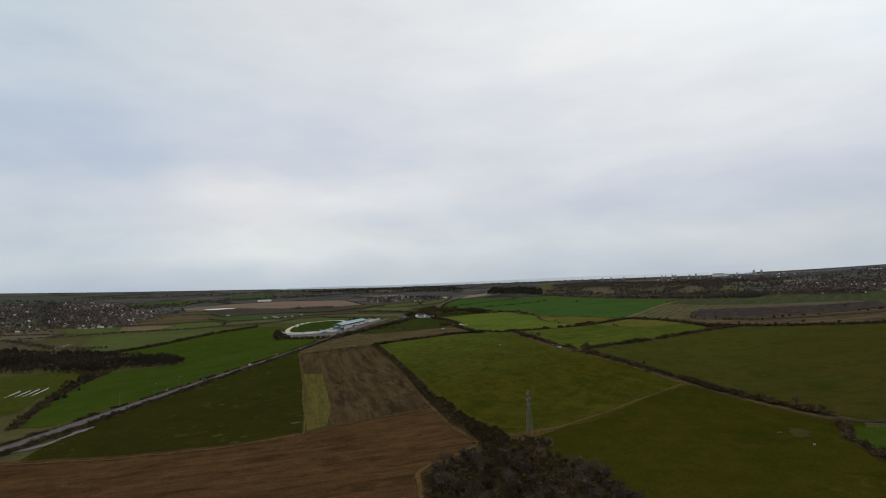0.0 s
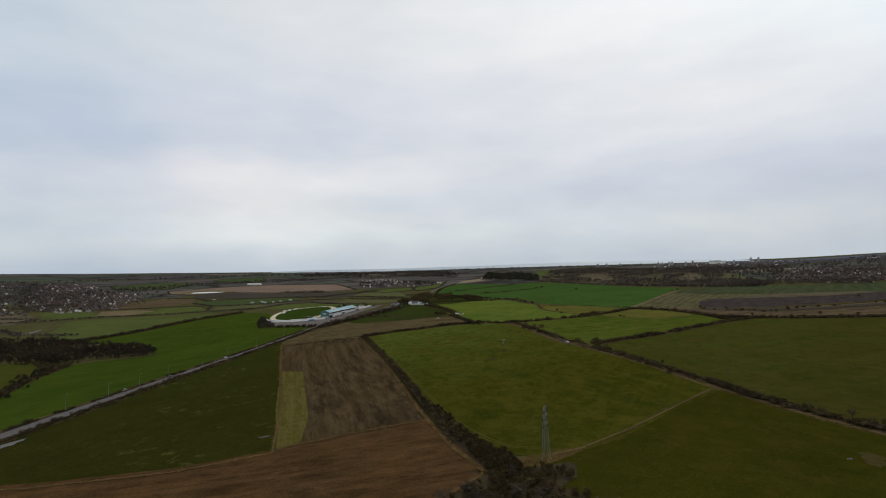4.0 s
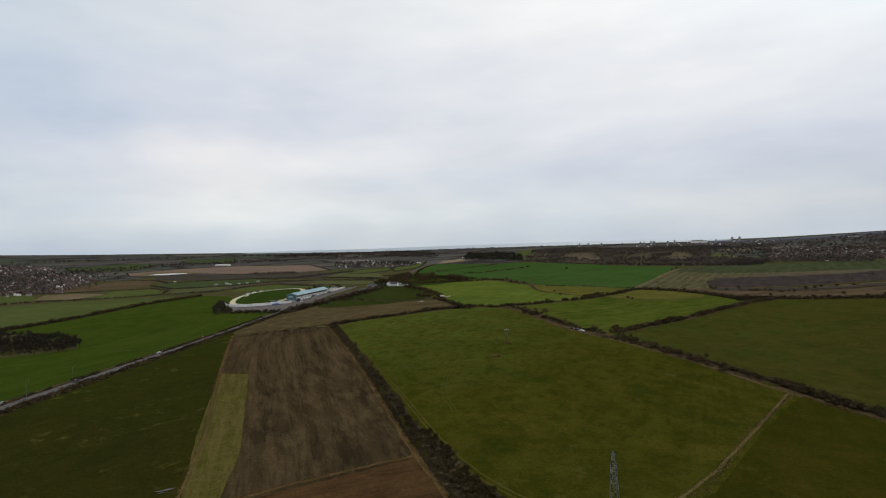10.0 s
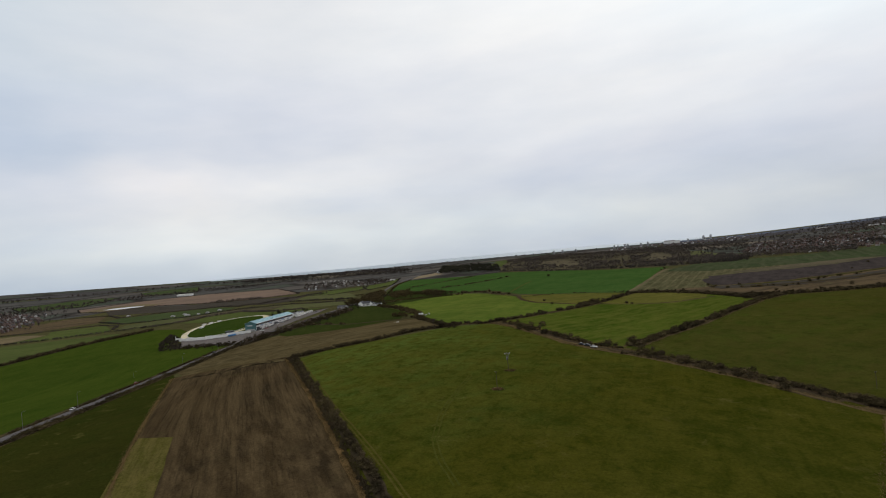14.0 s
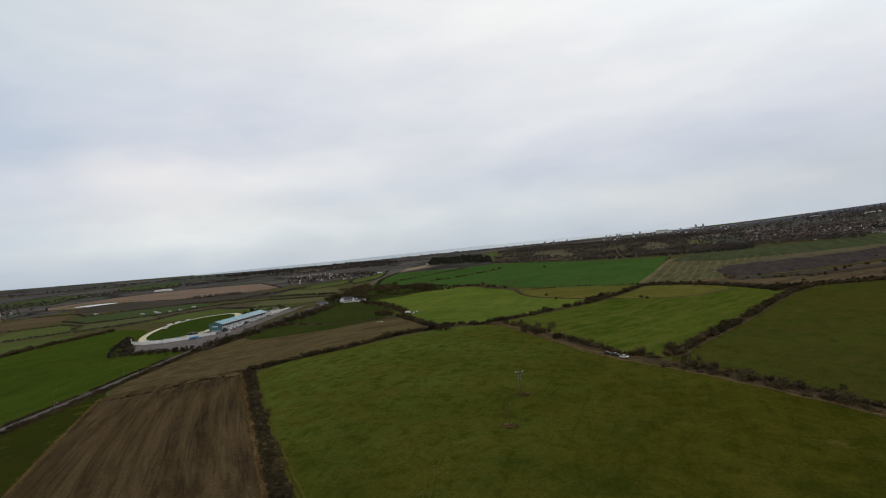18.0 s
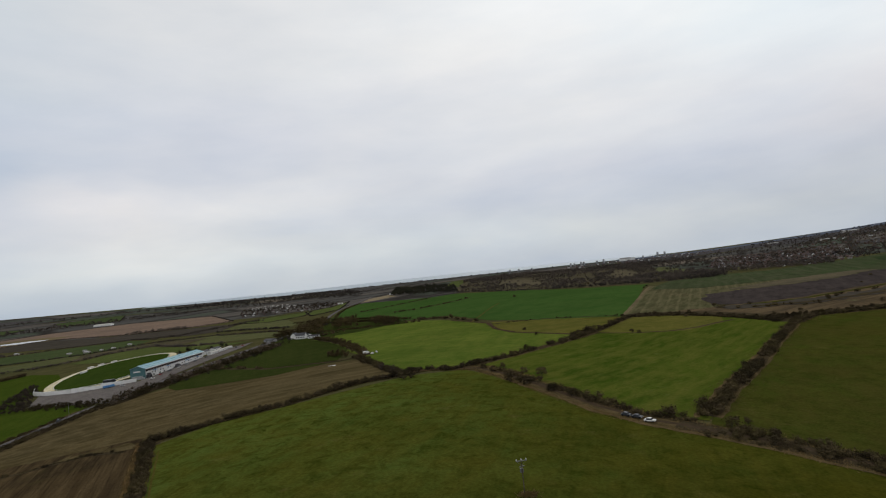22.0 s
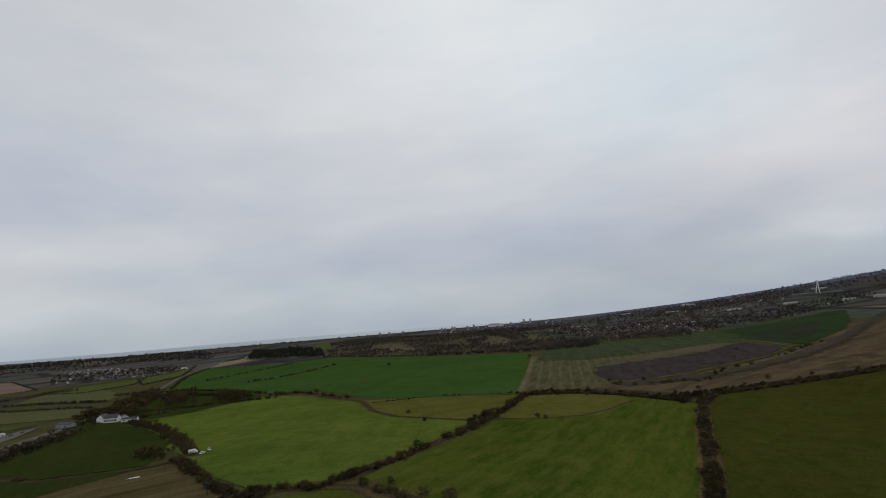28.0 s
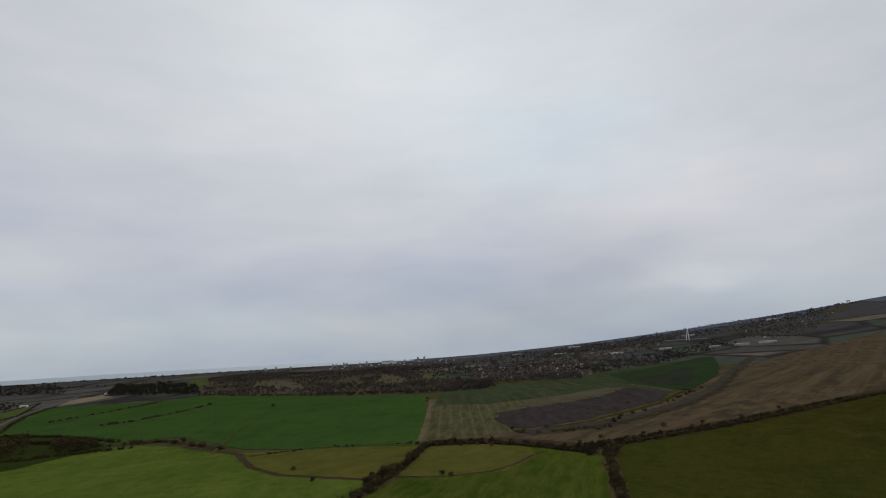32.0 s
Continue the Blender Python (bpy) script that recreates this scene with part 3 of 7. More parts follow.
M["edge_mark"] = soil("yellow_worn_grass", (0.0697, 0.0612, 0.0136), (0.0493, 0.0459, 0.0093), (0.0892, 0.0748, 0.0204), 20, 5, 0.2, 0.5, (0.05, 0.2), 0.5)
M["pasture_mark"] = soil("worn_grass", (0.052, 0.056, 0.0100), (0.040, 0.046, 0.0070), (0.064, 0.062, 0.014), 20, 5, 0.2, 0.5, (0.05, 0.2), 0.5)
M["paddock"] = soil("shaded_paddock", (0.026, 0.036, 0.0080), (0.020, 0.029, 0.0066), (0.038, 0.044, 0.012), -14, 9, 0.3, 0.5, (0.015, 0.06), 0.5, (0.050, 0.048, 0.016))
M["bark"] = plain("bark", (0.055, 0.045, 0.034), 0.95, 0, 0.35, 1.5)
M["steel"] = plain("galvanised_steel", (0.20, 0.20, 0.19), 0.55, 0.4, 0.2, 0.8)
M["white"] = plain("white_paint", (0.78, 0.78, 0.76), 0.6, 0, 0.14, 0.3)
M["teal"] = plain("teal_sheet", (0.21, 0.36, 0.41), 0.45, 0, 0.14, 0.12, (0.16, 0.30, 0.35))
M["teal_dark"] = plain("teal_cladding", (0.075, 0.17, 0.18), 0.5, 0, 0.14, 0.2)
M["glass"] = plain("dark_glazing", (0.025, 0.03, 0.034), 0.12, 0, 0.2, 0.4)
M["brick"] = plain("red_brick", (0.120, 0.082, 0.070), 0.9, 0, 0.3, 0.5)
M["render"] = plain("pale_render", (0.50, 0.48, 0.44), 0.85, 0, 0.2, 0.4)
M["pale_wall"] = plain("weathered_render", (0.36, 0.34, 0.315), 0.9, 0, 0.35, 0.4)
M["roof_red"] = plain("red_tiles", (0.100, 0.062, 0.053), 0.85, 0, 0.35, 0.4)
M["roof_grey"] = plain("grey_slates", (0.075, 0.075, 0.082), 0.8, 0, 0.3, 0.4)
M["concrete"] = plain("concrete", (0.36, 0.36, 0.36), 0.85, 0, 0.18, 0.2)
# skyline towers: concrete lightened towards blue-grey to stand for distance haze
M["tower"] = plain("pale_concrete", (0.40, 0.41, 0.43), 0.85, 0, 0.15, 0.1)
M["car_dark"] = plain("dark_car_paint", (0.03, 0.033, 0.04), 0.3, 0.1, 0.2)
M["car_silver"] = plain("silver_car_paint", (0.42, 0.43, 0.45), 0.3, 0.4, 0.2)
M["car_red"] = plain("red_car_paint", (0.30, 0.03, 0.025), 0.3, 0.0, 0.2)
M["car_blue"] = plain("blue_tarpaulin", (0.09, 0.26, 0.52), 0.5, 0.0, 0.2)
M["rubber"] = plain("rubber", (0.02, 0.02, 0.02), 0.9)
M["wood"] = plain("weathered_wood", (0.17, 0.14, 0.10), 0.9, 0, 0.3, 1.0)
M["pole_wood"] = plain("creosoted_wood", (0.075, 0.060, 0.044), 0.9, 0, 0.3, 1.0)
m, t_, b_ = material("still_water", 0.4)
b_.inputs["Base Color"].default_value = (0.075, 0.068, 0.058, 1)
b_.inputs["Specular IOR Level"].default_value = 0.12
_bp = t_.nodes.new("ShaderNodeBump")
_bp.inputs["Strength"].default_value = 0.08
t_.links.new(noise_of(t_, turned(t_, 0), 0.7, 3), _bp.inputs["Height"])
t_.links.new(_bp.outputs[0], b_.inputs["Normal"])
M["water"] = m
m, t_, b_ = material("pond_water", 0.1)
b_.inputs["Base Color"].default_value = (0.17, 0.155, 0.15, 1)
b_.inputs["Specular IOR Level"].default_value = 0.05
M["pond"] = m
m, t_, b_ = material("open_sea", 0.45)
b_.inputs["Base Color"].default_value = (0.22, 0.29, 0.34, 1)
b_.inputs["Specular IOR Level"].default_value = 0.8
_bp = t_.nodes.new("ShaderNodeBump")
_bp.inputs["Strength"].default_value = 0.5
t_.links.new(noise_of(t_, turned(t_, 0, 0.02, 0.08), 1.0, 5), _bp.inputs["Height"])
t_.links.new(_bp.outputs[0], b_.inputs["Normal"])
M["sea"] = m


# ---- builders ----
def mesh_of(name, verts, faces, mat, smooth=False):
    me = bpy.data.meshes.new(name)
    me.from_pydata([tuple(map(float, v)) for v in verts], [], [tuple(map(int, q)) for q in faces])
    me.materials.append(mat)
    if smooth:
        me.polygons.foreach_set("use_smooth", [True] * len(me.polygons))
    me.update()
    return me


def part(name, bm, mat, parent, label=""):
    me = bpy.data.meshes.new(name)
    bm.normal_update()
    bm.to_mesh(me)
    bm.free()
    me.materials.append(mat)
    ob = new(name, me)
    ob.parent = parent
    return tagged(ob, label)


def piece(name, me, parent, m=None, label=""):
    ob = new(name, me)
    ob.parent = parent
    if m is not None:
        ob.matrix_basis = m
    return tagged(ob, label)


def boxes(*dims, bevel=0.0):
    """One bmesh of boxes: (cx, cy, cz, sx, sy, sz[, turn about z in degrees])."""
    bm = bmesh.new()
    for d in dims:
        cx, cy, cz, sx, sy, sz = d[:6]
        rz = d[6] if len(d) > 6 else 0
        bmesh.ops.create_cube(bm, size=1, matrix=pose(cx, cy, cz, 0, 0, rz) @ Matrix.Diagonal((sx, sy, sz, 1)))
    if bevel:
        bmesh.ops.bevel(bm, geom=bm.edges[:], offset=bevel, segments=1, affect="EDGES")
    return bm


def bars(bm, ends, wide, sides=4):
    """Straight members between pairs of points."""
    for a, b in ends:
        a, b = Vector(a), Vector(b)
        d = b - a
        if d.length < 1e-6:
            continue
        m = Matrix.Translation((a + b) / 2) @ d.to_track_quat("Z", "Y").to_matrix().to_4x4()
        bmesh.ops.create_cone(bm, cap_ends=True, segments=sides, radius1=wide / 2, radius2=wide / 2, depth=d.length, matrix=m)
    return bm


def lathe(rings, sides=8):
    """A turned shape: rings of (z, radius)."""
    bm = bmesh.new()
    loops = []
    for z, rad in rings:
        loops.append([bm.verts.new((rad * math.cos(2 * math.pi * k / sides), rad * math.sin(2 * math.pi * k / sides), z)) for k in range(sides)])
    for a, b in zip(loops, loops[1:]):
        for k in range(sides):
            bm.faces.new((a[k], a[(k + 1) % sides], b[(k + 1) % sides], b[k]))
    bm.faces.new(loops[-1])
    bm.faces.new(loops[0][::-1])
    return bm


def empty(name, x, y, turn=0.0, z=None, scale=1.0):
    ob = new(name)
    ob.empty_display_size = 0.5
    ob.matrix_basis = pose(x, y, gz(x, y) if z is None else z, 0, 0, turn) @ Matrix.Scale(scale, 4)
    return ob


def clip_cell(poly, axis, value, keep_above):
    out = []
    for (p, q) in zip(poly, poly[1:] + poly[:1]):
        a, b = p[axis] - value, q[axis] - value
        if not keep_above:
            a, b = -a, -b
        if a >= 0:
            out.append(p)
        if (a > 0 > b) or (a < 0 < b):
            k = a / (a - b)
            out.append((p[0] + (q[0] - p[0]) * k, p[1] + (q[1] - p[1]) * k))
    return out


def ragged(points, step=9.0, wobble=0.9, closed=True):
    """The outline with points every few metres and an uneven edge."""
    out = []
    pairs = list(zip(points, points[1:] + points[:1])) if closed else list(zip(points, points[1:]))
    for p, q in pairs:
        n = max(1, int(math.hypot(q[0] - p[0], q[1] - p[1]) / step))
        for k in range(n):
            x, y = p[0] + (q[0] - p[0]) * k / n, p[1] + (q[1] - p[1]) * k / n
            o = noise.noise_vector(Vector((x, y, 3.1)) * min(0.5, 0.63 / step)) * wobble
            out.append((x + o.x, y + o.y))
    if not closed:
        out.append(points[-1])
    return out


def widened(pts, grow):
    """The outline moved outwards by grow metres."""
    area = sum(p[0] * q[1] - q[0] * p[1] for p, q in zip(pts, pts[1:] + pts[:1]))
    s = grow if area > 0 else -grow
    out = []
    for a, p, b in zip(pts[-1:] + pts[:-1], pts, pts[1:] + pts[:1]):
        d1, d2 = Vector((p[0] - a[0], p[1] - a[1])).normalized(), Vector((b[0] - p[0], b[1] - p[1])).normalized()
        n = Vector((d1.y + d2.y, -d1.x - d2.x))
        n = n.normalized() if n.length > 0.3 else Vector((0, 0))
        out.append((p[0] + n.x * s, p[1] + n.y * s))
    return out


def sheet(name, outline, mat, lift, cell, label, category, kind="structure", wobble=0.9, step=9.0, grow=0.0):
    """A piece of ground that follows the land: the outline cut into cells."""
    pts = ragged(widened(outline, grow) if grow else outline, step, wobble)
    xs, ys = [p[0] for p in pts], [p[1] for p in pts]
    ids, verts, faces = {}, [], []
    x0 = math.floor(min(xs) / cell) * cell
    while x0 < max(xs):
        col = clip_cell(clip_cell(pts, 0, x0, True), 0, x0 + cell, False)
        if len(col) > 2:
            y0 = math.floor(min(p[1] for p in col) / cell) * cell
            top = max(p[1] for p in col)
            while y0 < top:
                c = clip_cell(clip_cell(col, 1, y0, True), 1, y0 + cell, False)
                if len(c) > 2:
                    face = []
                    for p in c:
                        key = (round(p[0], 2), round(p[1], 2))
                        if key not in ids:
                            ids[key] = len(verts)
                            verts.append(key)
                        if ids[key] not in face:
                            face.append(ids[key])
                    if len(face) > 2:
                        faces.append(face)
                y0 += cell
        x0 += cell
    v = np.array(verts)
    z = land(v[:, 0], v[:, 1]) + lift
    ob = new(name, mesh_of(name, np.column_stack([v, z]), faces, mat))
    bm = bmesh.new()
    bm.from_mesh(ob.data)
    bmesh.ops.recalc_face_normals(bm, faces=bm.faces)
    if sum(fc.normal.z * fc.calc_area() for fc in bm.faces) < 0:
        bmesh.ops.reverse_faces(bm, faces=bm.faces)
    bm.to_mesh(ob.data)
    bm.free()
    return tagged(ob, label, category, "", kind)


def along(points, step):
    """Points and bearings every step metres along a line."""
    out, left = [], 0.0
    for p, q in zip(points, points[1:]):
        d = math.hypot(q[0] - p[0], q[1] - p[1])
        s = left
        while s < d:
            out.append((p[0] + (q[0] - p[0]) * s / d, p[1] + (q[1] - p[1]) * s / d, math.degrees(math.atan2(q[1] - p[1], q[0] - p[0]))))
            s += step
        left = s - d
    return out


def ribbon(name, points, width, mat, lift, label, category="path", wobble=0.5, step=6.0, kind="structure"):
    """A strip of ground of one width along a line, draped on the land."""
    line = ragged(points, step, wobble, False)
    rows = []
    for i, p in enumerate(line):
        a, b = line[max(0, i - 1)], line[min(len(line) - 1, i + 1)]
        d = math.hypot(b[0] - a[0], b[1] - a[1]) or 1
        nx, ny = -(b[1] - a[1]) / d, (b[0] - a[0]) / d
        w = width * (1 + 0.18 * wobble * noise.noise(Vector((p[0] * 0.1, p[1] * 0.1, 7))))
        rows.append([(p[0] + nx * w * k, p[1] + ny * w * k) for k in (0.5, 0.17, -0.17, -0.5)])
    v = np.array([q for row in rows for q in row])
    z = land(v[:, 0], v[:, 1]) + lift
    faces = [(4 * i + k, 4 * i + k + 1, 4 * i + 5 + k, 4 * i + 4 + k) for i in range(len(rows) - 1) for k in range(3)]
    return tagged(new(name, mesh_of(name, np.column_stack([v, z]), faces, mat)), label, category, "", kind)


# ---- plants ----
def leaf_cloud(rng, centres, radii, count, size, thin=0.55):
    """Many small triangles scattered in lumps: twigs and leaves with gaps between them."""
    n = len(centres)
    pick = rng.integers(0, n, count)
    d = rng.normal(size=(count, 3))
    d /= np.linalg.norm(d, axis=1)[:, None]
    d *= (rng.random(count) ** 0.45)[:, None]
    c = np.asarray(centres)[pick] + d * np.asarray(radii)[pick]
    u = rng.normal(size=(count, 3))
    u /= np.linalg.norm(u, axis=1)[:, None]
    w = np.cross(u, rng.normal(size=(count, 3)))
    w /= np.linalg.norm(w, axis=1)[:, None]
    s = size * (0.6 + 0.8 * rng.random(count))[:, None]
    v = np.stack([c - u * s, c + u * s * 0.7 + w * s * thin, c + u * s * 0.7 - w * s * thin], 1).reshape(-1, 3)
    f = np.arange(count * 3).reshape(-1, 3)
    return v, f


def lump(rng, centre, radius, squash=1.0, sub=1):
    bm = bmesh.new()
    bmesh.ops.create_icosphere(bm, subdivisions=sub, radius=1)
    v = np.array([x.co[:] for x in bm.verts]) * (0.75 + 0.45 * rng.random((len(bm.verts), 1)))
    f = [[q.index for q in fc.verts] for fc in bm.faces]
    bm.free()
    return v * np.array([radius, radius, radius * squash]) + np.array(centre), np.array(f)


def join(parts):
    vs, fs, o = [], [], 0
    for v, f in parts:
        vs.append(v)
        fs.append(np.asarray(f) + o)
        o += len(v)
    return np.concatenate(vs), np.concatenate(fs)


def shrub_mesh(seed, mat, wide=2.9, tall=2.5, count=460):
    rng = np.random.default_rng(seed)
    k = 5
    c = np.column_stack([rng.normal(0, wide * 0.42, k), rng.normal(0, wide * 0.3, k), rng.uniform(tall * 0.3, tall * 0.68, k)])
    rr = np.column_stack([rng.uniform(0.45, 0.75, (k, 2)) * wide * 0.62, rng.uniform(0.3, 0.42, k) * tall])
    bits = [leaf_cloud(rng, c, rr * 1.2, count, 0.19)]
    for q, r_ in zip(c[:3], rr[:3]):
        bits.append(lump(rng, q - np.array([0, 0, 0.2]), r_[0] * 0.72, r_[2] / r_[0]))
    v, f = join(bits)
    v[:, 2] = np.maximum(v[:, 2], -0.25)
    return mesh_of("shrub", v, f, mat)


SHRUBS = [shrub_mesh(10 + k, M["hedge"]) for k in range(6)]
SHRUBS_LOW = [shrub_mesh(30 + k, M["hedge"], 2.2, 1.4, 260) for k in range(3)]


def hedge(points, label, spacing=2.6, size=1.0, spread=0.6, gap=0.0, low=False, seed=1):
    """A hedge: shrubs grown together along a line."""
    rng = random.Random(seed)
    x, y = points[0]
    ribbon("verge", points, (3.6 if low else 5.0) * size, M["litter"], 0.34, "dark leaf litter under the hedge", "verge", 1.2, 4)
    base = empty("hedge", x, y)
    for px, py, b in along(points, spacing):
        if gap and noise.noise(Vector((px * 0.045, py * 0.045, seed))) < gap - 0.5:
            continue
        s = size * rng.uniform(0.7, 1.3) * (1 + 0.25 * noise.noise(Vector((px * 0.05, py * 0.05, 5))))
        qx, qy = px + rng.gauss(0, spread), py + rng.gauss(0, spread)
        me = rng.choice(SHRUBS_LOW if low else SHRUBS)
        m = pose(qx - x, qy - y, gz(qx, qy) - gz(x, y), 0, 0, b + rng.choice((0, 180)) + rng.uniform(-25, 25)) @ Matrix.Diagonal((s, s, s * rng.uniform(0.8, 1.2), 1))
        piece("shrub", me, base, m)
    return tagged(base, label, "hedge")


def grass_edge(points, label, width=1.6, per_metre=7, tall=0.55, mat="dry_blades", seed=1):
    """Dry grass along a margin: clumps of blades, one mesh."""
    rng = np.random.default_rng(seed)
    spots = along(points, 0.2 / per_metre)
    n = len(spots)
    xy = np.array([(p[0], p[1]) for p in spots]) + rng.normal(0, width, (n, 2))
    keep = np.array([noise.noise(Vector((x * 0.12, y * 0.12, seed))) > -0.25 + 0.3 * rng.normal() for x, y in xy])
    xy = xy[keep]
    n = len(xy)
    z = land(xy[:, 0], xy[:, 1]) + 0.3
    a = rng.uniform(0, 6.28, n)
    w, h = rng.uniform(0.05, 0.17, n), rng.uniform(0.3, 1.3, n) * tall
    lean = rng.normal(0, 0.3, (n, 2))
    c = np.column_stack([xy, z])
    side = np.column_stack([np.cos(a) * w, np.sin(a) * w, np.zeros(n)])
    tip = np.column_stack([lean[:, 0], lean[:, 1], h])
    v = np.stack([c - side, c + side, c + tip + side * 0.5, c + tip - side * 0.4], 1).reshape(-1, 3)
    f = np.arange(4 * n).reshape(-1, 4)
    return tagged(new("grass_margin", mesh_of("grass_margin", v, f, M[mat])), label, "grass", "", "stuff")


def trunk_mesh(rng, tall, crown_r):
    bm = bmesh.new()
    bars(bm, [], 0.1)
    def limb(a, b, r0, r1):
        a, b = Vector(a), Vector(b)
        d = b - a
        m = Matrix.Translation((a + b) / 2) @ d.to_track_quat("Z", "Y").to_matrix().to_4x4()
        bmesh.ops.create_cone(bm, cap_ends=False, segments=6, radius1=r0, radius2=r1, depth=d.length, matrix=m)
    fork = tall * 0.32
    limb((0, 0, -0.3), (0.1, 0, fork), tall * 0.032, tall * 0.024)
    for k in range(6):
        a = k * 1.05 + rng.uniform(-0.3, 0.3)
        rad, z = crown_r * rng.uniform(0.45, 0.8), tall * rng.uniform(0.6, 0.88)
        midp = (rad * 0.45 * math.cos(a), rad * 0.45 * math.sin(a), fork + (z - fork) * 0.5)
        limb((0.1, 0, fork * rng.uniform(0.75, 1.0)), midp, tall * 0.016, tall * 0.010)
        limb(midp, (rad * math.cos(a), rad * math.sin(a), z), tall * 0.010, tall * 0.003)
    me = bpy.data.meshes.new("trunk")
    bm.to_mesh(me)
    bm.free()
    me.materials.append(M["bark"])
    return me


def crown_arrays(seed, tall, crown_r, count, size=0.42, core=True):
    rng = np.random.default_rng(seed)
    k = 9
    a = rng.uniform(0, 6.28, k)
    rad = crown_r * np.sqrt(rng.random(k)) * 0.62
    c = np.column_stack([rad * np.cos(a), rad * np.sin(a), tall * rng.uniform(0.42, 0.82, k)])
    rr = np.column_stack([rng.uniform(0.32, 0.5, (k, 2)) * crown_r, rng.uniform(0.12, 0.19, k) * tall])
    bits = [leaf_cloud(rng, c, rr * 1.2, count, size, 0.4)]
    if core:
        for q, r_ in zip(c[:4], rr[:4]):
            bits.append(lump(rng, q, r_[0] * 0.55, r_[2] / r_[0]))
    return join(bits)


class Tree:
    def __init__(self, seed, tall, crown_r, count, mat, core):
        rng = random.Random(seed)
        self.trunk = trunk_mesh(rng, tall, crown_r)
        v, f = crown_arrays(seed, tall, crown_r, count, 0.27, core)
        self.crown = mesh_of("crown", v, f, mat)


TREES = [Tree(40 + k, 8.0, 3.6, 620, M["twigs"], k % 2 == 0) for k in range(5)]
BUSHES = [Tree(60 + k, 4.6, 2.9, 480, M["hedge"], True) for k in range(3)]
DARK = [Tree(70 + k, 9.0, 3.0, 620, M["ever"], True) for k in range(2)]


def tree(x, y, size=1.0, kind="bare", seed=0, label=""):
    rng = random.Random(int(x * 7 + y * 13) + seed)
    src = rng.choice({"bare": TREES, "bush": BUSHES, "dark": DARK}[kind])
    base = empty("bush" if kind == "bush" else "tree", x, y, rng.uniform(0, 360), gz(x, y) - (0.95 * size if kind == "bush" else 0), size * rng.uniform(0.85, 1.15))
    piece("trunk", src.trunk, base)
    piece("crown", src.crown, base)
    words = {"bare": "leafless winter tree with brown twiggy crown", "bush": "dark rounded thorn bush with dense bare twigs", "dark": "dark evergreen tree with a dense crown"}
    return tagged(base, label or words[kind], "bush" if kind == "bush" else "tree")


def inside(poly, x, y):
    odd = False
    for (x1, y1), (x2, y2) in zip(poly, poly[1:] + poly[:1]):
        if (y1 > y) != (y2 > y) and x < (x2 - x1) * (y - y1) / (y2 - y1) + x1:
            odd = not odd
    return odd


CLEARINGS = [[(90, 2640), (128, 2520), (190, 2880), (250, 3600), (174, 3560)], [(240, 2240), (290, 2170), (340, 2010), (395, 2250), (390, 2400), (376, 2517), (310, 2520)],
             [(500, 2230), (508, 2040), (550, 2080), (596, 2430)], [(570, 2080), (600, 2000), (650, 2020), (715, 2200), (775, 2440), (700, 2364)],
             [(700, 2000), (745, 1930), (800, 2040), (888, 2360), (840, 2370)]]


def holes_at(x, y):
    return any(inside(c, x, y) for c in CLEARINGS)


def wood(name, outline, count, label, tall=8.0, mat="twigs", seed=5, leaves=70, size=0.75, lumps=True, gaps=None):
    """A wood seen from afar: many joined crowns on stems, one mesh."""
    rng = np.random.default_rng(seed)
    protos = []
    for k in range(6):
        v, f = crown_arrays(seed * 10 + k, tall, tall * 0.45, leaves, size, lumps)
        stem = np.array([[0.2, 0, -0.5], [-0.2, 0.15, -0.5], [0, -0.2, tall * 0.6]])
        protos.append(join([(v, f), (stem, np.array([[0, 1, 2]]))]))
    xs, ys = [p[0] for p in outline], [p[1] for p in outline]
    bits, tries = [], 0
    while len(bits) < count and tries < count * 30:
        tries += 1
        x, y = rng.uniform(min(xs), max(xs)), rng.uniform(min(ys), max(ys))
        if not inside(outline, x, y) or (rng.random() > 0.1 and any(inside(c, x, y) for c in CLEARINGS)):
            continue
        swell = noise.noise(Vector((x * 0.009, y * 0.009, seed)))
        if gaps is not None and swell < gaps:
            continue
        v, f = protos[rng.integers(6)]
        s, a = rng.uniform(0.65, 1.3) * (1 + 0.45 * swell), rng.uniform(0, 6.28)
        ca, sa = math.cos(a) * s, math.sin(a) * s
        q = np.column_stack([v[:, 0] * ca - v[:, 1] * sa + x, v[:, 0] * sa + v[:, 1] * ca + y, v[:, 2] * s * rng.uniform(0.85, 1.2) + gz(x, y)])
        bits.append((q, f))
    v, f = join(bits)
    return tagged(new(name, mesh_of(name, v, f, M[mat])), label, "wood", "", "stuff")


def belt(line, label, spacing=9.0, tall=7.0, mat="twigs", seed=3, leaves=26, size=1.0, chance=0.85, spread=3.0):
    """A distant hedgerow or tree belt along a line, one mesh."""
    rng = np.random.default_rng(seed)
    protos = [crown_arrays(seed * 7 + k, tall, tall * 0.5, leaves, size, True) for k in range(4)]
    bits = []
    for x, y, a in along(line, spacing):
        if holes_at(x, y) or rng.random() > chance:
            continue
        x, y = x + rng.normal(0, spread), y + rng.normal(0, spread)
        v, f = protos[rng.integers(4)]
        s = rng.uniform(0.55, 1.2)
        q = v * s
        q[:, 2] = np.maximum(q[:, 2] - tall * 0.22 * s, -0.5)
        bits.append((q + np.array([x, y, gz(x, y)]), f))
    v, f = join(bits)
    return tagged(new("hedgerow", mesh_of("hedgerow", v, f, M[mat])), label, "hedgerow", "", "stuff")

# ---- large structure ----
def spaced(stops):
    out = []
    for a, b, step in stops:
        out += list(np.arange(a, b, step))
    return np.array(out + [stops[-1][1]])


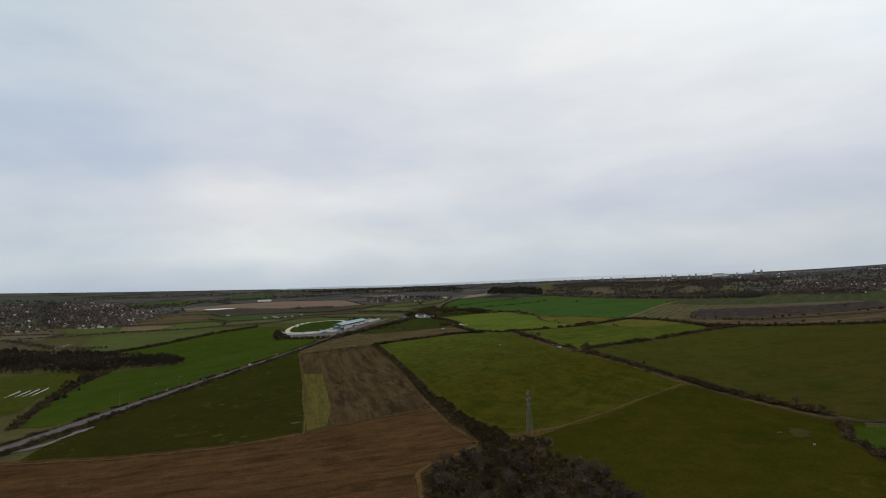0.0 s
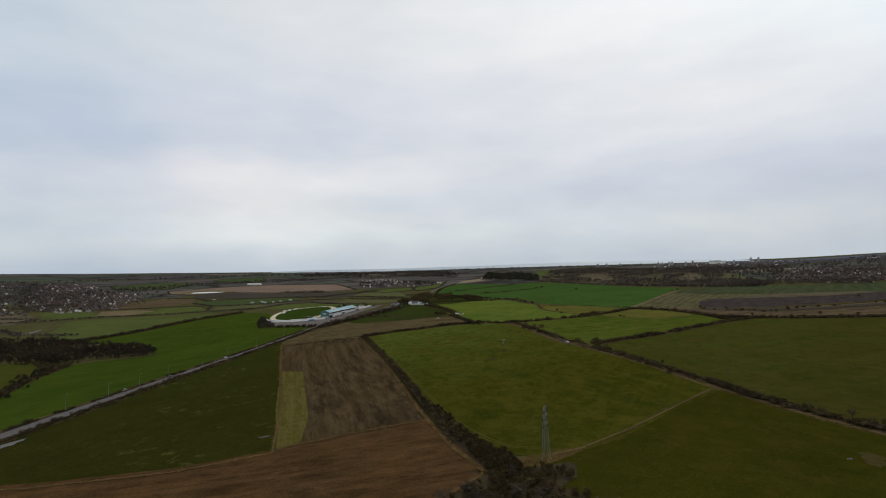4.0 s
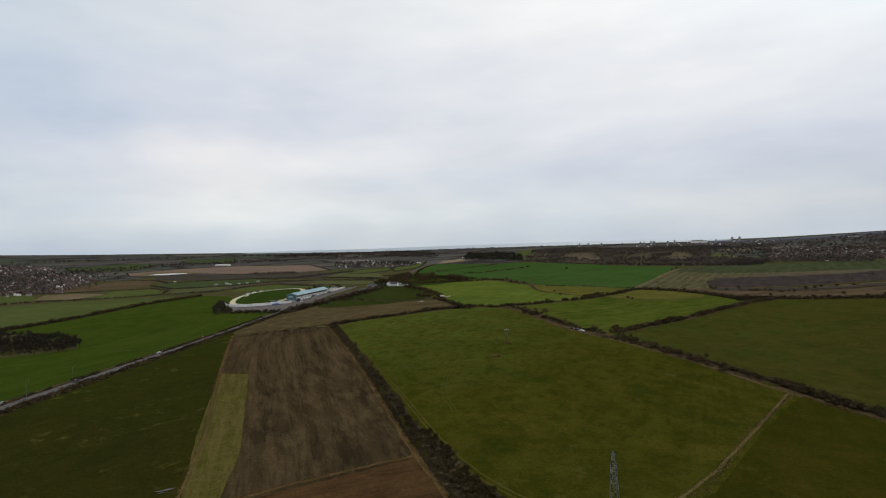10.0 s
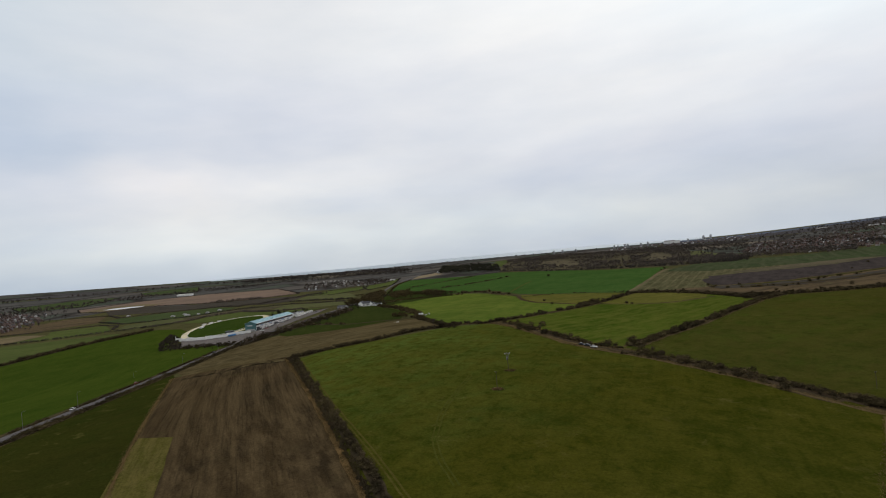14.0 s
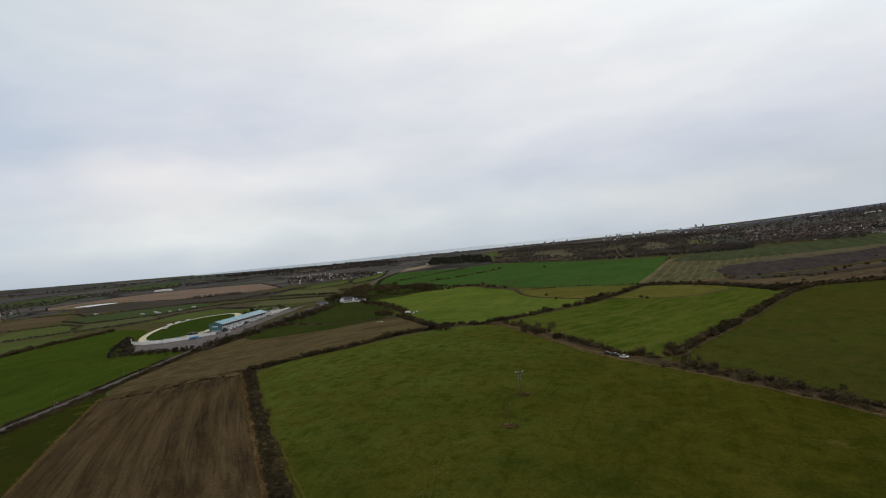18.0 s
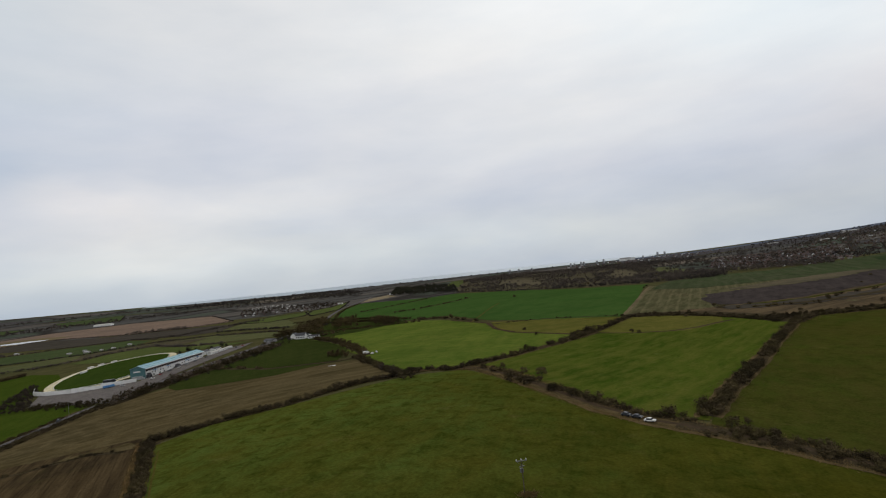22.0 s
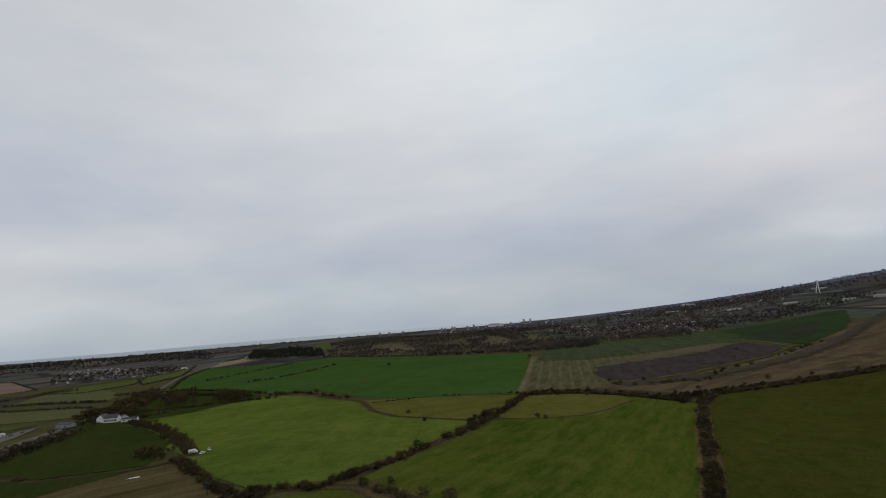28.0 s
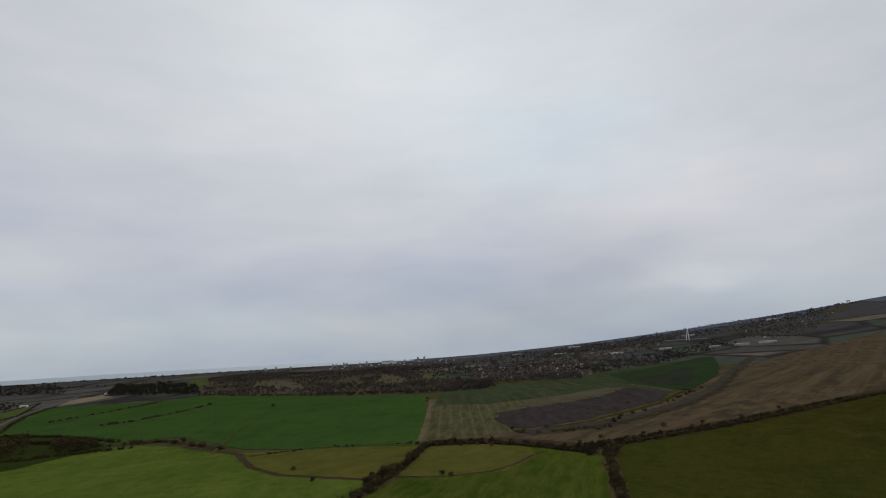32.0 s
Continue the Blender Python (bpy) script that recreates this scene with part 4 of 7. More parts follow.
gx = spaced([(-6000, -2400, 150), (-2400, -900, 60), (-900, 900, 25), (900, 2400, 60), (2400, 6000, 150)])
gy = spaced([(-1500, 0, 150), (0, 1500, 25), (1500, 2800, 60), (2800, 6000, 100)])
GX, GY = np.meshgrid(gx, gy)
gv = np.column_stack([GX.ravel(), GY.ravel(), land(GX, GY).ravel()])
nx = len(gx)
gf = [(j * nx + i, j * nx + i + 1, (j + 1) * nx + i + 1, (j + 1) * nx + i) for j in range(len(gy) - 1) for i in range(nx - 1)]
tagged(new("ground", mesh_of("ground", gv, gf, M["ground"], True)), "rolling farmland ground of rough winter grass", "ground", "", "structure")

sea_v, sea_f = [], []
for k in range(60):
    a = radians(-26 + 50 * k / 59)
    for d in (4330, 4560, 4790, 4880):
        x, y = d * math.sin(a), 300 + d * math.cos(a)
        sea_v.append((x, y, gz(x, y) - 1.5 + 26 * max(0, (d - 4330) / 550) * math.sin(math.pi * k / 59) ** 0.5))
sea_f = [(4 * k + j, 4 * k + 4 + j, 4 * k + 5 + j, 4 * k + 1 + j) for k in range(59) for j in range(3)]
tagged(new("sea", mesh_of("sea", sea_v, sea_f, M["sea"])), "pale grey-blue sea along the horizon", "sea", "", "structure")

# fields
sheet("ploughed_field", [(-275, 671), (-188, 675), (-128, 532), (-92, 448), (-61, 375), (-90, 357), (-124, 337), (-134, 375), (-184, 495), (-204, 501)], M["plough"], 0.25, 20, "dark brown ploughed field with paler furrow streaks", "field", grow=2.5)
sheet("grass_strip", [(-204, 501), (-184, 495), (-134, 375), (-124, 337), (-132, 329), (-163, 398)], M["strip"], 0.31, 20, "narrow olive strip of rough grass beside ploughed soil", "field", grow=1.0)
sheet("ploughed_field", [(-420, 215), (-340, 250), (-282, 266), (-225, 279), (-170, 300), (-131, 325), (-103, 346), (-62, 368), (-26, 304), (-40, 278), (-48, 265), (-38, 234), (-30, 150), (-40, 40), (-60, -260), (-420, -280), (-440, 40)], M["plough2"], 0.21, 20, "brown ploughed field with crumbly worn furrows", "field", grow=4)
sheet("meadow", [(-275, 655), (-246, 592), (-159, 380), (-136, 329), (-170, 304), (-225, 283), (-270, 270), (-286, 320), (-292, 380), (-296, 470), (-297, 560), (-296, 640), (-290, 690)], M["meadow"], 0.18, 20, "dark green meadow with pale dry tufts", "field", grow=7)
sheet("wheat_field", [(-322, 345), (-340, 341), (-399, 413), (-458, 523), (-486, 600), (-470, 628), (-440, 648), (-431, 668), (-455, 700), (-493, 728), (-560, 772), (-625, 775), (-622, 800), (-605, 880), (-600, 1036), (-575, 1170), (-505, 1110), (-450, 1027), (-428, 926), (-392, 872), (-365, 866), (-340, 857), (-312, 844), (-306, 806), (-316, 732), (-324, 640), (-324, 560), (-325, 464), (-323, 389)], M["wheat"], 0.25, 20, "bright green field of young winter wheat", "field", grow=5)
sheet("bare_field", [(-1318, 2011), (-1246, 2264), (-1075, 2440), (-775, 2408), (-558, 1965), (-657, 1866), (-817, 1867), (-1045, 1947), (-1108, 1840), (-1210, 1868)], M["pink_soil"], 0.5, 60, "pale reddish brown field of bare soil", "field")
sheet("mud", [(-1225, 1880), (-1235, 2040), (-1150, 2090), (-1040, 2040), (-1040, 1930), (-1130, 1868)], M["tan"], 0.7, 60, "pale dried mud round the pond", "mud", "structure", 8, 25)
sheet("pond", [(-1170, 1915), (-1175, 1960), (-1130, 1990), (-1072, 1985), (-1065, 1950), (-1110, 1910)], M["pond"], 0.9, 60, "shallow pond reflecting the white sky", "pond", "structure")
sheet("stubble_field", [(-248, 640), (-290, 700), (-290, 800), (-276, 836), (-250, 850), (-215, 800), (-220, 700), (-230, 650)], M["stubble"], 0.2, 20, "olive brown stubble beside the road", "field")
sheet("stubble_field", [(-257, 674), (-248, 696), (-261, 776), (-246, 824), (-232, 824), (-217, 818), (-187, 813), (-155, 811), (-130, 830), (-96, 838), (-61, 752), (-85, 728), (-120, 699), (-154, 685), (-176, 663), (-189, 663), (-226, 668)], M["stubble"], 0.25, 20, "olive brown stubble field with faint drill lines", "field", grow=4)
sheet("pasture", [(-169, 652), (-150, 672), (-117, 685), (-83, 706), (-50, 730), (-18, 735), (0, 690), (14, 640), (34, 600), (50, 590), (70, 579), (103, 542), (126, 502), (136, 476), (82, 409), (40, 351), (8, 326), (-7, 327), (-25, 332), (-46, 364), (-68, 412), (-121, 530)], M["pasture"], 0.26, 20, "large mottled green pasture with yellowish worn patches", "field", grow=5)
sheet("pasture", [(133, 467), (82, 404), (40, 346), (9, 321), (6, 296), (20, 270), (33, 246), (41, 230), (56, 150), (56, -200), (150, -220), (158, 160), (163, 262), (176, 320), (194, 358), (182, 400), (160, 444), (142, 474)], M["south_pasture"], 0.2, 20, "dull olive green pasture beyond a worn path", "field", grow=7)
sheet("pasture", [(72, 596), (114, 652), (161, 703), (224, 778), (297, 858), (345, 897), (442, 905), (573, 903), (760, 900), (900, 900), (900, 330), (225, 352), (200, 385), (175, 440), (146, 490), (118, 540), (94, 570)], M["dull_pasture"], 0.24, 25, "broad dark olive pasture bounded by hedges", "field", grow=7)
sheet("pasture", [(172, 318), (190, 348), (215, 345), (420, 315), (600, 300), (620, -240), (160, -260), (160, 60), (165, 250)], M["wheat"], 0.24, 25, "green field behind a dark hedge", "field")
sheet("pasture", [(2, 752), (24, 775), (50, 802), (84, 834), (118, 868), (146, 858), (192, 858), (232, 888), (266, 928), (292, 868), (217, 782), (154, 708), (106, 655), (66, 604), (50, 612), (36, 640), (24, 672), (12, 715)], M["bright_grass"], 0.26, 20, "bright green pasture with pale mowing streaks", "field", grow=4)
sheet("pasture", [(-46, 755), (-24, 752), (14, 784), (40, 812), (72, 842), (95, 870), (78, 890), (49, 917), (37, 958), (36, 1018), (0, 1098), (-40, 1150), (-74, 1174), (-123, 1137), (-178, 1106), (-150, 1010), (-116, 930), (-92, 870), (-70, 800)], M["light_grass"], 0.26, 20, "light green pasture on a gentle rise", "field", grow=4)
sheet("pasture", [(100, 876), (118, 892), (150, 930), (178, 970), (100, 996), (46, 1020), (42, 958), (54, 920), (82, 893)], M["yellow_grass"], 0.30, 20, "yellowish green rough pasture", "field", grow=5)
sheet("pasture", [(130, 888), (122, 878), (146, 864), (192, 862), (243, 897), (262, 930), (230, 955), (190, 962), (160, 930)], M["yellow_grass"], 0.32, 20, "yellowish green triangular pasture", "field", grow=4)
sheet("wheat_field", [(-150, 1215), (-190, 1400), (-226, 1561), (-240, 1760), (-246, 1900), (-232, 2150), (-205, 2240), (-190, 2290), (-116, 2450), (-26, 2440), (83, 2142), (200, 2000), (300, 1900), (100, 1300), (0, 1180)], M["deep_wheat"], 0.22, 40, "green sloping field crossed by thin hedges", "field")
sheet("wheat_field", [(-172, 1521), (-160, 1755), (-35, 1609), (14, 1832), (126, 2007), (280, 1841), (352, 1576), (406, 1423), (250, 1110), (178, 980), (98, 1003), (48, 1047), (5, 1181), (-58, 1268)], M["deep_wheat"], 0.3, 30, "deep green field of winter wheat on a slope", "field", grow=4)
sheet("dry_field", [(-222, 2240), (-216, 2452), (-150, 2594), (-110, 2440), (-190, 2275)], M["pale_stubble"], 0.7, 50, "pale tan field below the woods", "field")
sheet("striped_field", [(186, 988), (351, 1283), (455, 1364), (560, 1400), (640, 1330), (720, 1260), (620, 1130), (450, 968), (398, 966), (291, 980)], M["striped"], 0.3, 30, "brown field with pale diagonal crop stripes", "field")
sheet("striped_field", [(573, 1641), (760, 1573), (1106, 1697), (1467, 1770), (1548, 1672), (1310, 1486), (975, 1310), (688, 1138), (742, 1268), (634, 1252), (530, 1236), (385, 1188), (328, 1215)], M["striped_green"], 0.5, 30, "green field with thin pale crop stripes", "field", "structure", 5.0, 12, 6)
sheet("bare_field", [(349, 1098), (415, 1122), (504, 1141), (609, 1182), (700, 1245), (755, 1262), (704, 1152), (608, 1087), (510, 1062), (418, 1028), (329, 1008), (308, 1018), (322, 1060)], M["dark_soil"], 0.7, 30, "dark purplish patch of bare soil curving round a slope", "field", "structure", 7.0, 12, 4)
sheet("dry_field", [(394, 1140), (524, 1212), (640, 1275), (720, 1300), (750, 1270), (690, 1248), (609, 1190), (504, 1149), (430, 1132)], M["tan_rough"], 0.62, 30, "tan strip of stubble above the bare soil", "field", "structure", 7.0, 12)
ribbon("verge", [(330, 998), (410, 1012), (500, 1040), (590, 1068), (690, 1120), (740, 1146)], 5, M["dull_pasture"], 0.72, "thin green grass margin below the bare soil", "verge", 2.0, 10)
sheet("wheat_field", [(1060, 1642), (1291, 1680), (1591, 1765), (1640, 1740), (1400, 1552), (1108, 1346), (900, 1225), (755, 1148), (768, 1192), (838, 1361), (910, 1430)], M["deep_green"], 0.9, 40, "dark green field narrowing along a wooded edge", "field", "structure", 7.0, 12)
sheet("bare_field", [(974, 1465), (1050, 1462), (1150, 1510), (1262, 1572), (1292, 1555), (1130, 1422), (920, 1275), (835, 1225), (825, 1280), (880, 1370)], M["thin_crop"], 1.15, 40, "thin crop over dark soil in the green field", "field", "structure", 12.0, 16)
ribbon("path", [(808, 1325), (764, 1232), (716, 1146)], 4, M["tan"], 1.1, "pale dry grass strip between two crops", "path", 1.0, 12)
sheet("brown_field", [(263, 986), (350, 1018), (509, 1058), (682, 1111), (1256, 1436), (1739, 1539), (2350, 1540), (1278, 1097), (793, 1007), (575, 985), (420, 973), (294, 948)], M["brown"], 0.4, 40, "long brown field with curved cultivation bands", "field")
sheet("pasture", [(-229, 920), (-196, 889), (-172, 866), (-145, 858), (-112, 852), (-112, 926), (-128, 976), (-152, 1038), (-186, 1085), (-225, 1090), (-239, 1006), (-246, 950)], M["paddock"], 0.28, 20, "small dark green paddock beside the cottage", "field")
sheet("rough_field", [(-400, 300), (-390, 386), (-424, 435), (-460, 523), (-507, 602), (-567, 616), (-600, 575), (-700, 480), (-720, 300)], M["dull_pasture"], 0.26, 25, "rough olive grassland beside the wood", "field")

sheet("scrub_land", [(108, 2211), (230, 3562), (542, 3860), (725, 3184), (882, 2515), (752, 1830), (599, 1538), (458, 1553), (288, 1875)], M["heathland"], 0.5, 60, "brown scrubby heath over the ridge", "scrub", "structure", 6, 30, 10)
for line, mat, words in zip(CLEARINGS, ("olive", "tan_rough", "heathland", "tan_rough", "pale_olive"), ("small olive clearing", "pale tan clearing", "rough tan clearing", "pale tan clearing", "olive green clearing")):
    sheet("dry_field", line, M[mat], 1.0, 50, words + " on the scrubby ridge", "field", "structure", 14, 25)
sheet("pasture", [(-1797, 2309), (-1752, 2661), (-1579, 2659), (-1411, 2164), (-1600, 2111)], M["dull_wheat"], 0.9, 60, "dull green field on the far slope", "field")
sheet("pasture", [(-1662, 2945), (-1534, 3299), (-1261, 2727), (-1461, 2650)], M["dull_wheat"], 1.2, 60, "dull green field near the skyline", "field")
sheet("pasture", [(-478, 1600), (-480, 1790), (-430, 1800), (-355, 1740), (-295, 1560), (-286, 1440), (-340, 1500), (-420, 1575)], M["pale_olive"], 0.6, 40, "olive green pasture beyond the stadium", "field")
sheet("pasture", [(-735, 840), (-765, 878), (-878, 1038), (-858, 1085), (-786, 1140), (-675, 1195), (-625, 1160), (-620, 1056), (-622, 911), (-648, 840), (-667, 795)], M["olive"], 0.25, 25, "green pasture behind a long dark hedge", "field")
sheet("rough_field", [(-1250, 700), (-860, 640), (-780, 800), (-860, 880), (-984, 951), (-1150, 960), (-1300, 850)], M["heathland"], 0.3, 40, "rough brown ground behind the wood", "field", "structure", 5, 14)
sheet("dry_field", [(-1295, 1241), (-1088, 1173), (-955, 1038), (-952, 976), (-1050, 985)], M["tan_rough"], 0.32, 40, "rough tan field with dark tufts", "field", "structure", 4, 14)
sheet("pasture", [(-1008, 1117), (-1148, 1257), (-1016, 1264), (-908, 1153), (-930, 1090)], M["olive"], 0.34, 40, "small dull green pasture", "field")
sheet("dry_field", [(-922, 1164), (-991, 1267), (-924, 1304), (-860, 1283), (-849, 1178)], M["tan"], 0.36, 30, "pale tan field of dry grass", "field")
sheet("pasture", [(-845, 1180), (-857, 1284), (-897, 1345), (-815, 1396), (-735, 1290), (-720, 1250), (-790, 1180)], M["olive"], 0.36, 30, "dull green strip of pasture", "field")
sheet("bare_field", [(-1109, 1461), (-1099, 1665), (-991, 1665), (-893, 1485), (-955, 1355), (-1066, 1338)], M["brown"], 0.4, 40, "brown winter field before the village", "field")
sheet("pasture", [(-880, 1470), (-887, 1555), (-803, 1612), (-683, 1645), (-610, 1590), (-602, 1505), (-662, 1440), (-779, 1400)], M["dull_wheat"], 0.4, 30, "green pasture beside farm huts", "field")
sheet("pasture", [(-700, 1250), (-754, 1364), (-700, 1424), (-662, 1430), (-637, 1385), (-612, 1300), (-640, 1275)], M["pale_olive"], 0.42, 30, "pale olive pasture strip", "field")
sheet("rough_field", [(-625, 1305), (-655, 1430), (-602, 1495), (-540, 1530), (-443, 1480), (-463, 1352), (-530, 1430), (-592, 1390)], M["heathland"], 0.42, 30, "rough brown ground behind the race track", "field", "structure", 3, 9)
sheet("pasture", [(-590, 1280), (-585, 1385), (-530, 1425), (-463, 1345), (-400, 1265), (-330, 1210), (-280, 1180), (-300, 1160), (-400, 1180), (-480, 1190)], M["olive"], 0.44, 30, "long olive pasture behind the stadium", "field")
sheet("pasture", [(-560, 1520), (-443, 1505), (-340, 1415), (-278, 1340), (-250, 1200), (-300, 1225), (-400, 1290), (-440, 1370), (-450, 1480)], M["pale_olive"], 0.46, 30, "olive pasture sloping behind the stadium", "field")
sheet("rough_field", [(-654, 1660), (-534, 1600), (-480, 1620), (-490, 1790), (-574, 1850), (-660, 1850), (-885, 1860), (-1045, 1930), (-1100, 1830), (-1000, 1690), (-803, 1640)], M["dark_heath"], 0.48, 40, "dark brown heath before the bare red field", "field", "structure", 5, 14)
sheet("pasture", [(-366, 2016), (-309, 2172), (-284, 2423), (-260, 1958), (-308, 1788)], M["olive"], 1.0, 50, "small green field beside the far road", "field")
sheet("pasture", [(-504, 1805), (-452, 1959), (-351, 2043), (-333, 1832), (-398, 1727)], M["olive"], 0.9, 50, "dull olive field beside the far road", "field")
sheet("pasture", [(-258, 870), (-255, 900), (-250, 949), (-229, 917), (-196, 885), (-172, 862), (-145, 853), (-118, 847), (-128, 834), (-155, 815), (-187, 818), (-217, 822), (-236, 830), (-250, 850)], M["paddock"], 0.3, 25, "narrow green paddock behind the stubble", "field")

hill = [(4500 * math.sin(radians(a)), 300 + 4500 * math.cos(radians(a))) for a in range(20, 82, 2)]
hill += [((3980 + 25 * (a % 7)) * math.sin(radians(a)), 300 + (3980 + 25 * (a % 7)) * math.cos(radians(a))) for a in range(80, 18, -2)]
sheet("distant_hills", hill, M["hazed_moor"], 2.0, 120, "distant moorland hills in haze-blue colour along the skyline", "hills", "structure", 30, 60)
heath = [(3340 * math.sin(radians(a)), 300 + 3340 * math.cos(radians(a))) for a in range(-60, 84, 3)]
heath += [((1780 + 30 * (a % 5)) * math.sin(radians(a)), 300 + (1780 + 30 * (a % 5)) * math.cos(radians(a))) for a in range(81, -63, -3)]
sheet("heath", heath, M["heath"], 0.25, 90, "distant winter farmland, grey brown paled with haze colour", "farmland", "structure", 30, 60)
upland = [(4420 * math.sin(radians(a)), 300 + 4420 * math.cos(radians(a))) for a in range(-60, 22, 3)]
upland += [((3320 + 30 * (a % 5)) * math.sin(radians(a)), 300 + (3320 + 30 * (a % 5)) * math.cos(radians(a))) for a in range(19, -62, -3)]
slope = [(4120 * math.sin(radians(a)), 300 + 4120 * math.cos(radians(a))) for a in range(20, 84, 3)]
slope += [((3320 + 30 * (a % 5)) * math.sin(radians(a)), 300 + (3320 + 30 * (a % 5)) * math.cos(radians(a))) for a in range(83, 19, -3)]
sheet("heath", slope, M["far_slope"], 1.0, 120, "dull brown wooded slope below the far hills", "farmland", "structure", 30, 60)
sheet("heath", upland, M["heath"], 0.5, 120, "distant wooded rise, grey brown paled with haze colour", "farmland", "structure", 30, 60)

# ways
ROAD = [(-270, -1300), (-285, -500), (-300, 60), (-305, 250), (-306, 374), (-305, 464), (-304, 560), (-302, 640), (-299, 732), (-294, 820), (-279, 900), (-258, 990), (-236, 1100), (-224, 1250), (-222, 1374), (-248, 1700), (-258, 1978), (-240, 2300), (-216, 2637)]
ribbon("road", ROAD[12:], 8.5, M["asphalt"], 0.6, "narrow grey road climbing through far fields", "road", 0.02, 12)
ribbon("road", ROAD[:13], 12.5, M["asphalt"], 0.42, "straight grey asphalt main road through the fields", "road", 0.02, 12)
ribbon("verge", [(x + 9, y) for x, y in ROAD[1:10]], 6, M["scrub"], 0.33, "rough dark grass verge", "verge", 0.5, 8)
ribbon("verge", [(x - 9, y) for x, y in ROAD[1:10]], 6, M["scrub"], 0.33, "rough dark grass verge", "verge", 0.5, 8)
ribbon("path", [(131, 471), (87, 412), (51, 365), (22, 334), (4, 322)], 1.2, M["footpath"], 0.36, "worn pale footpath across the pasture", "path", 0.35)
ribbon("path", [(-184, 668), (-132, 545), (-92, 450), (-60, 374), (-43, 336), (-24, 303)], 2.6, M["track"], 0.36, "trodden sandy track beside the hedge", "path", 1.0)
ribbon("path", [(-24, 303), (-36, 282), (-47, 268), (-50, 256), (-43, 229), (-41, 160)], 2.0, M["track"], 0.37, "dry grass margin between thicket and plough", "path", 1.0)
ribbon("path", [(-132, 329), (-123, 337), (-101, 352), (-61, 373)], 1.6, M["track"], 0.38, "narrow pale grass bank between ploughed fields", "path", 1.0)
ribbon("path", [(-285, 263), (-225, 277), (-170, 299), (-133, 324), (-160, 398), (-206, 502), (-277, 668)], 0.9, M["track"], 0.38, "thin dry grass margin round the plough", "path", 0.25)
ribbon("verge", [(-30, 750), (-6, 740), (6, 712), (24, 650), (33, 622), (44, 604), (58, 591), (72, 579), (87, 561), (103, 542), (117, 520), (130, 496), (143, 470), (157, 441), (171, 413), (192, 368)], 12, M["scrub"], 0.31, "rough tan grass margin along the lane", "verge", 1.0, 6)
ribbon("verge", [(-24, 744), (2, 764), (20, 781), (45, 807), (78, 839), (122, 888), (184, 968)], 9, M["scrub"], 0.31, "rough tan grass margin under the hedge", "verge", 1.0, 6)
ribbon("verge", [(70, 606), (106, 651), (154, 704), (217, 778), (292, 862)], 10, M["scrub"], 0.31, "rough tan grass margin under the hedge", "verge", 1.0, 6)
ribbon("lane", [(-62, 745), (-30, 750), (-6, 740), (6, 712), (24, 650), (33, 622), (44, 604), (58, 591), (72, 579), (87, 561), (103, 542), (117, 520), (130, 496), (143, 470), (157, 441), (171, 413), (192, 368), (260, 345), (420, 318)], 2.8, M["lane"], 0.36, "muddy farm lane between hedges", "lane", 1.0)
ribbon("path", [(1, 1100), (38, 1020), (38, 960), (49, 920), (78, 892), (95, 876)], 5.0, M["lane"], 0.36, "curving brown field track", "path", 1.0)
ribbon("path", [(116, 873), (146, 861), (180, 861), (210, 874), (243, 896), (264, 908)], 3.0, M["lane"], 0.36, "curving brown field track", "path", 1.0)
ribbon("path", [(20, 1040), (60, 1180), (95, 1290)], 2.2, M["strip"], 0.55, "faint tan track across the wheat", "path", 1.0)
ribbon("path", [(186, 985), (262, 1120), (350, 1283)], 5, M["tan"], 0.5, "dry grass strip between two crops", "path", 1.0)
for dx, dy, n in ((0, 0, 0.9), (2.6, 1.0, 0.6), (1.0, -1.8, 0.5)):
    sheet("puddle", [(-149 + dx + n * u, 347 + dy + n * v) for u, v in ((-2.6, -1.1), (-0.6, 0.2), (1.8, 1.5), (3.0, 2.6), (2.4, 1.2), (0.9, -0.3), (-1.0, -1.2))], M["water"], 0.42, 10, "thin streak of standing water in the meadow", "puddle", "structure", 0.5, 1.0)
sheet("puddle", [(-303, 284), (-294, 291), (-289, 302), (-290, 316), (-292, 330), (-288, 342), (-286, 331), (-287, 312), (-285, 298), (-289, 288), (-297, 281)], M["water"], 0.42, 10, "long puddle of standing water by the verge", "puddle", "structure", 1.6, 2)

ribbon("verge", [(-180, 668), (-128, 545), (-88, 450), (-56, 374), (-39, 340), (-20, 310)], 11, M["litter"], 0.19, "dark rough grass between track and hedge", "verge", 1.0, 6)
ribbon("verge", [(52, 596), (66, 583), (84, 563), (100, 543), (115, 519), (129, 493)], 15, M["litter"], 0.335, "dark rough ground along the lane", "verge", 1.4, 5)
ribbon("verge", [(2, 700), (17, 650), (27, 619), (39, 599), (53, 585), (67, 572), (82, 554), (98, 535), (112, 513), (125, 489), (136, 466)], 2.6, M["straw"], 0.345, "orange dry grass along the lane edge", "verge", 1.6, 4)
ribbon("verge", [(64, 604), (102, 654), (150, 707), (213, 781), (286, 860)], 2.2, M["straw"], 0.345, "orange dry grass along the hedge foot", "verge", 1.6, 5)
